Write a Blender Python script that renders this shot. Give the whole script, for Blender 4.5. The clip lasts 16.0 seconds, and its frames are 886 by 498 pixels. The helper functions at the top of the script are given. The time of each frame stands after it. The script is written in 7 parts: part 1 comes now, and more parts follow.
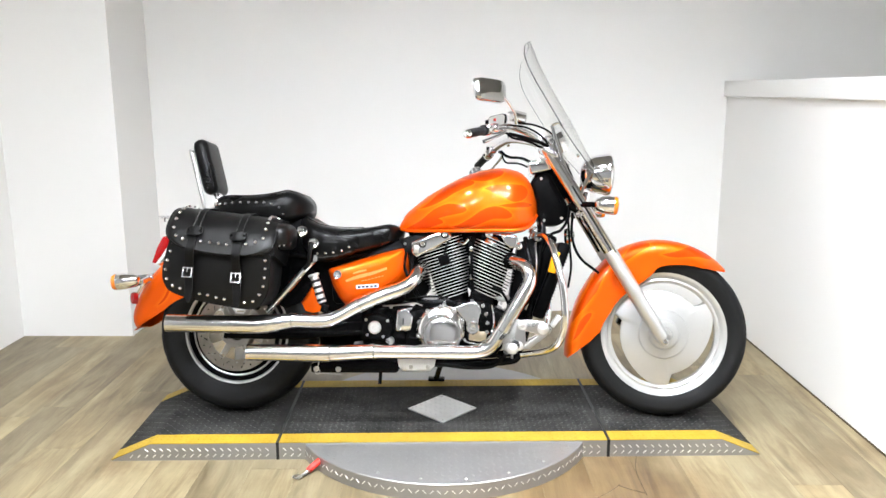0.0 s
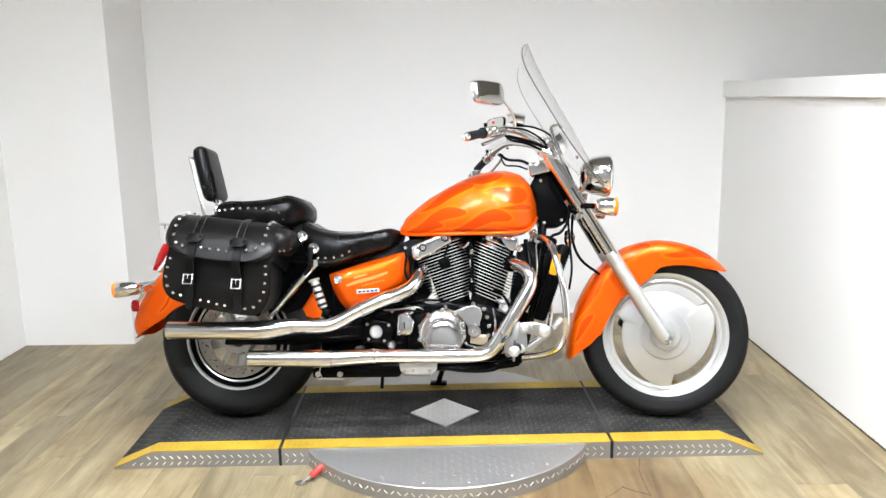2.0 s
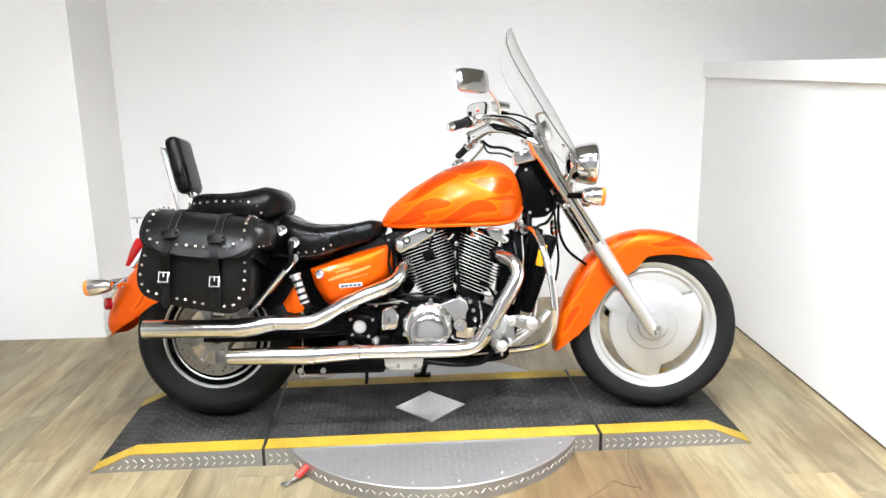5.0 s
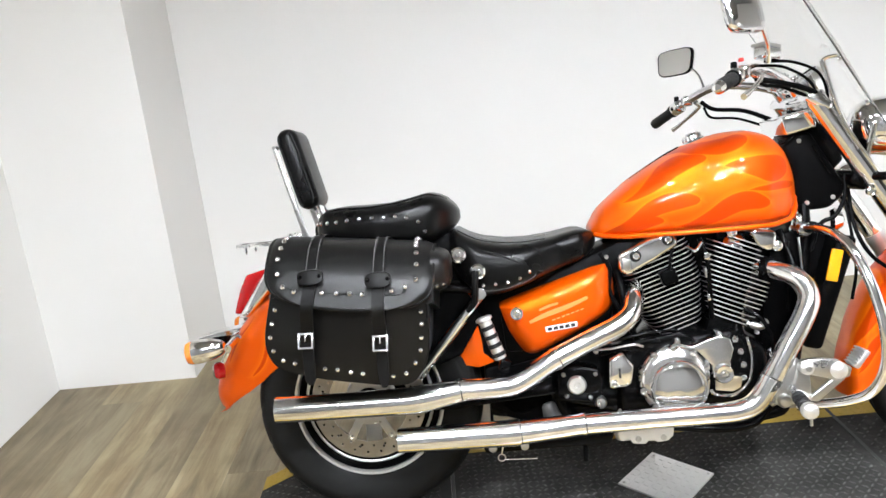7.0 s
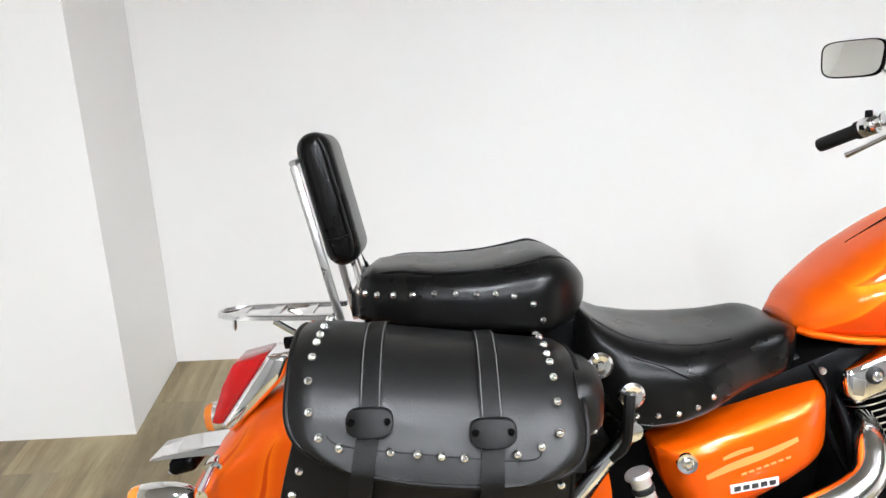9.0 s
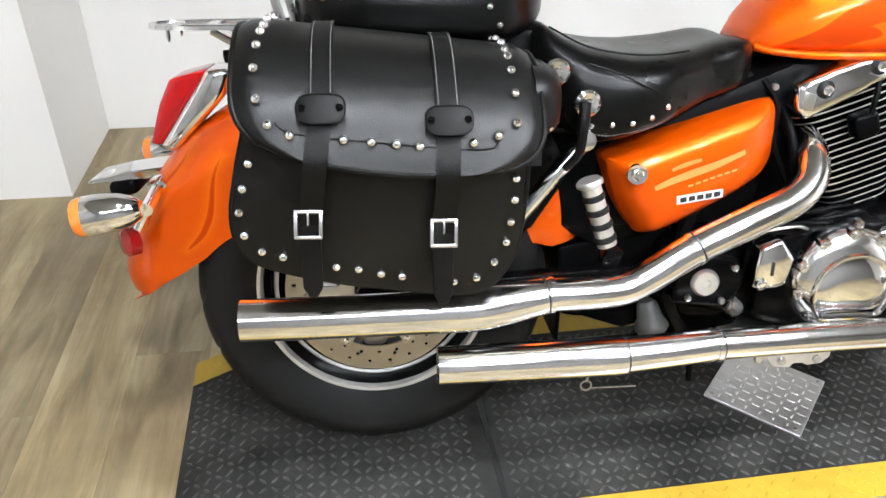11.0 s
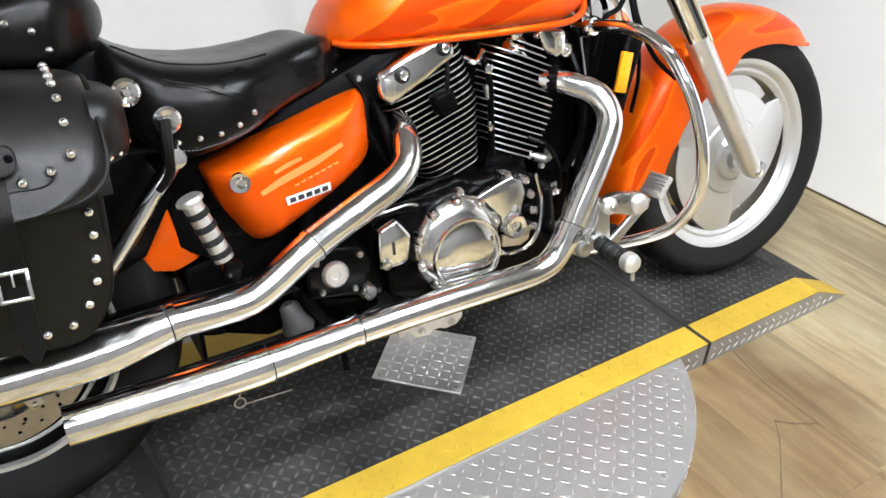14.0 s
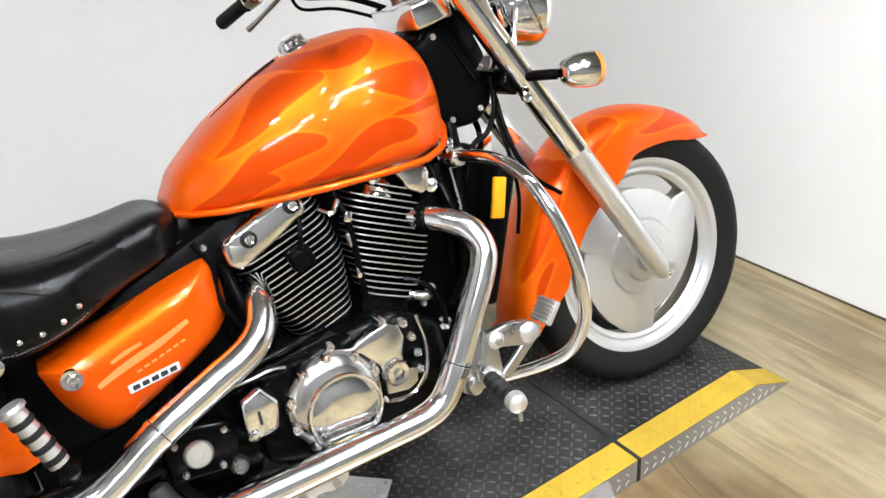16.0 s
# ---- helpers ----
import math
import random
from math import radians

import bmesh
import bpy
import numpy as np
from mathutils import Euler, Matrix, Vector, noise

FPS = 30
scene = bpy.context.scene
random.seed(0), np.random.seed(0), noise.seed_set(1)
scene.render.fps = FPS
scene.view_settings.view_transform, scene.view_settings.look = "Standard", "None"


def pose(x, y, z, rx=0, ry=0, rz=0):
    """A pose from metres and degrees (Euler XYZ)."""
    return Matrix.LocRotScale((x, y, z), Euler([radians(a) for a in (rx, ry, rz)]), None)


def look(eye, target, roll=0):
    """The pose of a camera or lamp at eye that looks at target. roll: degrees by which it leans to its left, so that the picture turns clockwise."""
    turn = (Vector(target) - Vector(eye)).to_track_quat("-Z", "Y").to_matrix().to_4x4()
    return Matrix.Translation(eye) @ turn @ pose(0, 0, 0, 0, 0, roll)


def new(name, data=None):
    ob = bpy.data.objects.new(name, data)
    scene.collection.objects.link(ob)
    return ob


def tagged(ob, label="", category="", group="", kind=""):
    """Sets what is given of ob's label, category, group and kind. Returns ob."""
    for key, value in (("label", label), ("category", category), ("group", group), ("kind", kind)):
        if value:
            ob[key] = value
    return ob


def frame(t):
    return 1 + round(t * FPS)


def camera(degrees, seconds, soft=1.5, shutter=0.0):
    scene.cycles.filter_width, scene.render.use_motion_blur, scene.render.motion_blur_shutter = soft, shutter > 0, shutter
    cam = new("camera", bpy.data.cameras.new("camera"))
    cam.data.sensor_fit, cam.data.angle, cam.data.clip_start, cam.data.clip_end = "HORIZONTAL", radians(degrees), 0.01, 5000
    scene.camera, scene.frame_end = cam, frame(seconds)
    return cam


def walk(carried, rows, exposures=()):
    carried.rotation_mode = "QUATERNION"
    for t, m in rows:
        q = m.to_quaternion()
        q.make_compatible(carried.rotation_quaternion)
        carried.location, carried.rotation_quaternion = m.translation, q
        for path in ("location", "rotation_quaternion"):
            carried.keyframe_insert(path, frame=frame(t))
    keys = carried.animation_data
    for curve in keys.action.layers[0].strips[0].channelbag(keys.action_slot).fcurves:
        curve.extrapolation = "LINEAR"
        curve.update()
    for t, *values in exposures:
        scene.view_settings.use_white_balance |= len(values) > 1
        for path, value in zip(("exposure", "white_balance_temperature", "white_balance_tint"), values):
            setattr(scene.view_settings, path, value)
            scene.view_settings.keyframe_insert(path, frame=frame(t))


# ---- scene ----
cam = camera(59.3, 16.0)
PATH = [
    (0, (0.024, -3.035, 1.378), (0.008, -1.081, 0.978), -0.11),
    (0.5, (0.026, -3.035, 1.377), (0.010, -1.073, 0.977), -0.50),
    (1, (0.028, -3.034, 1.376), (0.014, -1.073, 0.977), -0.80),
    (1.5, (0.028, -3.033, 1.376), (0.010, -1.074, 0.987), -0.68),
    (2, (0.029, -3.033, 1.372), (0.009, -1.071, 0.983), -0.90),
    (2.5, (0.030, -3.033, 1.367), (0.012, -1.071, 0.977), -0.92),
    (3, (0.033, -3.030, 1.360), (0.012, -1.068, 0.969), -0.99),
    (5.3, (-0.056, -2.908, 1.432), (0.022, -0.971, 0.941), -1.70),
    (5.5, (-0.140, -2.870, 1.423), (-0.044, -0.946, 0.884), -3.30),
    (6, (-0.228, -2.621, 1.404), (-0.353, -0.696, 0.876), -1.90),
    (6.5, (-0.392, -2.312, 1.414), (-0.667, -0.395, 0.913), -3.10),
    (7, (-0.550, -1.995, 1.429), (-0.593, -0.075, 0.869), -5.70),
    (7.5, (-0.632, -1.661, 1.444), (-0.838, 0.279, 1.005), -5.20),
    (8, (-0.743, -1.365, 1.447), (-0.862, 0.557, 0.907), -4.30),
    (8.5, (-0.855, -1.163, 1.449), (-0.766, 0.746, 0.860), -2.20),
    (9, (-0.860, -1.116, 1.418), (-0.761, 0.772, 0.766), -1.40),
    (9.5, (-0.864, -1.122, 1.379), (-0.748, 0.703, 0.568), -1.00),
    (9.7, (-0.896, -1.117, 1.353), (-0.744, 0.680, 0.488), 0.20),
    (11.8, (-0.849, -1.163, 1.242), (-0.513, 0.422, 0.070), -0.00),
    (12, (-0.835, -1.165, 1.238), (-0.449, 0.398, 0.052), 0.20),
    (12.5, (-0.810, -1.171, 1.235), (-0.302, 0.353, 0.043), 0.80),
    (13, (-0.778, -1.175, 1.248), (-0.123, 0.329, 0.104), 1.60),
    (13.5, (-0.755, -1.172, 1.256), (0.018, 0.297, 0.141), 1.60),
    (14, (-0.733, -1.183, 1.264), (0.172, 0.244, 0.194), 2.20),
    (14.5, (-0.728, -1.204, 1.279), (0.233, 0.216, 0.250), 1.40),
    (15, (-0.728, -1.214, 1.315), (0.282, 0.223, 0.357), 0.90),
    (15.5, (-0.676, -1.203, 1.341), (0.389, 0.180, 0.364), 0.80),
    (16, (-0.431, -1.220, 1.358), (0.492, 0.300, 0.443), -4.60),
]
walk(cam, [(t, look(eye, target, roll)) for t, eye, target, roll in PATH],
     [(0.0, -0.06), (1.0, -0.18), (3.0, -0.12), (5.5, -0.02), (6.5, -0.12), (9.0, -0.17), (9.7, -0.18), (11.8, -0.17), (13.0, -0.24), (14.0, -0.38), (15.5, -0.42), (16.0, -0.40)])

# ---- light ----
world = bpy.data.worlds.new("world")
scene.world = world
world.use_nodes = True
world.node_tree.nodes["Background"].inputs[0].default_value = (0.9, 0.95, 1.0, 1)
world.node_tree.nodes["Background"].inputs[1].default_value = 0.05
LAMP_POWER, SPOT_POWER = 230.0, 560.0


# ---- materials ----
def shader(name, color, rough=0.5, metal=0.0, coat=0.0, transmission=0.0, ior=1.45):
    m = bpy.data.materials.new(name)
    m.use_nodes = True
    b = m.node_tree.nodes["Principled BSDF"]
    b.inputs["Base Color"].default_value = (*color, 1)
    b.inputs["Roughness"].default_value = rough
    b.inputs["Metallic"].default_value = metal
    b.inputs["Coat Weight"].default_value = coat
    b.inputs["Coat Roughness"].default_value = 0.04
    b.inputs["Transmission Weight"].default_value = transmission
    b.inputs["IOR"].default_value = ior
    return m


class Tree:
    """Short calls to lay nodes into a material."""

    def __init__(self, m):
        self.m, self.t = m, m.node_tree
        self.b = self.t.nodes["Principled BSDF"]

    def node(self, kind, **kw):
        n = self.t.nodes.new(kind)
        for k, v in kw.items():
            n.inputs[k.replace("_", " ")].default_value = v
        return n

    def link(self, a, b):
        self.t.links.new(a, b)

    def math(self, op, a, b=None, c=None):
        n = self.t.nodes.new("ShaderNodeMath")
        n.operation = op
        for i, v in enumerate((a, b, c)):
            if v is None:
                continue
            if isinstance(v, (int, float)):
                n.inputs[i].default_value = v
            else:
                self.link(v, n.inputs[i])
        return n.outputs[0]

    def coords(self, kind="Object", scale=(1, 1, 1), turn=(0, 0, 0)):
        tc = self.t.nodes.new("ShaderNodeTexCoord")
        mp = self.t.nodes.new("ShaderNodeMapping")
        mp.inputs["Scale"].default_value = scale
        mp.inputs["Rotation"].default_value = turn
        self.link(tc.outputs[kind], mp.inputs[0])
        return mp.outputs[0]

    def noise(self, vec, scale, detail=3.0, rough=0.55):
        n = self.node("ShaderNodeTexNoise", Scale=scale, Detail=detail, Roughness=rough)
        if vec is not None:
            self.link(vec, n.inputs["Vector"])
        return n.outputs[0]

    def ramp(self, fac, stops):
        r = self.t.nodes.new("ShaderNodeValToRGB")
        e = r.color_ramp.elements
        while len(e) < len(stops):
            e.new(0.5)
        for el, (p, c) in zip(e, stops):
            el.position = p
            el.color = (*c, 1) if len(c) == 3 else c
        self.link(fac, r.inputs[0])
        return r.outputs[0]

    def mix(self, fac, a, b, mode="MIX"):
        n = self.t.nodes.new("ShaderNodeMix")
        n.data_type, n.blend_type = "RGBA", mode
        for i, v in ((0, fac), (6, a), (7, b)):
            if isinstance(v, (int, float)):
                n.inputs[i].default_value = v
            elif isinstance(v, tuple):
                n.inputs[i].default_value = (*v, 1)
            else:
                self.link(v, n.inputs[i])
        return n.outputs[2]

    def bump(self, height, strength=0.2, distance=0.002):
        n = self.node("ShaderNodeBump", Strength=strength, Distance=distance)
        self.link(height, n.inputs["Height"])
        self.link(n.outputs[0], self.b.inputs["Normal"])

    def color(self, sock):
        self.link(sock, self.b.inputs["Base Color"])

    def rough(self, fac, lo, hi):
        n = self.t.nodes.new("ShaderNodeMapRange")
        n.inputs[3].default_value, n.inputs[4].default_value = lo, hi
        self.link(fac, n.inputs[0])
        self.link(n.outputs[0], self.b.inputs["Roughness"])


def mat_wall(name, color):
    m = shader(name, color, 0.75)
    t = Tree(m)
    v = t.coords()
    big = t.noise(v, 0.9, 3)
    fine = t.noise(v, 70, 2)
    t.color(t.mix(big, tuple(c * 0.955 for c in color), color))
    t.bump(fine, 0.12, 0.002)
    return m


def mat_planks():
    m = shader("vinyl_plank", (0.4, 0.33, 0.24), 0.42)
    t = Tree(m)
    oi = t.node("ShaderNodeObjectInfo")
    add = t.t.nodes.new("ShaderNodeVectorMath")
    add.operation = "MULTIPLY_ADD"
    t.link(oi.outputs["Random"], add.inputs[0])
    add.inputs[1].default_value = (13.0, 7.0, 3.0)
    tc = t.t.nodes.new("ShaderNodeTexCoord")
    t.link(tc.outputs["Object"], add.inputs[2])
    mp = t.t.nodes.new("ShaderNodeMapping")
    mp.inputs["Scale"].default_value = (0.8, 6.0, 1.0)
    t.link(add.outputs[0], mp.inputs[0])
    gn = t.node("ShaderNodeTexNoise", Scale=2.2, Detail=5.0, Roughness=0.62, Distortion=0.7)
    t.link(mp.outputs[0], gn.inputs["Vector"])
    grain = gn.outputs[0]
    mp2 = t.t.nodes.new("ShaderNodeMapping")
    mp2.inputs["Scale"].default_value = (3.0, 60.0, 1.0)
    t.link(add.outputs[0], mp2.inputs[0])
    fine = t.noise(mp2.outputs[0], 3.0, 4, 0.6)
    mp3 = t.t.nodes.new("ShaderNodeMapping")
    mp3.inputs["Scale"].default_value = (1.0, 2.6, 1.0)
    t.link(add.outputs[0], mp3.inputs[0])
    blot = t.noise(mp3.outputs[0], 1.7, 3, 0.5)
    base = t.ramp(grain, [(0.25, (0.130, 0.097, 0.052)), (0.43, (0.232, 0.184, 0.106)), (0.57, (0.318, 0.265, 0.162)), (0.75, (0.41, 0.352, 0.235))])
    tint = t.ramp(oi.outputs["Random"], [(0.0, (0.66, 0.645, 0.62)), (0.35, (0.86, 0.84, 0.80)), (0.7, (1.0, 0.96, 0.88)), (1.0, (1.12, 1.07, 0.95))])
    c = t.mix(1.0, base, tint, "MULTIPLY")
    c = t.mix(t.math("MULTIPLY", t.ramp(blot, [(0.45, (0, 0, 0)), (0.7, (1, 1, 1))]), 0.45), c, (0.205, 0.167, 0.10))
    c = t.mix(t.math("MULTIPLY", t.ramp(fine, [(0.5, (0, 0, 0)), (0.72, (1, 1, 1))]), 0.25), c, (0.14, 0.108, 0.068))
    # old stain beside the turntable
    geo = t.t.nodes.new("ShaderNodeNewGeometry")
    far = t.t.nodes.new("ShaderNodeVectorMath")
    far.operation = "DISTANCE"
    t.link(geo.outputs["Position"], far.inputs[0])
    far.inputs[1].default_value = (0.52, -0.52, 0.0)
    edge = t.math("ADD", far.outputs["Value"], t.math("MULTIPLY", t.noise(geo.outputs["Position"], 5, 4, 0.6), 0.42))
    c = t.mix(t.math("MULTIPLY", t.ramp(edge, [(0.46, (1, 1, 1)), (0.74, (0, 0, 0))]), 0.85), c, t.mix(1.0, c, (0.60, 0.47, 0.34), "MULTIPLY"))
    wide = t.noise(geo.outputs["Position"], 1.9, 5, 0.65)
    c = t.mix(t.math("MULTIPLY", t.ramp(wide, [(0.47, (0, 0, 0)), (0.66, (1, 1, 1))]), 0.7), c, t.mix(1.0, c, (0.66, 0.57, 0.47), "MULTIPLY"))
    t.color(c)
    t.rough(fine, 0.30, 0.52)
    t.bump(fine, 0.15, 0.001)
    return m


def mat_metal(name, color, rough, grain=0.0, scale=40.0, stretch=(1, 1, 1)):
    m = shader(name, color, rough, 1.0)
    t = Tree(m)
    v = t.coords(scale=stretch)
    n = t.noise(v, scale, 4)
    t.rough(n, max(0.02, rough - 0.06), rough + 0.08)
    if grain:
        t.bump(t.noise(v, scale * 6, 2), grain, 0.001)
        t.color(t.mix(n, tuple(c * 0.8 for c in color), color))
    return m


def mat_silver(name, color, rough, metal):
    """Pale satin aluminium with faint smudges."""
    m = shader(name, color, rough, metal)
    t = Tree(m)
    v = t.coords()
    n = t.noise(v, 6, 5, 0.6)
    f = t.noise(v, 90, 3, 0.6)
    t.color(t.mix(n, tuple(c * 0.82 for c in color), color))
    t.rough(f, rough - 0.10, rough + 0.12)
    t.bump(f, 0.06, 0.001)
    return m


def mat_painted_plate(name, color, rough, wear, wear_color, spec=0.5, lo=0.75, hi=1.2):
    m = shader(name, color, rough)
    m.node_tree.nodes["Principled BSDF"].inputs["Specular IOR Level"].default_value = spec
    t = Tree(m)
    v = t.coords()
    n = t.noise(v, 5, 6, 0.65)
    s = t.noise(v, 45, 4, 0.7)
    k = t.math("MULTIPLY", t.ramp(s, [(0.60, (0, 0, 0)), (0.68, (1, 1, 1))]), t.ramp(n, [(0.45, (0, 0, 0)), (0.62, (1, 1, 1))]))
    c = t.mix(t.ramp(n, [(0.3, (0, 0, 0)), (0.7, (1, 1, 1))]), tuple(x * lo for x in color), tuple(min(1, x * hi) for x in color))
    t.color(t.mix(t.math("MULTIPLY", k, wear), c, wear_color))
    t.rough(s, rough - 0.08, rough + 0.12)
    t.bump(s, 0.1, 0.001)
    return m


def mat_leather(name, color, rough, grain, spec=0.35):
    m = shader(name, color, rough)
    m.node_tree.nodes["Principled BSDF"].inputs["Specular IOR Level"].default_value = spec
    t = Tree(m)
    v = t.coords()
    vor = t.node("ShaderNodeTexVoronoi", Scale=420.0)
    t.link(v, vor.inputs["Vector"])
    big = t.noise(v, 9, 4)
    t.color(t.mix(big, tuple(c * 0.7 for c in color), tuple(c * 1.35 for c in color)))
    t.rough(big, rough - 0.03, rough + 0.05)
    crease = t.noise(v, 38, 5, 0.65)
    t.bump(t.math("ADD", vor.outputs[0], t.math("ADD", t.math("MULTIPLY", big, 0.3), t.math("MULTIPLY", crease, 1.6))), grain, 0.0010)
    return m


def lacquer(name, color):
    m = shader(name, color, 0.46, 0.60, 0.42)
    b = m.node_tree.nodes["Principled BSDF"]
    b.inputs["Specular IOR Level"].default_value = 0.15
    b.inputs["Coat Roughness"].default_value = 0.05
    return m


def mat_licks(name, licks):
    """Candy orange with darker teardrop licks, each with a golden outline. A lick: head and tail in x and z, half width, bend."""
    m = lacquer(name, (0.8, 0.15, 0.01))
    t = Tree(m)
    tc = t.t.nodes.new("ShaderNodeTexCoord")
    warp = t.node("ShaderNodeTexNoise", Scale=9.0, Detail=1.0)
    t.link(tc.outputs["Object"], warp.inputs["Vector"])
    sep = t.t.nodes.new("ShaderNodeSeparateXYZ")
    t.link(tc.outputs["Object"], sep.inputs[0])
    wob = t.math("MULTIPLY", t.math("SUBTRACT", warp.outputs[0], 0.5), 0.022)
    X, Z = sep.outputs[0], t.math("ADD", sep.outputs[2], wob)
    near = None
    for hx, hz, tx, tz, r, bend in licks:
        l = math.hypot(tx - hx, tz - hz)
        c, s = (tx - hx) / l, (tz - hz) / l
        dx, dz = t.math("SUBTRACT", X, hx), t.math("SUBTRACT", Z, hz)
        u = t.math("DIVIDE", t.math("ADD", t.math("MULTIPLY", dx, c), t.math("MULTIPLY", dz, s)), l)
        v = t.math("ADD", t.math("SUBTRACT", t.math("MULTIPLY", dz, c), t.math("MULTIPLY", dx, s)), t.math("MULTIPLY", t.math("SINE", t.math("MULTIPLY", u, 5.2)), bend))
        wide = t.math("MULTIPLY", t.math("MULTIPLY", t.math("SQRT", t.math("MAXIMUM", u, 0.0)), t.math("MAXIMUM", t.math("SUBTRACT", 1.0, u), 0.0)), 2.6 * r)
        d = t.math("SUBTRACT", t.math("ABSOLUTE", v), wide)
        d = t.math("MAXIMUM", d, t.math("MULTIPLY", t.math("MAXIMUM", t.math("MULTIPLY", u, -1.0), t.math("SUBTRACT", u, 1.0)), l))
        near = d if near is None else t.math("MINIMUM", near, d)
    soft = t.noise(t.coords(), 8, 2)
    body = t.mix(soft, (0.70, 0.080, 0.0), (0.76, 0.100, 0.001))
    ramp = t.ramp(t.math("ADD", t.math("MULTIPLY", near, 20.0), 0.5), [(0.44, (0, 0, 0)), (0.52, (1, 1, 1)), (0.60, (0.55, 0.55, 0.55)), (0.80, (0.06, 0.06, 0.06))])
    inside = t.ramp(t.math("ADD", t.math("MULTIPLY", near, 20.0), 0.5), [(0.45, (1, 1, 1)), (0.51, (0, 0, 0))])
    c = t.mix(t.math("MULTIPLY", ramp, 0.60), body, (0.86, 0.180, 0.003))
    c = t.mix(inside, c, t.mix(soft, (0.56, 0.047, 0.0), (0.61, 0.054, 0.0)))
    t.color(c)
    t.bump(t.noise(t.coords(), 900, 1), 0.02, 0.0003)
    return m


def mat_metal_paint(name, color):
    m = lacquer(name, color)
    t = Tree(m)
    soft = t.noise(t.coords(), 6, 2)
    t.color(t.mix(soft, tuple(c * 0.88 for c in color), color))
    t.bump(t.noise(t.coords(), 900, 1), 0.02, 0.0003)
    return m


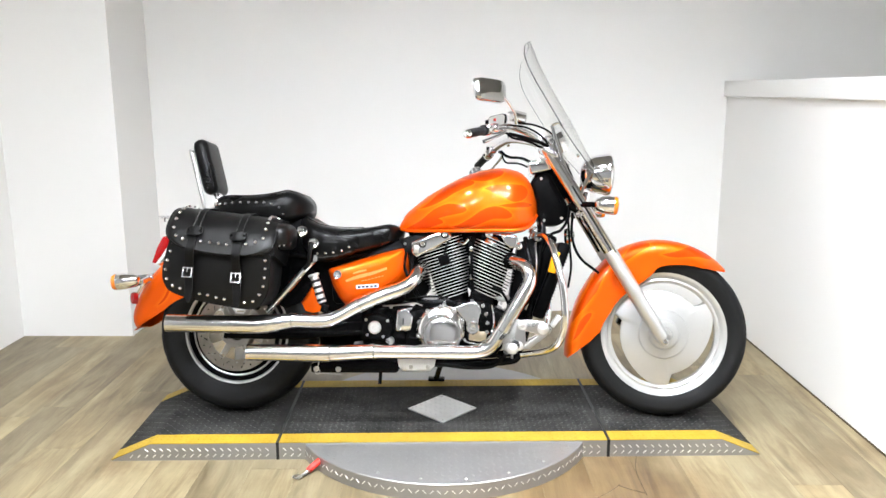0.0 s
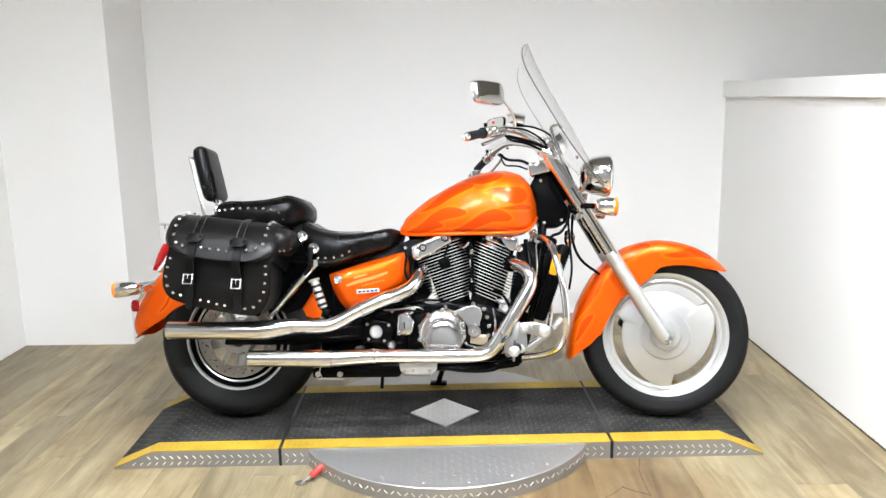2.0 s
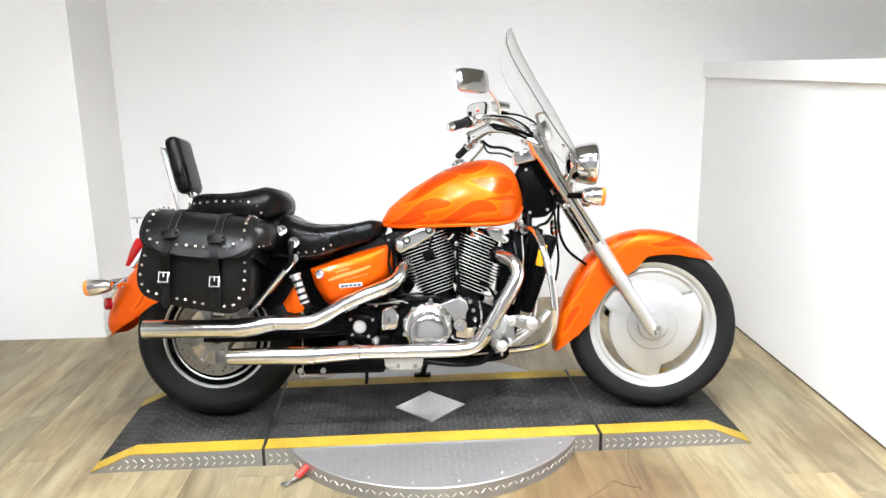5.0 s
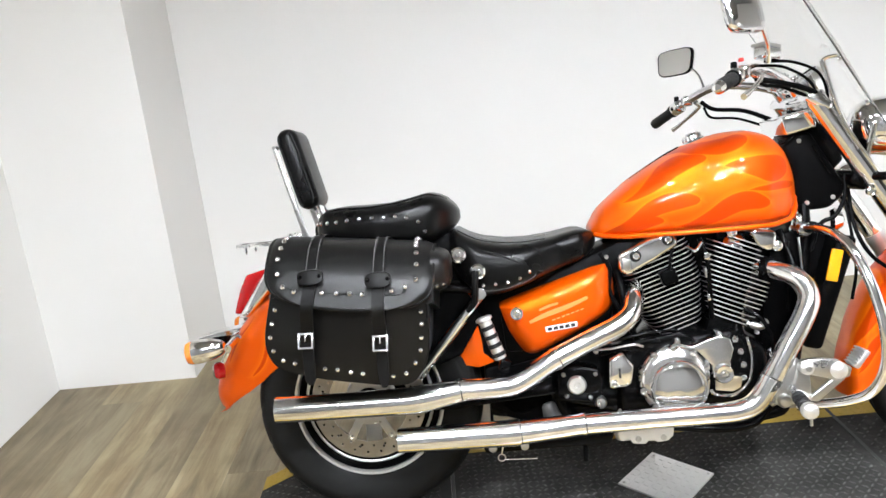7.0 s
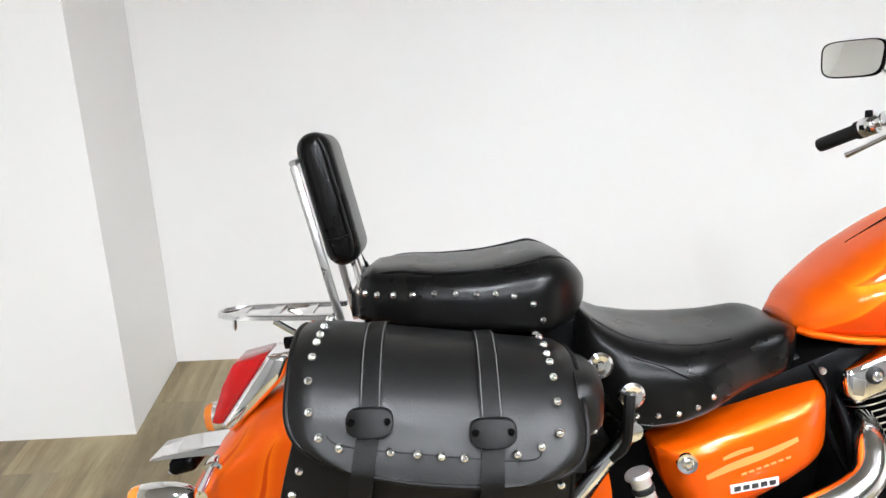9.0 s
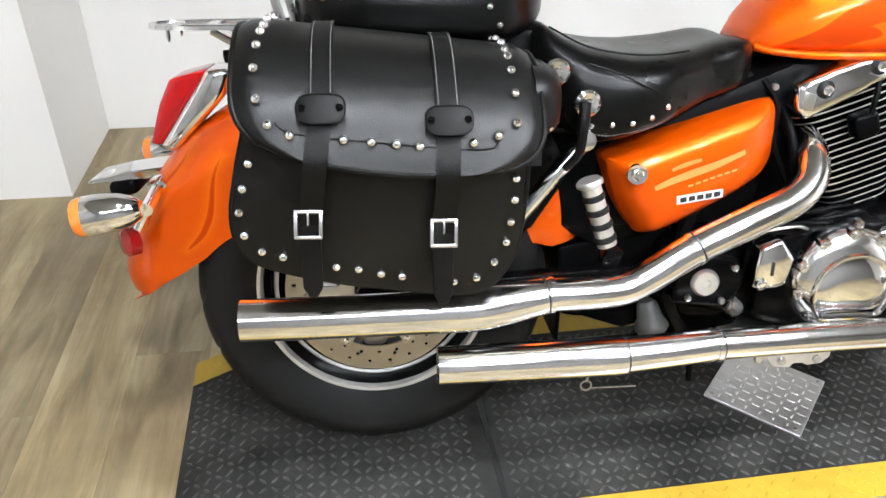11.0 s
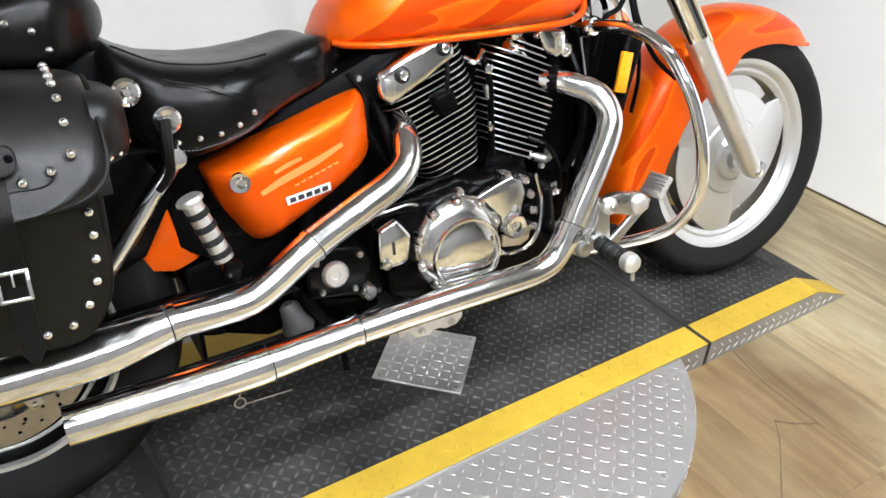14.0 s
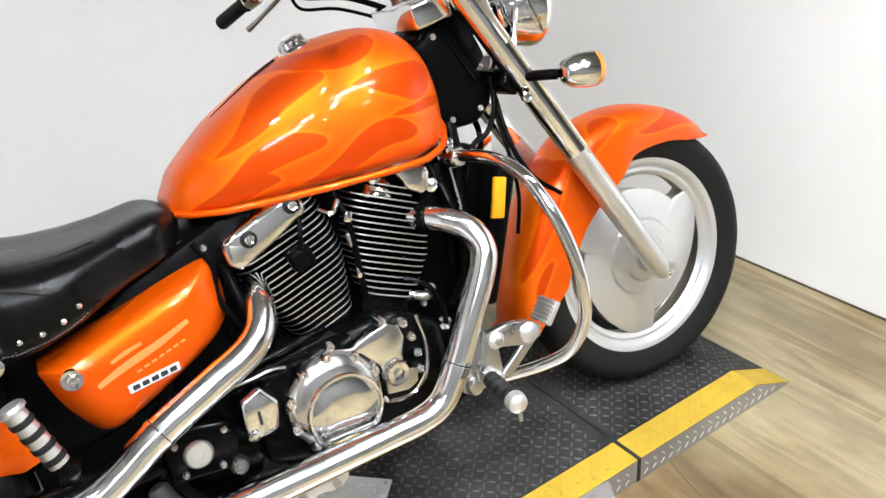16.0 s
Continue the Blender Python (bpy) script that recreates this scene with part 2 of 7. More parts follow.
M = {
    "wall": mat_wall("white_wall_paint", (0.85, 0.835, 0.81)),
    "ceiling": mat_wall("ceiling_paint", (0.26, 0.258, 0.25)),
    "grey_wall": mat_wall("grey_wall_paint", (0.20, 0.197, 0.19)),
    "gap": shader("dark_floor_gap", (0.085, 0.062, 0.038), 0.8),
    "wire": shader("grey_wire", (0.22, 0.22, 0.22), 0.5),
    "plank": mat_planks(),
    "groove": shader("plank_joint", (0.15, 0.118, 0.07), 0.7),
    "chrome": mat_metal("chrome", (0.86, 0.86, 0.865), 0.05, 0.0, 30),
    "pipe": mat_metal("worn_pipe_chrome", (0.93, 0.93, 0.925), 0.12, 0.02, 45),
    "cover": mat_metal("polished_case", (0.90, 0.90, 0.895), 0.15, 0.02, 50),
    "aluminium": mat_metal("machined_aluminium", (0.86, 0.855, 0.845), 0.42, 0.05, 25),
    "slider": mat_metal("fork_aluminium", (0.80, 0.80, 0.795), 0.40, 0.03, 25),
    "plate": mat_silver("bright_tread_plate", (0.38, 0.372, 0.36), 0.42, 0.75),
    "steel": mat_metal("brushed_steel", (0.56, 0.55, 0.53), 0.28, 0.06, 30),
    "wheel": mat_silver("wheel_aluminium", (0.585, 0.58, 0.565), 0.32, 0.65),
    "disc": mat_metal("brake_disc_steel", (0.42, 0.39, 0.345), 0.30, 0.05, 60),
    "black_plate": mat_painted_plate("black_tread_paint", (0.021, 0.0202, 0.0190), 0.62, 0.6, (0.12, 0.117, 0.108), 0.10, 0.30, 1.8),
    "worn_lug": mat_painted_plate("worn_black_lug", (0.033, 0.032, 0.030), 0.45, 0.9, (0.17, 0.167, 0.158), 0.22, 0.35, 1.9),
    "plain_orange": mat_metal_paint("orange_lacquer", (0.75, 0.088, 0.0)),
    "yellow": mat_painted_plate("yellow_safety_paint", (0.40, 0.262, 0.026), 0.50, 0.9, (0.15, 0.105, 0.03), 0.25, 0.72, 1.1),
    "yellow_lug": mat_painted_plate("worn_yellow_lug", (0.34, 0.222, 0.022), 0.5, 1.0, (0.11, 0.075, 0.025), 0.25),
    "black": mat_painted_plate("black_engine_paint", (0.0016, 0.0016, 0.0017), 0.22, 0.1, (0.007, 0.007, 0.007), 0.09),
    "boot": mat_painted_plate("grey_rubber", (0.055, 0.054, 0.052), 0.55, 0.5, (0.05, 0.05, 0.048), 0.3),
    "plastic": mat_painted_plate("black_plastic", (0.0016, 0.0016, 0.0017), 0.34, 0.1, (0.005, 0.005, 0.005), 0.035),
    "fin": mat_metal("fin_edge_aluminium", (0.90, 0.89, 0.87), 0.32, 0.03, 60),
    "tyre": mat_leather("tyre_rubber", (0.0065, 0.0064, 0.0063), 0.58, 0.25, 0.16),
    "rubber": mat_leather("grip_rubber", (0.006, 0.006, 0.006), 0.55, 0.30, 0.3),
    "seat": mat_leather("seat_leather", (0.0024, 0.0023, 0.0022), 0.27, 0.10, 0.17),
    "bag": mat_leather("bag_leather", (0.0030, 0.0028, 0.0026), 0.36, 0.14, 0.30),
    "strap": mat_leather("strap_leather", (0.0028, 0.0026, 0.0024), 0.48, 0.14, 0.16),
    "thread": shader("grey_thread", (0.09, 0.088, 0.085), 0.8),
    "orange": mat_licks("orange_flame_lacquer", ((0.272, 0.803, 0.030, 0.776, 0.026, 0.016), (0.092, 0.832, -0.150, 0.768, 0.025, 0.014), (0.122, 0.938, -0.105, 0.842, 0.022, 0.012),
                                                   (0.335, 0.902, 0.160, 0.905, 0.034, -0.006), (0.352, 0.850, 0.215, 0.842, 0.012, 0.004), (0.000, 0.776, -0.175, 0.752, 0.016, 0.006),
                                                   (0.240, 0.984, 0.020, 0.946, 0.020, -0.010))),
    "front_orange": mat_licks("front_flame_lacquer", ((1.075, 0.650, 0.875, 0.672, 0.022, 0.012), (0.830, 0.700, 0.690, 0.620, 0.018, 0.008), (0.680, 0.640, 0.575, 0.470, 0.020, 0.010),
                                                        (0.610, 0.560, 0.530, 0.370, 0.016, -0.008), (0.600, 0.420, 0.520, 0.300, 0.014, 0.006))),
    "rear_orange": mat_licks("rear_flame_lacquer", ((-1.170, 0.430, -1.085, 0.590, 0.006, 0.012), (-1.235, 0.470, -1.150, 0.620, 0.004, -0.006))),
    "amber": shader("amber_lens", (0.90, 0.24, 0.02), 0.14, 0.0, 1.0, 0.25),
    "red": shader("red_lens", (0.36, 0.003, 0.004), 0.14, 0.0, 0.25, 0.15),
    "glass": shader("clear_glass", (0.95, 0.96, 0.96), 0.02, 0.0, 0.0, 1.0, 1.45),
    "screen": shader("windscreen_acrylic", (0.985, 0.988, 0.985), 0.01, 0.0, 0.0, 1.0, 1.30),
    "edge": shader("screen_edge", (0.16, 0.16, 0.15), 0.3),
    "mirror": shader("mirror_glass", (0.85, 0.86, 0.84), 0.02, 1.0),
    "white": shader("white_mesh_paint", (0.80, 0.80, 0.80), 0.5),
    "dark_wood": mat_painted_plate("weathered_dark_frame", (0.045, 0.038, 0.034), 0.5, 0.8, (0.18, 0.15, 0.13)),
    "red_grip": shader("red_plastic_grip", (0.55, 0.03, 0.02), 0.4),
    "brass": mat_metal("tan_cast_metal", (0.62, 0.52, 0.36), 0.4, 0.04, 40),
    "badge_plate": shader("pale_badge_plate", (0.60, 0.595, 0.58), 0.35, 0.25),
    "badge": mat_metal("badge_chrome", (0.78, 0.78, 0.78), 0.18),
    "yellow_lens": shader("yellow_amber_lens", (0.74, 0.31, 0.006), 0.2, 0.0, 0.6),
    "script": shader("pale_orange_script", (0.86, 0.235, 0.058), 0.35, 0.2, 0.5),
    "ink": shader("black_ink", (0.01, 0.01, 0.01), 0.5),
}
lamp = bpy.data.materials.new("lamp_diffuser")
lamp.use_nodes = True
lb = lamp.node_tree.nodes["Principled BSDF"]
lb.inputs["Emission Color"].default_value = (0.945, 1.0, 1.075, 1)
lb.inputs["Emission Strength"].default_value = LAMP_POWER
M["lamp"] = lamp
spot = lamp.copy()
spot.name = "spot_lamp"
spot.node_tree.nodes["Principled BSDF"].inputs["Emission Strength"].default_value = SPOT_POWER
M["spot"] = spot


# ---- building helpers ----
def obj(name, bm, material, parent=None, label="", smooth=40):
    me = bpy.data.meshes.new(name)
    bmesh.ops.recalc_face_normals(bm, faces=bm.faces)
    bm.to_mesh(me)
    bm.free()
    me.materials.append(M[material])
    if smooth:
        me.polygons.foreach_set("use_smooth", [True] * len(me.polygons))
        me.set_sharp_from_angle(angle=radians(smooth))
    ob = new(name, me)
    if parent:
        ob.parent = parent
    return tagged(ob, label)


part = obj


def clone(ob, m, parent=None):
    """Another object on the same mesh."""
    o = new(ob.name.split(".")[0], ob.data)
    o.parent = parent or ob.parent
    o.matrix_basis = m
    if ob.get("label"):
        o["label"] = ob["label"]
    return o


def empty(name, m, label, category, group="", kind=""):
    e = new(name)
    e.empty_display_size = 0.05
    e.matrix_basis = m
    return tagged(e, label, category, group, kind)


def box(size, m=None, bevel=0.0, segs=2, bm=None):
    own = bmesh.new()
    bmesh.ops.create_cube(own, size=1.0)
    bmesh.ops.scale(own, vec=size, verts=own.verts)
    if bevel:
        bmesh.ops.bevel(own, geom=own.edges[:], offset=bevel, segments=segs, profile=0.5, affect="EDGES")
    if m is not None:
        bmesh.ops.transform(own, matrix=m, verts=own.verts)
    return merge(bm, own)


def merge(bm, own):
    if bm is None:
        return own
    me = bpy.data.meshes.new("tmp")
    own.to_mesh(me)
    own.free()
    bm.from_mesh(me)
    bpy.data.meshes.remove(me)
    return bm


def span(x0, x1, y0, y1, z0, z1, bevel=0.0, bm=None):
    return box((x1 - x0, y1 - y0, z1 - z0), Matrix.Translation(((x0 + x1) / 2, (y0 + y1) / 2, (z0 + z1) / 2)), bevel, 2, bm)


def rings(loops, closed=True, caps=True, bm=None, wrap=False):
    """A skin over loops of points."""
    bm = bm or bmesh.new()
    vs = [[bm.verts.new(p) for p in l] for l in loops]
    n = len(vs[0])
    m = len(vs)
    for a in range(m if wrap else m - 1):
        for i in range(n if closed else n - 1):
            q = (vs[a][i], vs[a][(i + 1) % n], vs[(a + 1) % m][(i + 1) % n], vs[(a + 1) % m][i])
            try:
                bm.faces.new(q)
            except ValueError:
                pass
    if caps and closed and not wrap:
        bm.faces.new(vs[0][::-1])
        bm.faces.new(vs[-1])
    return bm


def spline(pts, n=8):
    """Points on a smooth curve through pts."""
    p = [Vector(q) for q in pts]
    p = [p[0] * 2 - p[1]] + p + [p[-1] * 2 - p[-2]]
    out = []
    for i in range(1, len(p) - 2):
        for k in range(n):
            t = k / n
            a, b, c, d = p[i - 1], p[i], p[i + 1], p[i + 2]
            out.append(0.5 * (2 * b + (c - a) * t + (2 * a - 5 * b + 4 * c - d) * t * t + (3 * b - a - 3 * c + d) * t**3))
    return out + [p[-2]]


def lerp(table, x):
    """A value from a table of (x, value), smoothed between."""
    if x <= table[0][0]:
        return table[0][1]
    for (a, u), (b, v) in zip(table, table[1:]):
        if x <= b:
            t = (x - a) / (b - a)
            return u + (v - u) * t
    return table[-1][1]


def tube(pts, r, n=12, smooth=6, bm=None, caps=True, round_end=False):
    """A pipe along pts; r: one radius or one for each point."""
    rr = r if isinstance(r, (list, tuple)) else [r] * len(pts)
    if smooth:
        q = spline([(*p, ) for p in pts], smooth)
        rad = [lerp(list(enumerate(rr)), i / smooth) for i in range(len(q))]
    else:
        q, rad = [Vector(p) for p in pts], list(rr)
    loops = []
    up = None
    for i, p in enumerate(q):
        d = (q[min(i + 1, len(q) - 1)] - q[max(i - 1, 0)]).normalized()
        if up is None:
            up = Vector((0, 0, 1)) if abs(d.z) < 0.9 else Vector((0, 1, 0))
        side = d.cross(up).normalized()
        up = side.cross(d).normalized()
        loops.append([p + (side * math.cos(a) + up * math.sin(a)) * rad[i] for a in (2 * math.pi * k / n for k in range(n))])
    return rings(loops, True, caps, bm)


def turned(profile, n=32, m=None, bm=None, closed_profile=False):
    """A solid of revolution round Y: profile of (radius, y)."""
    loops = []
    for k in range(n):
        a = 2 * math.pi * k / n
        loops.append([Vector((r * math.cos(a), y, r * math.sin(a))) for r, y in profile])
    own = rings(loops, closed_profile, False, None, True)
    bmesh.ops.remove_doubles(own, verts=own.verts, dist=1e-5)
    if m is not None:
        bmesh.ops.transform(own, matrix=m, verts=own.verts)
    return merge(bm, own)


def place(bm, m):
    bmesh.ops.transform(bm, matrix=m, verts=bm.verts)
    return bm


def prism(outline, y0, y1, bevel=0.0, segs=2):
    """An outline in x and z, pulled from y0 to y1."""
    bm = rings([[Vector((x, y0, z)) for x, z in outline], [Vector((x, y1, z)) for x, z in outline]])
    if bevel:
        bmesh.ops.recalc_face_normals(bm, faces=bm.faces)
        bmesh.ops.bevel(bm, geom=bm.edges[:], offset=bevel, segments=segs, profile=0.5, affect="EDGES", clamp_overlap=True)
    return bm


def axis_to(d):
    """The turn that lays Y along d."""
    return Vector(d).to_track_quat("Y", "Z").to_matrix().to_4x4()


def at(x, y, z):
    return Matrix.Translation((x, y, z))


# ---- the room ----
X0, X1, Y1, YF, ZC = -2.41, 1.695, 1.745, -4.6, 2.9
floor = obj("floor", span(-3.0, 4.2, YF - 0.1, Y1 + 0.2, -0.12, -0.004), "groove", None, "", 0)
tagged(floor, "wood-look vinyl plank floor in grey-brown and beige", "floor", "", "structure")
w = obj("wall_north", span(-3.0, 4.2, Y1, Y1 + 0.15, -0.004, ZC), "wall", None, "", 0)
tagged(w, "plain white painted back wall", "wall", "", "structure")
w = obj("wall_pier", span(X0, -1.785, 1.215, Y1 - 0.003, -0.004, ZC - 0.003), "wall", None, "", 0)
tagged(w, "white painted wall pier standing out of the corner", "wall", "", "structure")
# Out-of-view stretch of the side wall, added in grey to dim reflections.
w = obj("wall_southwest", span(X0 - 0.15, X0, YF, -1.4, -0.004, ZC - 0.002), "grey_wall", None, "", 0)
tagged(w, "unseen grey side wall, kept dim to darken reflections", "wall", "", "structure")
w = obj("wall_west", span(X0 - 0.15, X0, -1.4, Y1, -0.004, ZC - 0.002), "wall", None, "", 0)
tagged(w, "plain white painted side wall", "wall", "", "structure")
w = obj("wall_east", span(X1, X1 + 0.13, -1.2, Y1, -0.004, 1.335), "wall", None, "", 0)
tagged(w, "half-height white painted partition wall", "wall", "", "structure")
w = obj("wall_cap", span(X1 - 0.022, X1 + 0.16, -1.22, Y1 - 0.002, 1.335, 1.425, 0.004), "wall", None, "", 0)
tagged(w, "white board cap along the top of the partition", "trim", "", "structure")
w = obj("wall_far_east", span(4.05, 4.2, YF, Y1, -0.004, ZC - 0.002), "wall", None, "", 0)
tagged(w, "plain white wall beyond the partition", "wall", "", "structure")
# Never in view; its grey keeps chrome and leather reflections dark.
w = obj("wall_south", span(-3.0, 4.2, YF - 0.15, YF, -0.004, ZC - 0.001), "grey_wall", None, "", 0)
tagged(w, "unseen grey wall that closes the workshop, kept dim to darken reflections", "wall", "", "structure")
w = obj("ceiling", span(-3.0, 4.2, YF - 0.15, Y1 + 0.15, ZC, ZC + 0.1), "ceiling", None, "", 0)
tagged(w, "plain grey workshop ceiling", "ceiling", "", "structure")


# Dark strip that paints in the shadow gap at the partition's foot.
w = obj("trim_wall_foot", span(X1 - 0.005, X1 - 0.0005, -1.2, Y1 - 0.004, 0.0005, 0.007), "gap", None, "", 0)
tagged(w, "narrow dark strip for the shadow gap along the foot of the partition", "trim", "", "structure")


def ceiling_light(x, y, length):
    """A twin-tube batten under the ceiling."""
    e = empty("ceiling_light", at(x, y, ZC), "long white ceiling batten with two bright tubes", "light", "ceiling lights")
    part("housing", box((length + 0.06, 0.14, 0.05), at(0, 0, -0.027), 0.008), "white", e)
    for s in (-1, 1):
        part("tube", tube([(-length / 2, s * 0.045, -0.072), (length / 2, s * 0.045, -0.072)], 0.014, 12, 0), "lamp", e, "bright glass tube")
        for k in (-1, 1):
            part("socket", box((0.02, 0.034, 0.05), at(k * (length / 2 + 0.008), s * 0.045, -0.072), 0.004), "white", e)


for lx, ly in ((0.75, -1.8), (-1.4, -3.0)):
    ceiling_light(lx, ly, 1.2)


def floodlight(x, y):
    e = empty("floodlight", at(x, y, ZC), "round white ceiling floodlight with a bright flat lens", "light", "ceiling floodlights")
    part("housing", turned([(0.0, 0.0), (0.085, 0.0), (0.112, -0.05), (0.120, -0.15), (0.112, -0.15), (0.104, -0.085), (0.0, -0.085)], 28, pose(0, 0, 0, 90)), "white", e)
    part("lens", turned([(0.0, -0.087), (0.102, -0.087), (0.098, -0.094), (0.0, -0.097)], 28, pose(0, 0, 0, 90)), "spot", e, "bright round lens")


for fx, fy in ((-0.85, -0.95), (0.05, -0.95), (0.95, -0.95), (-0.65, -2.35), (0.25, -2.35), (1.15, -2.35), (-0.2, -3.4), (1.0, -3.4)):
    floodlight(fx, fy)


def mesh_panel():
    e = empty("mesh_panel", at(X0, 0.0, 0.0), "dark framed white wire-mesh panel fixed to the wall", "panel")
    ya, yb, za, zb = -0.55, 0.432, 0.105, 1.435
    for n, s in (("frame_rail", (0, 0.036, yb - 0.055, yb, za, zb)), ("frame_rail", (0, 0.036, ya, ya + 0.055, za, zb)),
                 ("frame_rail", (0, 0.036, ya + 0.055, yb - 0.055, za, za + 0.055)), ("frame_rail", (0, 0.036, ya + 0.055, yb - 0.055, zb - 0.055, zb))):
        part(n, span(s[0] + 0.001, s[1], *s[2:], 0.004), "dark_wood", e, "dark weathered frame rail")
    bm = bmesh.new()
    step, y0, y1, z0, z1 = 0.022, ya + 0.05, yb - 0.05, za + 0.05, zb - 0.05
    rows, cols = int((z1 - z0) / (step * 0.62)), int((y1 - y0) / step)
    r = 0.0008

    def strand(p, q):
        d = (Vector(q) - Vector(p)).normalized()
        s = Vector((0, -d.z, d.y)) * r
        o = Vector((r, 0, 0))
        vs = [bm.verts.new(Vector(a) + b) for a in (p, q) for b in (s + o, s - o, -s - o, -s + o)]
        for i in range(4):
            bm.faces.new((vs[i], vs[(i + 1) % 4], vs[4 + (i + 1) % 4], vs[4 + i]))

    for j in range(rows):
        for i in range(cols):
            y, z = y0 + i * step + (step / 2 if j % 2 else 0), z0 + j * step * 0.62
            if y + step / 2 < y1:
                strand((0.018, y, z), (0.018, y + step / 2, z + step * 0.62))
            if y - step / 2 > y0:
                strand((0.018, y, z), (0.018, y - step / 2, z + step * 0.62))
    tagged(part("wire_mesh", bm, "wire", e, "fine grey diamond wire mesh", 0), kind="stuff")
    part("backing", span(0.001, 0.008, ya + 0.05, yb - 0.05, za + 0.05, zb - 0.05), "white", e, "white backing board", 0)


mesh_panel()


# ---- the lift platform ----
DECK = 0.067


def lugs(bm, x0, x1, y0, y1, z, keep=None, pitch=0.0275, tilt=None, size=(0.0215, 0.0058, 0.0022)):
    """Raised lens-shaped lugs of tread plate, turned by turns."""
    l, wd, h = size
    ni, nj = int((x1 - x0) / pitch), int((y1 - y0) / pitch)
    for i in range(ni):
        for j in range(nj):
            x, y = x0 + (i + 0.5) * pitch, y0 + (j + 0.5) * pitch
            if keep and not keep(x, y):
                continue
            a = radians(45 if (i + j) % 2 else -45)
            c, s = math.cos(a), math.sin(a)
            zz = tilt(x, y) if tilt else z
            zx = (tilt(x + 0.005, y) - zz) / 0.005 if tilt else 0.0
            pts = []
            for u, v, k in ((-l / 2, 0, 0), (-l / 5, -wd / 2, 0), (l / 5, -wd / 2, 0), (l / 2, 0, 0), (l / 5, wd / 2, 0), (-l / 5, wd / 2, 0), (-l / 4, 0, h), (l / 4, 0, h)):
                dx, dy = c * u - s * v, s * u + c * v
                pts.append(bm.verts.new((x + dx, y + dy, zz + zx * dx + k)))
            for f in ((0, 1, 6), (1, 2, 7, 6), (2, 3, 7), (3, 4, 7), (4, 5, 6, 7), (5, 0, 6)):
                bm.faces.new([pts[q] for q in f])
    return bm


DY0, DY1 = -0.283, 0.355


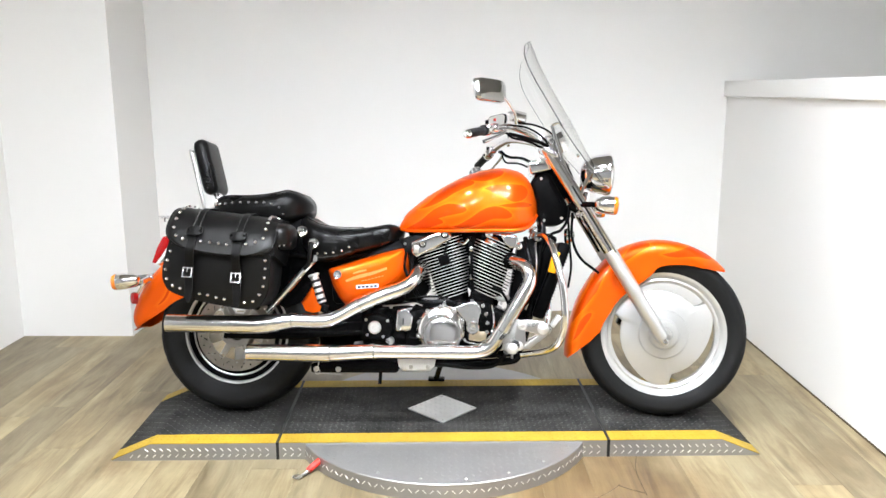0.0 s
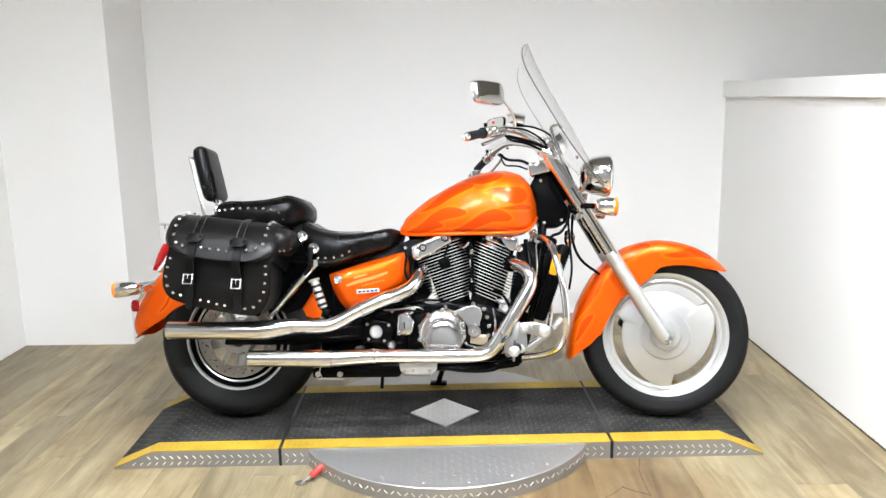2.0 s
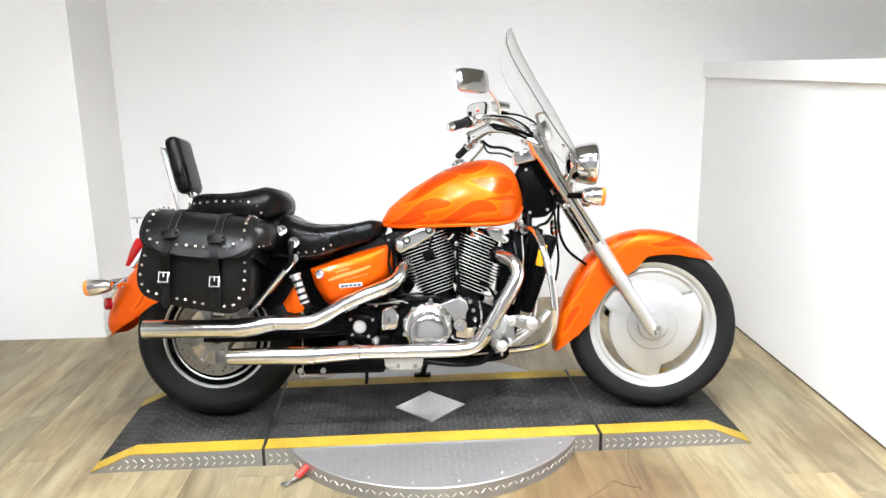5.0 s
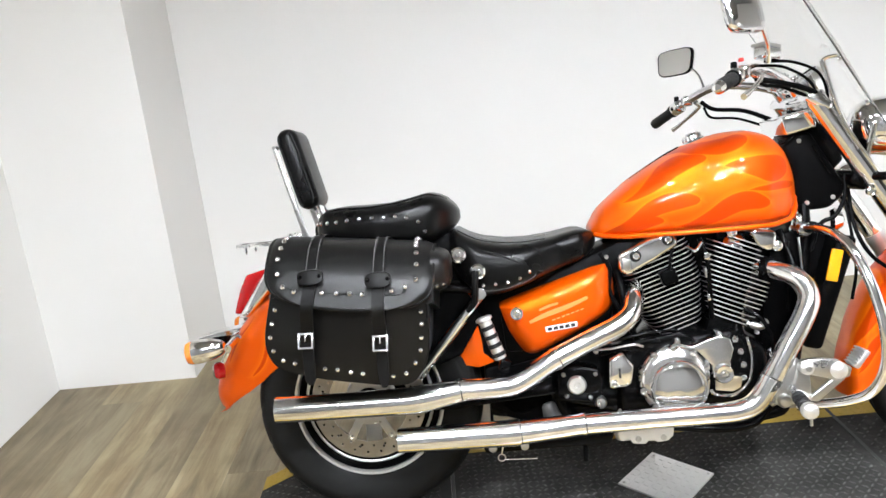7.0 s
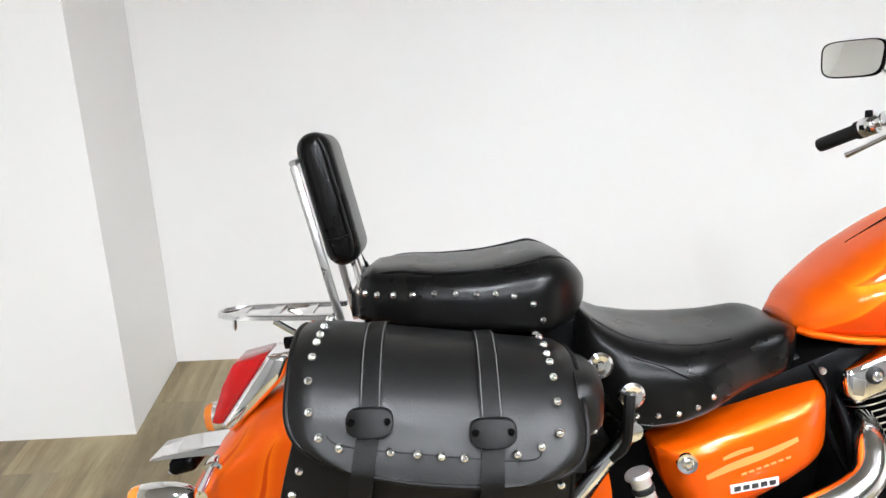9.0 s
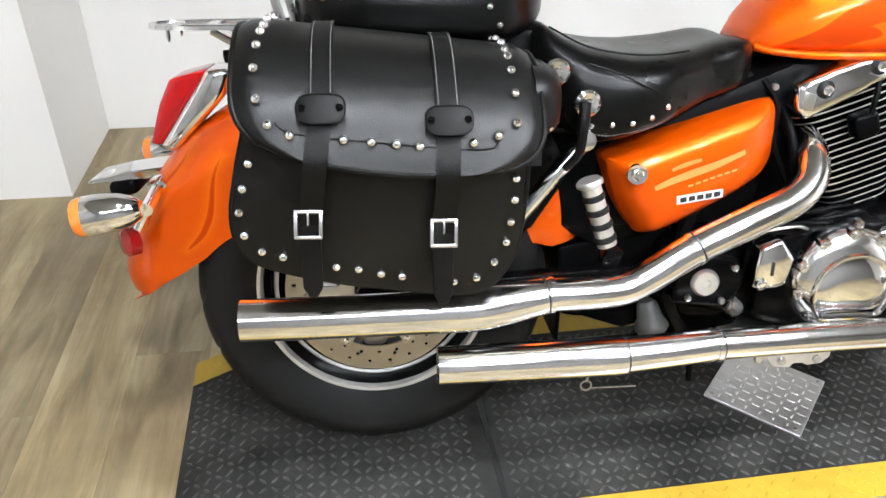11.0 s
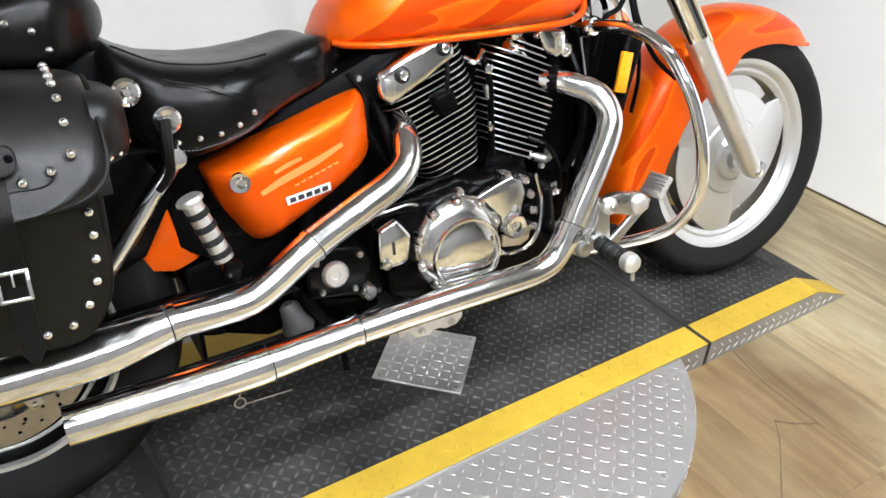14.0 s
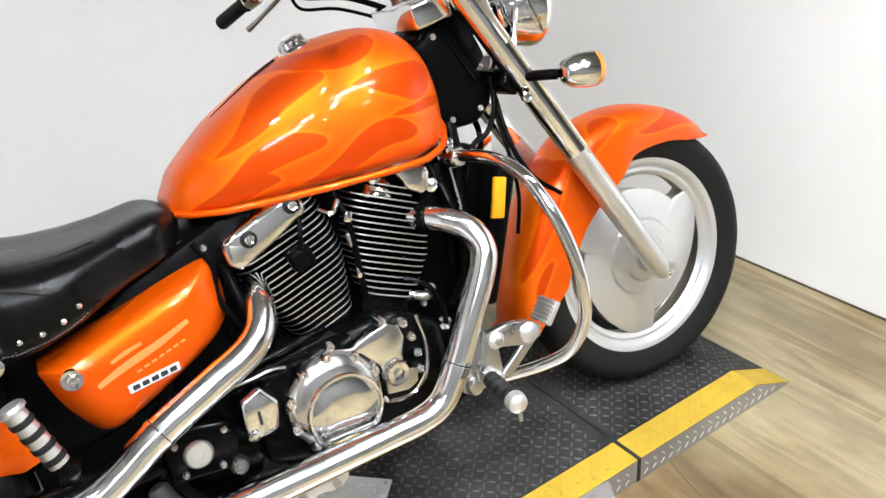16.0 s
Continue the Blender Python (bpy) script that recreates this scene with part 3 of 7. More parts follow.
def lift_platform():
    e = empty("lift_platform", pose(0, 0, 0, 0, 0, 1.35), "low black tread-plate motorcycle platform with yellow edges on a round turntable", "platform")
    # turntable
    tt = part("turntable", turned([(0.0, 0.0), (0.600, 0.0), (0.600, 0.058), (0.597, 0.061), (0.0, 0.061)], 96, pose(0, 0, 0, 90)), "plate", e, "round bright aluminium tread-plate turntable")
    lug = part("tread", lugs(bmesh.new(), -0.6, 0.6, -0.6, DY0, 0.061, lambda x, y: x * x + y * y < 0.58**2, 0.0262, None, (0.0205, 0.0058, 0.0010)), "plate", tt, "", 0)
    tagged(lug, kind="stuff")
    # side lugs of the turntable's rim
    bm = bmesh.new()
    for k in range(150):
        a = 2 * math.pi * k / 150
        own = box((0.018, 0.003, 0.004), pose(0, 0, 0, 0, 45 if k % 2 else -45), 0.0012, 1)
        place(own, Matrix.Rotation(a, 4, "Z") @ at(0, -0.600, 0.031))
        merge(bm, own)
    tagged(part("rim_tread", bm, "aluminium", tt, "", 0), kind="stuff")
    for k in range(8):
        a = radians(-115 + k * 16)
        part("rivet", turned([(0.0, 0.003), (0.004, 0.0028), (0.006, 0.0)], 10, at(0.565 * math.cos(a), 0.565 * math.sin(a), 0.061) @ pose(0, 0, 0, 90)), "steel", tt)
    # three deck sections
    for name, xa, xb, slope in (("deck", -0.629, 0.620, 0), ("ramp", -1.265, -0.641, -1), ("ramp", 0.632, 1.210, 1)):
        if slope == 0:
            prof = [(xa, 0.0), (xb, 0.0), (xb, DECK), (xa, DECK)]
        elif slope < 0:
            prof = [(xa, 0.0), (xb, 0.0), (xb, DECK), (-1.115, DECK), (xa, 0.004)]
        else:
            prof = [(xa, 0.0), (xb, 0.0), (xb, 0.004), (1.060, DECK), (xa, DECK)]
        sec = part(name, prism(prof, DY0, DY1), "plate", e, "aluminium tread-plate section", 0)
        top = (lambda x: DECK) if slope == 0 else ((lambda x: min(DECK, 0.004 + (x + 1.265) * 0.063 / 0.15)) if slope < 0 else (lambda x: min(DECK, 0.004 + (1.210 - x) * 0.063 / 0.15)))
        xs = [xa, xb] if slope == 0 else ([xa, -1.115, xb] if slope < 0 else [xa, 1.060, xb])

        def skin(y0, y1, lift):
            a = [[Vector((x, y, top(x) + lift + d)) for y, d in ((y0, 0), (y1, 0), (y1, -0.003), (y0, -0.003))] for x in xs]
            return rings(a)

        part("deck_coat", skin(DY0 + 0.078, DY1 - 0.078, 0.002), "black_plate", sec, "worn black painted tread plate", 0)
        part("edge_stripe", skin(DY0, DY0 + 0.0775, 0.0022), "yellow", sec, "yellow painted edge stripe", 0)
        part("edge_stripe", skin(DY1 - 0.0775, DY1, 0.0022), "yellow", sec, "yellow painted edge stripe", 0)
        tl = lambda x, y: top(x) + 0.002
        bm = lugs(bmesh.new(), xa + 0.01, xb - 0.01, DY0 + 0.078, DY1 - 0.078, 0, None, 0.0225, tl, (0.0205, 0.0064, 0.0019))
        tagged(part("tread", bm, "worn_lug", sec, "", 0), kind="stuff")
        for ya, yb in ((DY0, DY0 + 0.077), (DY1 - 0.077, DY1)):
            tagged(part("stripe_tread", lugs(bmesh.new(), xa + 0.01, xb - 0.01, ya, yb, 0, None, 0.0232, tl, (0.0180, 0.0054, 0.0011)), "yellow_lug", sec, "", 0), kind="stuff")
        bm = bmesh.new()
        k = 0
        x = xa + 0.02
        while x < xb - 0.01:
            for zz in (0.018, 0.042):
                if zz < top(x) - 0.01 and (abs(x) > 0.55 or zz < 0.05):
                    own = box((0.017, 0.003, 0.004), pose(0, 0, 0, 0, 45 if k % 2 else -45), 0.0012, 1)
                    merge(bm, place(own, at(x, DY0, zz)))
                k += 1
            x += 0.0285
        tagged(part("side_tread", bm, "aluminium", sec, "", 0), kind="stuff")
    for xa in (-0.641, 0.620):
        part("deck_joint", span(xa + 0.0005, xa + 0.0115, DY0 - 0.001, DY1 + 0.001, 0.0, DECK + 0.0028), "ink", e, "black joint between the sections", 0)
    # the bright diamond in the middle
    dm = part("diamond_plate", prism([(-0.143, 0), (0, -0.146), (0.143, 0), (0, 0.146)], 0, 0.006, 0.001, 1), "aluminium", e, "bright aluminium diamond plate", 0)
    place_mesh = Matrix(((1, 0, 0, -0.005), (0, 0, 1, 0.02), (0, 1, 0, DECK + 0.0022), (0, 0, 0, 1)))
    dm.data.transform(place_mesh)
    dm.data.flip_normals()
    bm = lugs(bmesh.new(), -0.14, 0.14, -0.14, 0.14, DECK + 0.0082, lambda x, y: abs(x) + abs(y) < 0.130, 0.0205, None, (0.0185, 0.0050, 0.0014))
    place(bm, at(-0.005, 0.02, 0))
    tagged(part("tread", bm, "aluminium", dm, "", 0), kind="stuff")
    for sx, sy in ((0.125, 0), (-0.125, 0), (0, 0.125), (0, -0.125)):
        part("screw", turned([(0.0, 0.002), (0.004, 0.0016), (0.005, 0.0)], 8, at(sx - 0.005, sy + 0.02, DECK + 0.0082) @ pose(0, 0, 0, 90)), "steel", dm)


lift_platform()


def latch_lever():
    e = empty("latch_lever", pose(-0.47, -0.40, 0.0, 0, 0, 20), "steel latch lever with a red plastic grip beside the turntable", "lever")
    part("shank", tube([(-0.07, -0.035, 0.006), (-0.04, -0.02, 0.012), (0.0, 0.0, 0.03)], 0.006, 8), "steel", e)
    part("grip", tube([(-0.025, -0.013, 0.018), (-0.02, -0.010, 0.021), (0.03, 0.012, 0.045), (0.036, 0.015, 0.048)], [0.007, 0.0125, 0.0125, 0.008], 12, 3), "red_grip", e, "red plastic grip")
    part("clip", tube([(-0.07, -0.035, 0.006), (-0.085, -0.02, 0.008), (-0.06, -0.015, 0.01)], 0.003, 6), "steel", e)


latch_lever()


# ---- the motorcycle ----
# The bike's own axes: x to its front wheel, y to its left side, z up from the deck. It leans on its side stand.
bike = empty("motorcycle", at(0, 0.005, DECK + 0.0035) @ pose(0, 0, 0, 0, 0, -2.5) @ pose(0, 0, 0, -12.0), "orange cruiser motorcycle with flame paint, black saddlebag and clear windscreen", "motorcycle")
STEER = at(0.42, 0, 1.0) @ Matrix.Rotation(radians(-2.5), 4, Vector((-0.53, 0, 0.85))) @ at(-0.42, 0, -1.0)
FA, FR = Vector((0.893, 0, 0.334)), 0.334
RA, RR = Vector((-0.850, -0.016, 0.326)), 0.326


def steered(ob):
    """Turn a part of the front end with the steering."""
    ob.matrix_basis = STEER @ ob.matrix_basis
    return ob


def tyre(name, hub, radius, half, seat, parent, n=144, groove=6):
    prof = []
    for k in range(25):
        a = math.pi * (k / 24) - math.pi / 2
        y = half * math.sin(a)
        depth = radius - seat
        r = seat + depth * (max(0.0, math.cos(a)) ** 0.37)
        prof.append((r, y))
    prof = [(seat - 0.012, -half * 0.66), (seat - 0.002, -half * 0.74)] + prof[1:-1] + [(seat - 0.002, half * 0.74), (seat - 0.012, half * 0.66)]
    loops = []
    for i in range(n):
        a = 2 * math.pi * i / n
        l = []
        for k, (r, y) in enumerate(prof):
            dr = 0.0
            f = abs(y) / half
            if 0.25 < f < 0.88 and r > seat + 0.5 * (radius - seat) and (i + int(f * 6)) % groove == 0:
                dr = -0.0045
            if k == len(prof) // 2:
                dr = -0.004
            l.append(Vector((hub.x + (r + dr) * math.cos(a), hub.y + y, hub.z + (r + dr) * math.sin(a))))
        loops.append(l)
    return part(name, rings(loops, False, False, None, True), "tyre", parent, "black rubber tyre with a grooved tread", 50)


def group(name, label, parent=bike):
    """A part made of sub-parts, on an Empty under the bike."""
    e = new(name)
    e.empty_display_size = 0.03
    e.parent = parent
    return tagged(e, label)


def bolt(parent, x, y, z, r=0.008, h=0.006, d=(0, -1, 0), material="chrome"):
    return part("bolt", turned([(0, h * 1.2), (r * 0.45, h * 1.15), (r * 0.5, h * 0.8), (r * 0.8, h), (r, h * 0.75), (r, -0.004)], 12, at(x, y, z) @ axis_to(d)), material, parent)


def front_wheel():
    g = steered(group("front_wheel", "bright aluminium disc front wheel with three curved slots"))
    tyre("tyre", FA, FR, 0.064, 0.2535, g)
    # disc with three crescent slots, one face each side
    n = 240
    cuts, half, rout = (-31, 89, 209), 52, 0.2115

    def slot(deg):
        """How deep the slot reaches in at this angle: blunt at one end, pointed at the other."""
        for c in cuts:
            u = ((deg - c + 180) % 360 - 180 + half) / (2 * half)
            if 0 < u < 1:
                return 0.045 * min(1.0, u / 0.05) ** 0.5 * (1 - u**3.2)
        return 0.0

    for side in (-1, 1):
        bm = bmesh.new()
        cols = []
        for i in range(n):
            a = 2 * math.pi * i / n
            k = slot(math.degrees(a))
            rin = rout - 0.001 - k
            rad = [(0.030, 0.056), (0.052, 0.053), (0.060, 0.044), (0.092, 0.040), (0.097, 0.033), (0.115, 0.030), (rin - 0.007, 0.023), (rin, 0.019), (rout, 0.019), (rout + 0.004, 0.024), (0.219, 0.026), (0.224, 0.024)]
            cols.append(([bm.verts.new((FA.x + r * math.cos(a), side * y, FA.z + r * math.sin(a))) for r, y in rad], k))
        for i in range(n):
            (a, ka), (b, kb) = cols[i], cols[(i + 1) % n]
            for k in range(len(a) - 1):
                if k == 7 and ka > 0 and kb > 0:
                    continue
                bm.faces.new((a[k], b[k], b[k + 1], a[k + 1]))
        bmesh.ops.recalc_face_normals(bm, faces=bm.faces)
        bmesh.ops.solidify(bm, geom=bm.faces[:], thickness=side * 0.006)
        part("disc_face", bm, "wheel", g, "machined aluminium wheel disc", 35)
    # deep walls of the slots, in a darker metal than the disc faces
    for c in cuts:
        bm = bmesh.new()
        deg = [c - half + 0.5 + q for q in range(0, 2 * half, 2)]
        loop = [(radians(q), rout + 0.0005) for q in deg] + [(radians(q), rout - 0.001 - slot(q)) for q in deg[::-1]]
        for i in range(len(loop)):
            (a0, r0), (a1, r1) = loop[i], loop[(i + 1) % len(loop)]
            v = [bm.verts.new((FA.x + r * math.cos(a), y, FA.z + r * math.sin(a))) for a, r, y in ((a0, r0, -0.018), (a1, r1, -0.018), (a1, r1, 0.018), (a0, r0, 0.018))]
            bm.faces.new(v)
        bmesh.ops.remove_doubles(bm, verts=bm.verts, dist=1e-5)
        part("slot_wall", bm, "disc", g, "slot wall in a darker grey than the wheel", 40)
    prof = [(0.222, -0.027), (0.230, -0.032), (0.234, -0.041), (0.240, -0.045), (0.252, -0.047), (0.254, -0.043), (0.246, -0.036), (0.238, -0.028), (0.226, -0.020), (0.222, 0.0),
            (0.226, 0.020), (0.238, 0.028), (0.246, 0.036), (0.254, 0.043), (0.252, 0.047), (0.240, 0.045), (0.234, 0.041), (0.230, 0.032), (0.222, 0.027), (0.214, 0.0)]
    part("rim", turned(prof, 96, Matrix.Translation(FA), None, True), "wheel", g, "bright aluminium rim", 40)
    part("hub", turned([(0.0, -0.075), (0.026, -0.075), (0.034, -0.064), (0.034, 0.064), (0.026, 0.075), (0.0, 0.075)], 32, Matrix.Translation(FA)), "wheel", g)
    part("axle", turned([(0.0, -0.15), (0.009, -0.15), (0.009, 0.15), (0.0, 0.15)], 16, Matrix.Translation(FA)), "steel", g)
    disc = turned([(0.07, 0.072), (0.148, 0.072), (0.148, 0.077), (0.07, 0.077)], 64, Matrix.Translation(FA), None, True)
    part("brake_disc", disc, "disc", g)
    part("brake_caliper", box((0.07, 0.05, 0.11), at(FA.x - 0.12, 0.085, FA.z + 0.06) @ pose(0, 0, 0, 0, 30), 0.012), "black", g, "black brake caliper")


def rear_wheel():
    g = group("rear_wheel", "black-tyred rear wheel with a polished rim")
    tyre("tyre", RA, RR + 0.002, 0.097, 0.2245, g, 132, 7)
    prof = [(0.200, -0.050), (0.206, -0.058), (0.210, -0.066), (0.222, -0.068), (0.224, -0.063), (0.214, -0.056), (0.204, -0.046), (0.190, -0.030), (0.186, 0.0),
            (0.190, 0.030), (0.204, 0.046), (0.214, 0.056), (0.224, 0.063), (0.222, 0.068), (0.210, 0.066), (0.206, 0.058), (0.200, 0.050), (0.178, 0.0)]
    part("rim", turned(prof, 96, Matrix.Translation(RA), None, True), "wheel", g, "polished rim", 40)
    part("inner_rim", turned([(0.14, -0.03), (0.178, -0.035), (0.204, -0.060), (0.206, -0.056), (0.186, 0.0), (0.14, 0.0)], 72, Matrix.Translation(RA), None, True), "black", g)
    for k in range(5):
        a = radians(72 * k + 20)
        m = Matrix.Translation(RA) @ Matrix.Rotation(a, 4, "Y") @ at(0.11, -0.005, 0)
        part("spoke", box((0.15, 0.03, 0.045), m, 0.01), "slider", g)
    part("rim_ring", turned([(0.178, -0.052), (0.183, -0.054), (0.187, -0.050), (0.182, -0.046)], 72, Matrix.Translation(RA), None, True), "wheel", g)
    part("hub_drum", turned([(0.0, -0.066), (0.062, -0.066), (0.070, -0.058), (0.074, -0.02), (0.0, -0.02)], 40, Matrix.Translation(RA)), "steel", g, "grey hub drum")
    part("hub", turned([(0.0, -0.09), (0.03, -0.09), (0.045, -0.05), (0.045, 0.07), (0.0, 0.08)], 32, Matrix.Translation(RA)), "black", g)
    # drilled brake disc
    bm = bmesh.new()
    n = 144
    rad = (0.116, 0.126, 0.132, 0.139, 0.145, 0.152, 0.164)
    vs = [[bm.verts.new((RA.x + r * math.cos(2 * math.pi * i / n), RA.y - 0.074, RA.z + r * math.sin(2 * math.pi * i / n))) for r in rad] for i in range(n)]
    for i in range(n):
        for k in range(len(rad) - 1):
            if (k == 1 and i % 6 == 0) or (k == 4 and i % 6 == 3) or (k == 2 and i % 12 == 5):
                continue
            bm.faces.new((vs[i][k], vs[(i + 1) % n][k], vs[(i + 1) % n][k + 1], vs[i][k + 1]))
    bmesh.ops.recalc_face_normals(bm, faces=bm.faces)
    bmesh.ops.solidify(bm, geom=bm.faces[:], thickness=0.005)
    part("brake_disc", bm, "disc", g, "drilled steel brake disc", 30)
    for k in range(6):
        m = Matrix.Translation(RA) @ Matrix.Rotation(radians(60 * k), 4, "Y") @ at(0.090, -0.072, 0)
        part("carrier_arm", box((0.070, 0.005, 0.024), m, 0.002), "steel", g)
    part("disc_carrier", turned([(0.045, -0.076), (0.066, -0.076), (0.066, -0.068), (0.045, -0.068)], 48, Matrix.Translation(RA), None, True), "steel", g)
    for k in range(6):
        a = radians(60 * k)
        bolt(g, RA.x + 0.114 * math.cos(a), RA.y - 0.078, RA.z + 0.114 * math.sin(a), 0.006, 0.004)
    bolt(g, RA.x, -0.12, RA.z, 0.018, 0.012)
    part("brake_caliper", box((0.10, 0.05, 0.07), at(RA.x + 0.06, RA.y - 0.085, RA.z + 0.135) @ pose(0, 0, 0, 0, 20), 0.012), "black", g, "black brake caliper")


def fender(name, hub, t0, t1, outer, inner, half, parent=bike, crown=0.055, n=56, lip=0.003, paint="front_orange"):
    """A mudguard round a wheel; outer and inner radius by the angle in degrees."""
    loops = []
    for i in range(n + 1):
        th = t0 + (t1 - t0) * i / n
        ro, ri = lerp(outer, th), lerp(inner, th)
        hw = lerp(half, th)
        a = radians(th)
        sec = []
        rs = ro - crown
        ri = min(ri, ro - 0.004)
        low = min(ri, rs)
        for q in range(4):
            r = low + (rs - low) * q / 4
            sec.append((-hw * (0.97 + 0.03 * q / 4), max(ri, r)))
        for q in range(13):
            b = math.pi * q / 12
            sec.append((-hw * math.copysign(abs(math.cos(b)) ** 0.8, math.cos(b)), max(ri, rs + crown * math.sin(b) ** 0.8)))
        for q in range(3, -1, -1):
            r = low + (rs - low) * q / 4
            sec.append((hw * (0.97 + 0.03 * q / 4), max(ri, r)))
        loops.append([Vector((hub.x + r * math.cos(a), y, hub.z + r * math.sin(a))) for y, r in sec])
    bm = rings(loops, False, False)
    bmesh.ops.recalc_face_normals(bm, faces=bm.faces)
    bmesh.ops.solidify(bm, geom=bm.faces[:], thickness=lip)
    bmesh.ops.remove_doubles(bm, verts=bm.verts, dist=1e-5)
    return part(name, bm, paint, parent, "orange flame-painted steel mudguard", 45)


def mudguards():
    steered(fender("front_fender", FA, 47.0, 194.0,
           [(47, 0.362), (55, 0.366), (75, 0.376), (95, 0.385), (115, 0.388), (130, 0.378), (150, 0.370), (170, 0.374), (185, 0.392), (194, 0.408)],
           [(47, 0.352), (53, 0.325), (62, 0.305), (80, 0.288), (96, 0.275), (104, 0.245), (112, 0.232), (132, 0.228), (160, 0.236), (178, 0.258), (186, 0.300), (191, 0.350), (194, 0.400)],
           [(47, 0.045), (52, 0.062), (62, 0.078), (80, 0.085), (194, 0.085)], bike, 0.05))
    fender("rear_fender", RA, 14.0, 180.0,
           [(14, 0.408), (24, 0.428), (34, 0.428), (48, 0.395), (90, 0.387), (120, 0.409), (142, 0.430), (154, 0.441), (165, 0.451), (171, 0.455), (175, 0.454), (178, 0.448), (180, 0.436)],
           [(14, 0.330), (20, 0.272), (60, 0.25), (146, 0.25), (156, 0.282), (164, 0.305), (170, 0.338), (175, 0.378), (178.5, 0.408), (180, 0.426)],
           [(14, 0.105), (120, 0.114), (160, 0.119), (173, 0.114), (178, 0.098), (180, 0.072)], bike, 0.07, 80, 0.003, "rear_orange")


def tank():
    top = [(-0.182, 0.768), (-0.165, 0.812), (-0.12, 0.850), (-0.067, 0.892), (0.027, 0.946), (0.09, 0.975), (0.144, 0.994), (0.20, 1.004), (0.25, 1.006), (0.308, 0.991), (0.345, 0.958), (0.365, 0.915), (0.377, 0.870), (0.380, 0.83)]
    bot = [(-0.182, 0.750), (-0.165, 0.742), (-0.10, 0.737), (0.0, 0.738), (0.28, 0.741), (0.335, 0.752), (0.362, 0.778), (0.376, 0.81), (0.380, 0.826)]
    wid = [(-0.182, 0.060), (-0.165, 0.085), (-0.10, 0.122), (0.0, 0.156), (0.1, 0.178), (0.2, 0.186), (0.28, 0.174), (0.335, 0.144), (0.362, 0.110), (0.376, 0.062), (0.380, 0.02)]
    loops = []
    n = 44
    xs = [-0.182 + 0.562 * (0.5 - 0.5 * math.cos(math.pi * i / n)) for i in range(n + 1)]

    def sm(tb, x):
        return (lerp(tb, x - 0.012) + 2 * lerp(tb, x) + lerp(tb, x + 0.012)) / 4

    for x in xs:
        zt, zb, wd = sm(top, x), sm(bot, x), sm(wid, x)
        h = zt - zb
        ring = []
        for k in range(40):
            a = 2 * math.pi * k / 40
            c, s = math.cos(a), math.sin(a)
            if s >= 0:
                y = wd * math.copysign(abs(c) ** 0.68, c)
                z = zb + h * 0.30 + h * 0.70 * s ** 0.88
            else:
                y = wd * math.copysign(abs(c) ** 0.28, c)
                z = zb + h * 0.30 - h * 0.30 * (-s) ** 0.5
            if z < zb + h * 0.30:
                y *= 1 - 0.045 * (1 - (z - zb) / (h * 0.30 + 1e-6))
            ring.append(Vector((x, y, z)))
        loops.append(ring)
    g = group("fuel_tank", "orange teardrop fuel tank with lighter flame licks")
    part("tank_shell", rings(loops), "orange", g, "orange tank with flame licks", 60)
    # the seam flange round the lower edge
    pts = []
    for i in range(3, n - 1):
        x = xs[i]
        pts.append((x, -sm(wid, x) * 0.985, sm(bot, x) + 0.004))
    part("seam_flange", tube(pts, 0.0068, 10, 0), "plain_orange", g, "rolled orange seam")
    part("seam_flange", tube([(x, -y, z) for x, y, z in pts], 0.0068, 10, 0), "plain_orange", g, "rolled orange seam")
    # filler cap and console strip
    cap = turned([(0.0, 0.030), (0.024, 0.029), (0.030, 0.024), (0.033, 0.010), (0.040, 0.004), (0.042, -0.01)], 24, at(0.128, 0, 0.986) @ Matrix.Diagonal((0.8, 0.8, 0.8, 1)) @ pose(0, 0, 0, 0, -22) @ pose(0, 0, 0, 90))
    part("filler_cap", cap, "chrome", g, "chrome filler cap", 30)
    bm = bmesh.new()
    for k in range(10):
        a = 2 * math.pi * k / 10
        merge(bm, box((0.006, 0.006, 0.018), at(0.128, 0, 0.986) @ Matrix.Diagonal((0.8, 0.8, 0.8, 1)) @ pose(0, 0, 0, 0, -22) @ at(0.032 * math.cos(a), 0.032 * math.sin(a), 0.014), 0.002, 1))
    part("cap_knurl", bm, "chrome", g)
    part("cap_lock", box((0.03, 0.012, 0.006), at(0.128, 0, 0.986) @ Matrix.Diagonal((0.8, 0.8, 0.8, 1)) @ pose(0, 0, 0, 0, -22) @ at(0, 0, 0.031), 0.002), "steel", g)
    part("tank_strip", tube([(0.085, 0, sm(top, 0.085) - 0.001), (0.03, 0, sm(top, 0.03) - 0.001), (-0.06, 0, sm(top, -0.06) - 0.001)], [0.005, 0.004, 0.002], 8, 4), "plastic", g, "thin black strip")


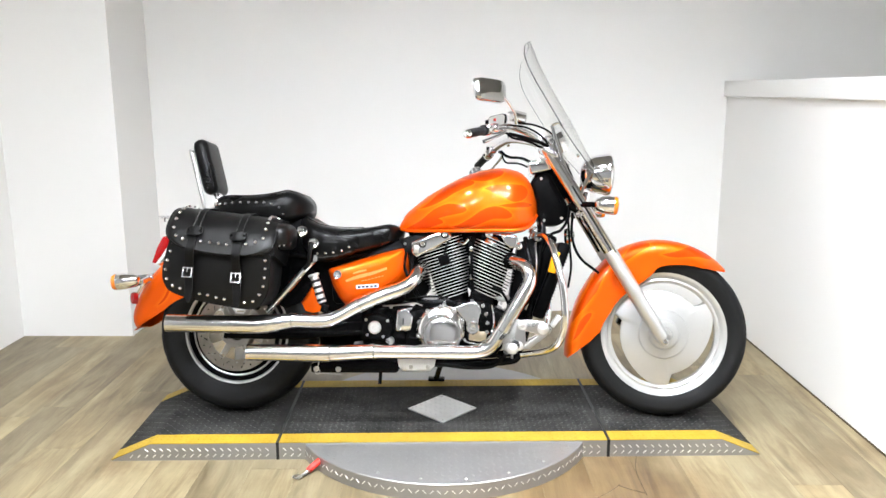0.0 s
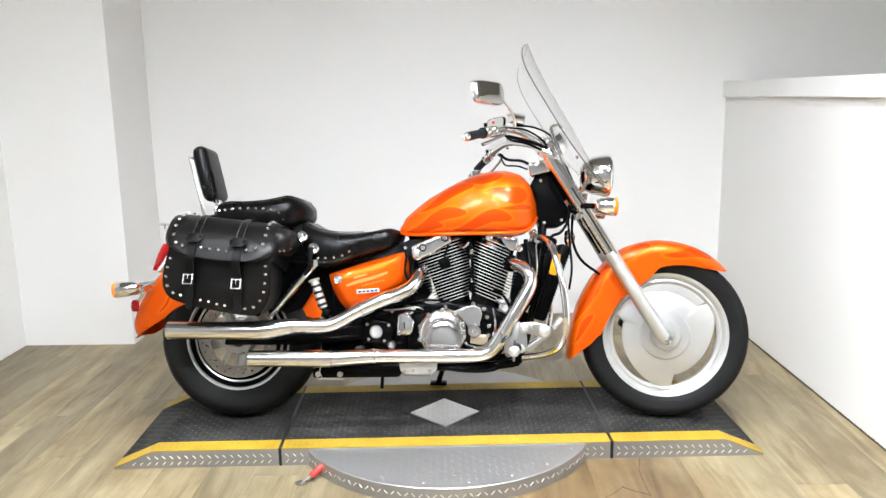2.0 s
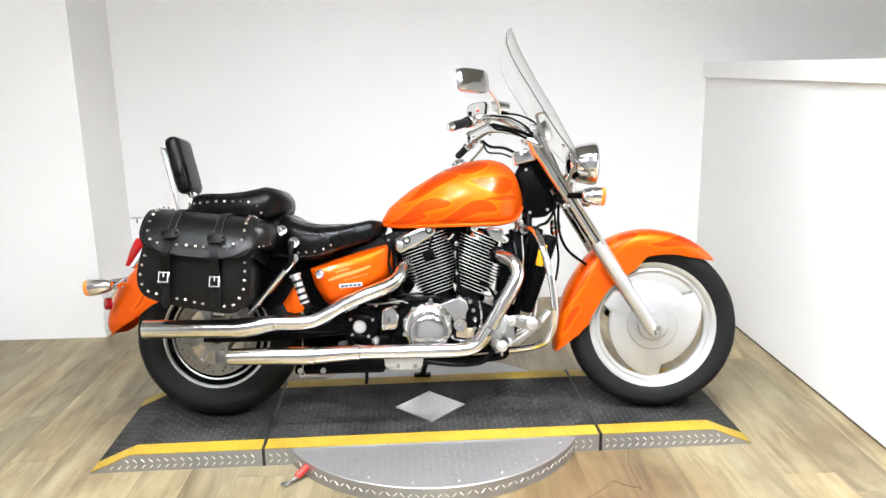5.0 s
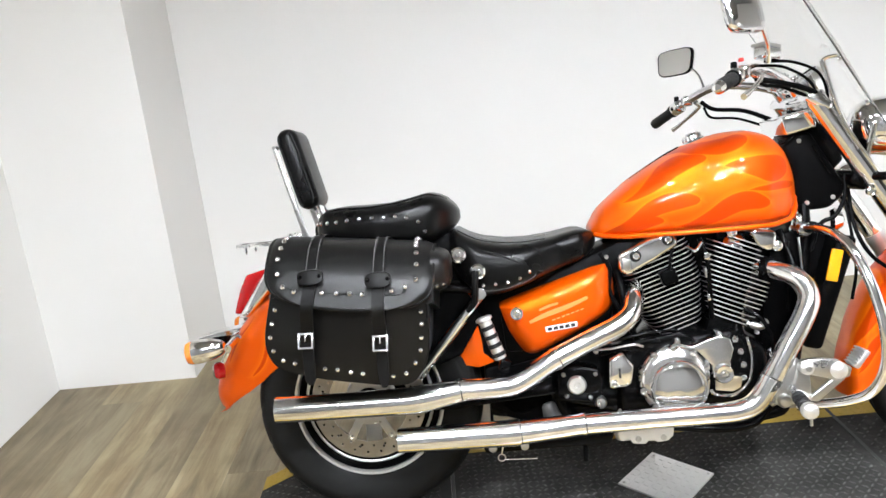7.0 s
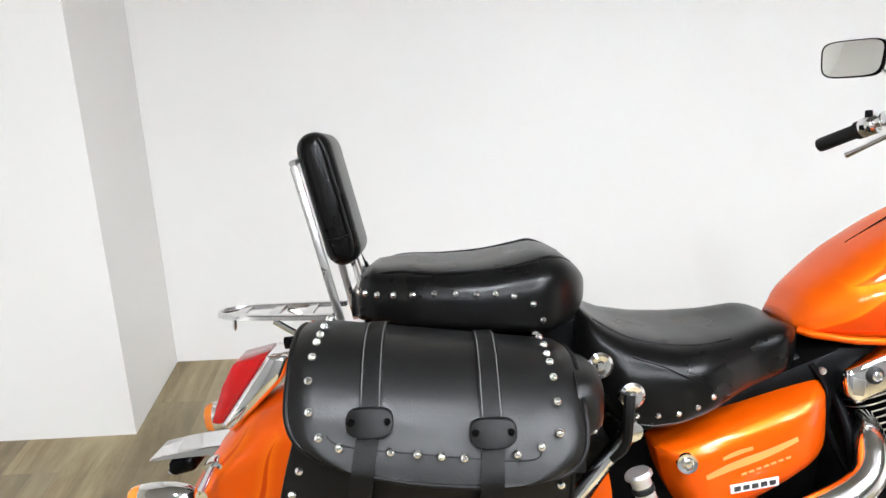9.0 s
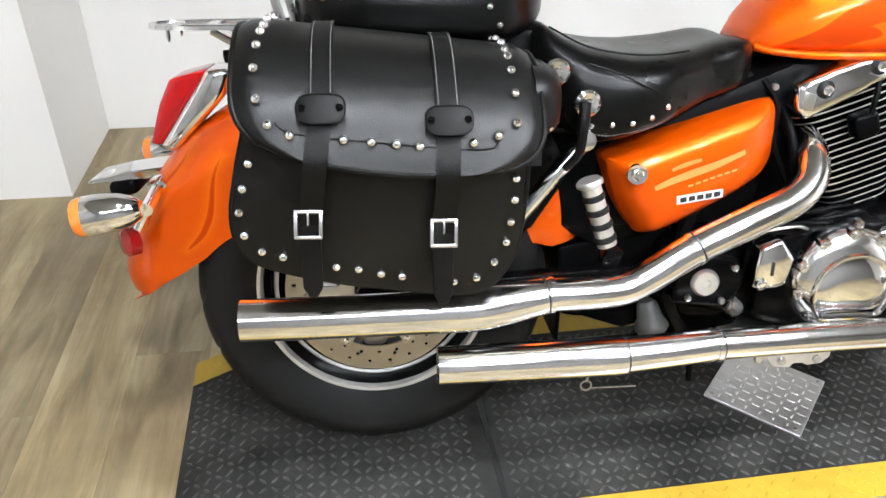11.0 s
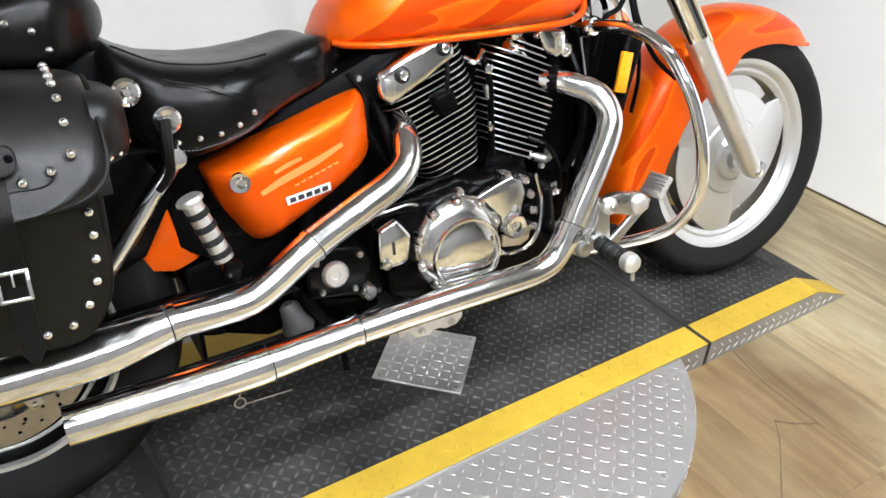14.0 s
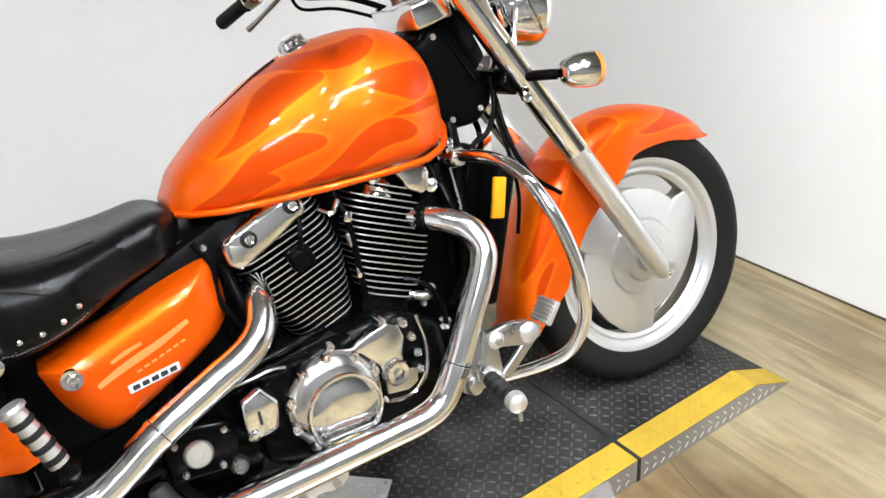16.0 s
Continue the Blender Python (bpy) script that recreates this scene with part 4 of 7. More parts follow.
def padded(xs, top, low, wid, power=0.62, dish=0.0, n=36, under=0.62, nose=(9.0, 10.0), tail=(-10.0, -9.0)):
    """A cushion lofted along x."""
    loops = []
    for x in xs:
        zt, zb, wd = lerp(top, x), lerp(low, x), lerp(wid, x)
        for u in ((x - nose[0]) / (nose[1] - nose[0]), (tail[1] - x) / (tail[1] - tail[0])):
            if u > 0:
                f = max(0.06, math.sqrt(max(0.0, 1 - u * u)))
                c_ = zb + (zt - zb) * 0.48
                zt, zb, wd = c_ + (zt - c_) * f, c_ + (zb - c_) * f, wd * f
        mid, h = zb + (zt - zb) * 0.45, (zt - zb)
        ring = []
        for k in range(n):
            a = 2 * math.pi * k / n
            c, s = math.cos(a), math.sin(a)
            y = wd * math.copysign(abs(c) ** (power if s > 0 else under), c)
            z = mid + (h * 0.55 if s > 0 else h * 0.45) * math.copysign(abs(s) ** (0.8 if s > 0 else 0.35), s)
            if s > 0.3 and dish:
                z -= dish * (1 - (y / wd) ** 2) * (s - 0.3)
            ring.append(Vector((x, y, z)))
        loops.append(ring)
    return rings(loops)


def steps(a, b, n):
    return [a + (b - a) * (0.5 - 0.5 * math.cos(math.pi * i / n)) for i in range(n + 1)]


STUD = None


def stud(parent, x, y, z, d=(0, -1, 0), s=1.0):
    """A domed chrome rivet; all share one mesh."""
    global STUD
    m = at(x, y, z) @ axis_to(d) @ Matrix.Diagonal((s, s, s, 1))
    if STUD is None:
        STUD = part("stud", turned([(0.0, 0.0055), (0.003, 0.005), (0.0055, 0.0028), (0.0066, 0.0), (0.0066, -0.002)], 12), "chrome", parent, "")
        STUD.matrix_basis = m
        return STUD
    return clone(STUD, m, parent)


def seats():
    g = group("rider_seat", "black leather rider seat with a studded skirt")
    top = [(-0.578, 0.800), (-0.56, 0.815), (-0.53, 0.796), (-0.49, 0.779), (-0.42, 0.766), (-0.36, 0.764), (-0.30, 0.770), (-0.235, 0.782), (-0.205, 0.785), (-0.168, 0.786)]
    low = [(-0.578, 0.70), (-0.55, 0.658), (-0.52, 0.626), (-0.49, 0.612), (-0.44, 0.618), (-0.40, 0.630), (-0.36, 0.643), (-0.33, 0.654), (-0.30, 0.664), (-0.24, 0.680), (-0.18, 0.698)]
    wid = [(-0.578, 0.13), (-0.56, 0.165), (-0.52, 0.198), (-0.47, 0.211), (-0.42, 0.212), (-0.37, 0.201), (-0.33, 0.178), (-0.28, 0.150), (-0.24, 0.138), (-0.168, 0.125)]
    part("cushion", padded(steps(-0.578, -0.170, 40), top, low, wid, 0.60, 0.022, 40, 0.22, (-0.235, -0.168)), "seat", g, "black leather cushion", 70)
    # welt along the edge of the seating face
    for s in (-1,):
        pts = [(x, s * lerp(wid, x) * 0.80, lerp(top, x) - 0.012 - 0.02 * abs(x + 0.38)) for x in (-0.555, -0.5, -0.44, -0.38, -0.32)]
        part("welt", tube(pts, 0.0018, 6, 6), "strap", g)
    for x, z in ((-0.494, 0.648), (-0.462, 0.650), (-0.429, 0.652), (-0.397, 0.660), (-0.370, 0.675)):
        stud(g, x, -lerp(wid, x) * 0.985, z, (0, -1, -0.15), 0.9)
    # double row of stitches along the skirt, and the seam over it
    hem = [(-0.512, 0.636), (-0.468, 0.632), (-0.430, 0.637), (-0.390, 0.646), (-0.364, 0.657), (-0.343, 0.671)]
    st = bmesh.new()
    for row in (0.0, 0.0045):
        for k in range(30):
            x = -0.510 + 0.0057 * k
            merge(st, box((0.0036, 0.002, 0.0015), at(x, -lerp(wid, x) * 0.968 - 0.002, lerp(hem, x) + row), 0))
    tagged(part("stitching", st, "thread", g, "grey stitching", 0), kind="stuff")
    part("skirt_seam", tube([(x, -lerp(wid, x) * k, z) for x, z, k in ((-0.50, 0.745, 0.975), (-0.45, 0.729, 0.985), (-0.419, 0.714, 0.99), (-0.38, 0.695, 0.99), (-0.341, 0.672, 0.985))], 0.0016, 6, 5), "strap", g)
    # two conchos
    for x, y, z in ((-0.555, -0.205, 0.735), (-0.507, -0.218, 0.688)):
        c = turned([(0.0, 0.008), (0.006, 0.0085), (0.008, 0.006), (0.016, 0.0075), (0.021, 0.004), (0.021, -0.004), (0.0, -0.004)], 24, at(x, y, z) @ axis_to((0.1, -1, 0.05)))
        part("concho", c, "chrome", g, "round chrome concho")
    p = group("passenger_seat", "black studded leather passenger seat")
    top = [(-0.955, 0.845), (-0.945, 0.872), (-0.92, 0.889), (-0.87, 0.894), (-0.80, 0.892), (-0.74, 0.894), (-0.68, 0.904), (-0.635, 0.914), (-0.60, 0.914), (-0.545, 0.905)]
    low = [(-0.965, 0.792), (-0.80, 0.782), (-0.62, 0.772), (-0.545, 0.776)]
    wid = [(-0.955, 0.065), (-0.945, 0.095), (-0.92, 0.125), (-0.85, 0.160), (-0.775, 0.172), (-0.70, 0.176), (-0.64, 0.172), (-0.60, 0.166), (-0.545, 0.155)]
    part("cushion", padded(steps(-0.962, -0.548, 44), top, low, wid, 0.62, 0.010, 40, 0.30, (-0.645, -0.546)), "seat", p, "black leather cushion", 70)
    for s in (-1, 1):
        pts = [(x, s * lerp(wid, x) * 0.78, lerp(top, x) - 0.0125) for x in (-0.935, -0.88, -0.8, -0.72, -0.66, -0.63)] + [(-0.605, s * 0.100, 0.896), (-0.580, s * 0.070, 0.884)]
        part("welt", tube(pts, 0.0028, 6, 6), "strap", p)
    for x, dz in ((-0.943, 0.054), (-0.932, 0.055), (-0.911, 0.056), (-0.883, 0.059), (-0.851, 0.063), (-0.816, 0.067), (-0.781, 0.069), (-0.748, 0.070), (-0.717, 0.071), (-0.687, 0.069), (-0.656, 0.057), (-0.640, 0.030)):
        stud(p, x, -lerp(wid, x) * 0.995, lerp(low, x) + dz, (0, -1, 0), 0.95)
    # backrest and its bars
    b = group("backrest", "black padded passenger backrest on chrome bars")
    m = at(-0.994, 0, 1.003) @ pose(0, 0, 0, 0, -14.0)
    pad = box((0.066, 0.178, 0.236), m, 0.030, 7)
    for v in pad.verts:
        q = m.inverted() @ v.co
        v.co = m @ Vector((q.x * (1 - 0.10 * (q.z / 0.118) ** 2), q.y, q.z))
    part("pad", pad, "seat", b, "black leather pad", 75)
    for s in (-1, 1):
        for k in (-1, 1):
            part("welt", tube([m @ Vector(q) for q in ((k * 0.014, s * 0.0880, 0.104), (k * 0.0205, s * 0.0895, 0.080), (k * 0.0215, s * 0.0895, 0.0), (k * 0.0205, s * 0.0895, -0.080), (k * 0.014, s * 0.0880, -0.104))], 0.0024, 6, 4), "strap", b)
        part("welt", tube([m @ Vector(q) for q in ((-0.020, s * 0.0895, -0.066), (0.0, s * 0.0900, -0.068), (0.020, s * 0.0895, -0.066))], 0.0018, 6, 3), "strap", b)
        flat = [(-1.044, 1.058), (-1.037, 1.064), (-1.030, 1.058), (-0.987, 0.895), (-0.966, 0.810), (-0.954, 0.760), (-0.968, 0.756), (-0.980, 0.806), (-1.001, 0.893)]
        part("bar", prism([(x - 0.009, z) for x, z in flat], s * 0.094 - 0.004, s * 0.094 + 0.004, 0.0015, 2), "steel", b, "flat steel bar", 40)
        part("brace", tube([(-0.960, s * 0.05, 0.900), (-0.945, s * 0.07, 0.860), (-0.930, s * 0.085, 0.80), (-0.925, s * 0.09, 0.76)], 0.0065, 8, 4), "chrome", b)
    part("bar", tube([(-1.049, -0.094, 1.066), (-1.049, 0.0, 1.072), (-1.049, 0.094, 1.066)], 0.0060, 10, 5), "steel", b)
    part("pad_bracket", box((0.01, 0.05, 0.11), at(-0.945, 0, 0.86) @ pose(0, 0, 0, 0, -16), 0.003), "chrome", b)
    # luggage rack
    r = group("luggage_rack", "flat chrome luggage rack with long openings")
    def oval(k):
        half = [(-0.985, 0.072), (-1.07, 0.068), (-1.143, 0.060), (-1.187, 0.046), (-1.209 + 0.02 * (1 - k), 0.024)]
        return [(x, -y * k) for x, y in half] + [(-1.215 + 0.02 * (1 - k), 0.0)] + [(x, y * k) for x, y in reversed(half)]

    bm = bmesh.new()
    rows_ = [[Vector((x, y, z)) for (x, y) in oval(k)] for k, z in ((1.0, 0.792), (1.0, 0.799), (0.97, 0.801), (0.76, 0.801), (0.73, 0.799), (0.73, 0.792))]
    rings(rows_, False, False, bm)
    rings([rows_[-1], rows_[0]], False, False, bm)
    bmesh.ops.remove_doubles(bm, verts=bm.verts, dist=1e-5)
    part("rack_rim", bm, "cover", r, "flat polished rim", 35)
    for xa, ha in ((-1.168, 0.040), (-1.106, 0.050), (-1.044, 0.054)):
        part("slat", box((0.020, 2 * ha, 0.008), at(xa, 0, 0.7965), 0.0025), "cover", r)
    for s in (-1, 1):
        part("stay", tube([(-1.10, s * 0.06, 0.790), (-1.05, s * 0.07, 0.765), (-0.97, s * 0.09, 0.74)], 0.006, 8, 5), "chrome", r)
        bolt(r, -1.174, s * 0.046, 0.789, 0.004, 0.014, (0, 0, -1))


def saddlebag():
    g = group("saddlebag", "black leather saddlebag with chrome studs, straps and buckles")

    def slope(x):
        return -0.115 * (x + 0.82)

    # body: outline in x and z, pulled outward with a soft edge
    out = [(-1.008, 0.70), (-1.024, 0.64), (-1.037, 0.578), (-1.033, 0.535), (-1.004, 0.500), (-0.91, 0.470), (-0.82, 0.453), (-0.735, 0.440), (-0.688, 0.444), (-0.659, 0.474), (-0.642, 0.515), (-0.634, 0.58), (-0.630, 0.66), (-0.626, 0.70)]
    outl = [(p.x, p.y) for p in spline([(x, z, 0) for x, z in out], 4)]
    body = prism(outl + [(-0.625, 0.702), (-1.01, 0.735)], -0.392, -0.200, 0.016, 3)
    def belly(z):
        return 0.15 * max(0.0, 0.60 - z)

    for v in body.verts:
        v.co.y += belly(v.co.z) * (1 if v.co.y < -0.3 else 0)
    part("body", body, "bag", g, "black leather body", 60)
    part("body_binding", tube([(x, -0.388 + belly(z), z) for x, z in outl], 0.0040, 8, 0), "strap", g)
    # lid: a sheet bent over the top, rounded at the lower corners
    prof = [(-0.150, 0.790), (-0.190, 0.799), (-0.235, 0.803), (-0.285, 0.801), (-0.330, 0.786), (-0.370, 0.757), (-0.402, 0.724), (-0.420, 0.696), (-0.430, 0.672), (-0.437, 0.650)]
    sp = spline([(y, z, 0) for y, z in prof], 5)
    loops = []
    nx = 44
    for q, p in enumerate(sp):
        f = q / (len(sp) - 1)
        k = max(0.0, (f - 0.60) / 0.40)
        inset = 0.105 * (1 - math.sqrt(max(0.0, 1 - k**2.6)))
        xa, xb = -1.021 + inset, -0.611 - inset * 1.1
        row = []
        for i in range(nx + 1):
            u = i / nx
            x = xa + (xb - xa) * u
            edge = min(u, 1 - u)
            sag = -0.006 * math.sin(math.pi * u) * k
            tuck = 0.016 * (1 - min(1.0, edge / 0.07)) ** 2
            row.append(Vector((x, p.x + tuck * f, p.y + sag + slope(x) - tuck * (1 - f) * 0.8)))
        loops.append(row)
    bm = rings(loops, False, False)
    bmesh.ops.recalc_face_normals(bm, faces=bm.faces)
    bmesh.ops.solidify(bm, geom=bm.faces[:], thickness=0.006)
    part("lid", bm, "bag", g, "curved black leather lid", 60)
    edge = [loops[k][0] for k in range(0, len(loops), 2)] + [loops[-1][i] for i in range(2, nx, 2)] + [loops[k][-1] for k in range(len(loops) - 1, -1, -2)]
    part("lid_binding", tube([(*p,) for p in edge], 0.0040, 8, 2), "strap", g)
    # end panels under the lid
    for x0, x1 in ((-1.008, -0.992), (-0.632, -0.614)):
        dz = slope(x0)
        pr = [Vector((0, y, z + dz)) for y, z in ((-0.16, 0.778), (-0.235, 0.790), (-0.29, 0.787), (-0.35, 0.760), (-0.392, 0.715), (-0.395, 0.66), (-0.22, 0.62), (-0.16, 0.66))]
        part("end_panel", rings([[p + Vector((x0, 0, 0)) for p in pr], [p + Vector((x1, 0, 0)) for p in pr]]), "bag", g)

    def on_lid(x, f):
        q = f * (len(sp) - 1)
        a = min(int(q), len(sp) - 2)
        p = sp[a].lerp(sp[a + 1], q - a)
        t = sp[a + 1] - sp[a]
        n = Vector((0, t.y, -t.x)).normalized()
        if n.z < -0.25 or (n.z < 0.25 and n.y > 0):
            n = -n
        return Vector((x, p.x, p.y + slope(x))) + n * 0.0055, n

    def by_depth(y):
        return min(range(len(sp) - 14), key=lambda i: abs(sp[i].x - y)) / (len(sp) - 1)

    for xs_, lean in ((-0.979, -1), (-0.655, 0.4)):
        for k, y in enumerate((-0.183, -0.226, -0.271, -0.301, -0.322, -0.348, -0.379, -0.405)):
            p, d = on_lid(xs_ + lean * (0.0, 0.0, 0.001, 0.003, 0.006, 0.009, 0.011, 0.007)[k], by_depth(y))
            stud(g, *p, d, 1.0)
    for x, z in ((-0.972, 0.710), (-0.945, 0.696), (-0.878, 0.689), (-0.843, 0.686), (-0.811, 0.682), (-0.781, 0.679), (-0.711, 0.678), (-0.678, 0.685)):
        f = min(range(len(sp) // 2, len(sp)), key=lambda i: abs(sp[i].y + slope(x) - z)) / (len(sp) - 1)
        p, d = on_lid(x, f)
        stud(g, *p, d, 1.0)
    # stitched seam on the lid, above the row of studs
    seam = [(-0.962, 0.78), (-0.960, 0.800), (-0.952, 0.820), (-0.935, 0.834), (-0.90, 0.842), (-0.82, 0.843), (-0.74, 0.842), (-0.705, 0.834), (-0.688, 0.820), (-0.680, 0.800), (-0.678, 0.78)]
    part("lid_seam", tube([(*(on_lid(x, f)[0] - on_lid(x, f)[1] * 0.005),) for x, f in seam], 0.0009, 5, 3), "strap", g)
    # studs round the body
    rim = [(-1.006, 0.652), (-1.017, 0.618), (-1.025, 0.584), (-1.022, 0.549), (-1.001, 0.523), (-0.973, 0.513), (-0.900, 0.494), (-0.869, 0.489), (-0.837, 0.480), (-0.807, 0.474), (-0.732, 0.462), (-0.699, 0.467),
           (-0.674, 0.492), (-0.658, 0.524), (-0.653, 0.556), (-0.649, 0.590), (-0.648, 0.621), (-0.645, 0.652)]
    for x, z in rim:
        stud(g, x, -0.3935 + belly(z), z)
    # straps, keepers and buckles
    for xs_, xb_ in ((-0.905, -0.931), (-0.742, -0.750)):
        w_ = 0.0155
        dz = slope(xs_)
        pts = [(-0.165, 0.797), (-0.235, 0.809), (-0.285, 0.807), (-0.333, 0.792), (-0.374, 0.762), (-0.408, 0.727), (-0.427, 0.694), (-0.443, 0.648), (-0.424, 0.60), (-0.403, 0.545)]
        sp2 = spline([(y, z + dz, 0) for y, z in pts], 4)
        lo = []
        for i, p in enumerate(sp2):
            k = max(0.0, i / (len(sp2) - 1) - 0.62) / 0.38
            xc = xs_ + (xb_ - xs_) * k
            lo.append([Vector((xc - w_, p.x, p.y)), Vector((xc + w_, p.x, p.y)), Vector((xc + w_, p.x + 0.005, p.y)), Vector((xc - w_, p.x + 0.005, p.y))])
        part("strap", rings(lo), "strap", g, "black leather strap", 40)
        for s in (-1, 1):
            part("strap_seam", tube([(xs_ + s * 0.0125, p.x - 0.0003, p.y + 0.0003) for p in sp2[2:22]], 0.0009, 5, 0), "thread", g)
        zb = 0.560 + dz
        part("strap_tail", prism([(xb_ - 0.015, zb), (xb_ + 0.015, zb), (xb_ + 0.013, zb - 0.094), (xb_ + 0.005, zb - 0.108), (xb_ - 0.006, zb - 0.108), (xb_ - 0.014, zb - 0.094)], -0.408, -0.403, 0.001, 1), "strap", g, "hanging strap end")
        zk = 0.719 + dz
        kp = []
        for k in range(24):
            a = 2 * math.pi * k / 24
            kp.append((xs_ + 0.0315 * math.copysign(abs(math.cos(a)) ** 0.6, math.cos(a)), zk + 0.0175 * math.copysign(abs(math.sin(a)) ** 0.7, math.sin(a))))
        kb = prism(kp, -0.430, -0.420, 0.003, 2)
        for v in kb.verts:
            v.co.y += 0.006 * ((v.co.x - xs_) / 0.04) ** 2 + 0.55 * (v.co.z - zk)
        part("keeper", kb, "strap", g, "leather strap keeper")
        for s in (-1, 1):
            part("rivet", turned([(0.0, 0.004), (0.004, 0.003), (0.006, 0.0)], 10, at(xs_ + s * 0.0235, -0.4265, zk) @ axis_to((0, -1, 0))), "black", g)
        bk = bmesh.new()
        m = at(xb_, -0.420, zb + 0.004) @ pose(0, 0, 0, -14, 2)
        for sx in (-1, 1):
            merge(bk, box((0.0058, 0.006, 0.038), m @ at(sx * 0.0165, 0, 0), 0.002))
        for sz in (-1, 1):
            merge(bk, box((0.0385, 0.006, 0.0058), m @ at(0, 0, sz * 0.0172), 0.002))
        part("buckle", bk, "badge", g, "square chrome buckle")
        part("buckle_tongue", box((0.0035, 0.004, 0.020), m @ at(0, -0.003, 0.009), 0.0015), "badge", g)
    # the gusset that runs to the seat
    yk = []
    for x, k in ((-0.618, 0.95), (-0.602, 0.92), (-0.588, 0.84), (-0.578, 0.72), (-0.572, 0.5)):
        ring = []
        for i in range(28):
            a = 2 * math.pi * i / 28
            ring.append(Vector((x, -0.265 + 0.105 * k * math.copysign(abs(math.cos(a)) ** 0.7, math.cos(a)), 0.710 + 0.058 * k * math.copysign(abs(math.sin(a)) ** 0.7, math.sin(a)))))
        yk.append(ring)
    part("gusset", rings(yk), "bag", g, "leather end gusset", 50)
    for x, y, z in ((-0.622, -0.366, 0.670), (-0.606, -0.354, 0.676), (-0.592, -0.342, 0.678), (-0.583, -0.328, 0.682), (-0.576, -0.310, 0.686)):
        stud(g, x, y, z, (0.4, -1, -0.2), 0.8)


def lamp_bullet(name, base, tip, parent, r=0.034, label="chrome bullet turn signal with an amber lens"):
    """A turn signal; its lens faces along the way from base to tip."""
    g = group(name, label, parent)
    d = Vector(tip) - Vector(base)
    l = d.length
    m = Matrix.Translation(base) @ axis_to(d)
    part("shell", turned([(0.0, 0.0), (r * 0.42, 0.001), (r * 0.66, l * 0.10), (r * 0.88, l * 0.28), (r * 0.99, l * 0.50), (r * 1.02, l * 0.66), (r, l * 0.79), (r * 0.93, l * 0.80)], 28, m), "chrome", g, "chrome shell")
    part("lens", turned([(r * 1.0, l * 0.78), (r * 1.0, l * 0.86), (r * 0.90, l * 0.94), (r * 0.6, l * 0.985), (0.0, l), (0.0, l * 0.79)], 28, m), "amber", g, "amber lens")
    return g


def tail():
    g = group("tail_light", "red tail light in a chrome housing")
    red = [(-1.226, 0.603), (-1.203, 0.670), (-1.181, 0.712), (-1.119, 0.727), (-1.208, 0.600)]
    part("lens", prism(red, -0.052, 0.052, 0.005, 2), "red", g, "red lens", 50)
    ch = [(-1.209, 0.599), (-1.118, 0.728), (-1.078, 0.726), (-1.093, 0.682), (-1.184, 0.588)]
    part("housing", prism(ch, -0.060, 0.060, 0.008, 2), "chrome", g, "chrome housing", 50)
    part("bracket_tube", tube([(-1.085, -0.05, 0.748), (-1.05, -0.052, 0.752)], 0.011, 10, 0), "black", g)
    b = group("plate_bracket", "chrome number-plate and signal bracket")
    part("bar", tube([(-1.208, -0.19, 0.528), (-1.210, -0.10, 0.538), (-1.212, 0.0, 0.541), (-1.210, 0.10, 0.538), (-1.208, 0.19, 0.528)], 0.011, 12, 6), "chrome", b)
    part("plate_holder", prism([(-1.345, 0.531), (-1.342, 0.539), (-1.285, 0.551), (-1.229, 0.558), (-1.205, 0.560), (-1.204, 0.546), (-1.218, 0.526), (-1.238, 0.540)], -0.045, 0.045, 0.002, 1), "chrome", b, "chrome plate arm", 40)
    part("plate_lamp", box((0.05, 0.10, 0.030), at(-1.285, 0, 0.523) @ pose(0, 0, 0, 0, -14), 0.010, 3), "black", b, "black plate lamp")
    part("plate_lamp_lens", box((0.02, 0.05, 0.012), at(-1.310, 0, 0.505) @ pose(0, 0, 0, 0, -14), 0.004), "glass", b)
    for s in (-1, 1):
        part("bar_clamp", turned([(0.0, 0.014), (0.017, 0.012), (0.019, 0.0), (0.017, -0.012), (0.0, -0.014)], 16, at(-1.211, s * 0.09, 0.538) @ axis_to((0, 1, 0.1))), "chrome", b)
    for s in (-1, 1):
        lamp_bullet("turn_signal", (-1.208, s * 0.208, 0.537), (-1.316, s * 0.212, 0.525), bike, 0.032)
        part("reflector", turned([(0.0, 0.012), (0.018, 0.010), (0.024, 0.004), (0.024, -0.014), (0.0, -0.014)], 24, at(-1.256, s * 0.150, 0.460) @ axis_to((-0.8, s * 0.6, 0))), "red", b, "round red reflector")
        part("reflector_stem", tube([(-1.210, s * 0.14, 0.532), (-1.243, s * 0.146, 0.475)], 0.007, 8, 0), "chrome", b)
    # chrome fender strut with its strap, folded passenger peg, shock absorber
    for s in (-1, 1):
        part("fender_strut", tube([(-0.508, s * 0.205, 0.622), (-0.60, s * 0.215, 0.515), (-0.685, s * 0.215, 0.415)], [0.015, 0.0145, 0.012], 14, 5), "chrome", bike, "chrome fender strut")
        part("strut_end", turned([(0.0, 0.018), (0.016, 0.016), (0.018, 0.0), (0.016, -0.018), (0.0, -0.02)], 16, at(-0.505, s * 0.205, 0.628) @ axis_to((0, s, 0))), "chrome", bike)
    part("strut_strap", tube([(-0.512, -0.226, 0.690), (-0.516, -0.236, 0.655), (-0.52, -0.232, 0.61), (-0.54, -0.225, 0.585)], [0.010, 0.009, 0.008, 0.006], 8, 5), "strap", bike, "black leather strap")


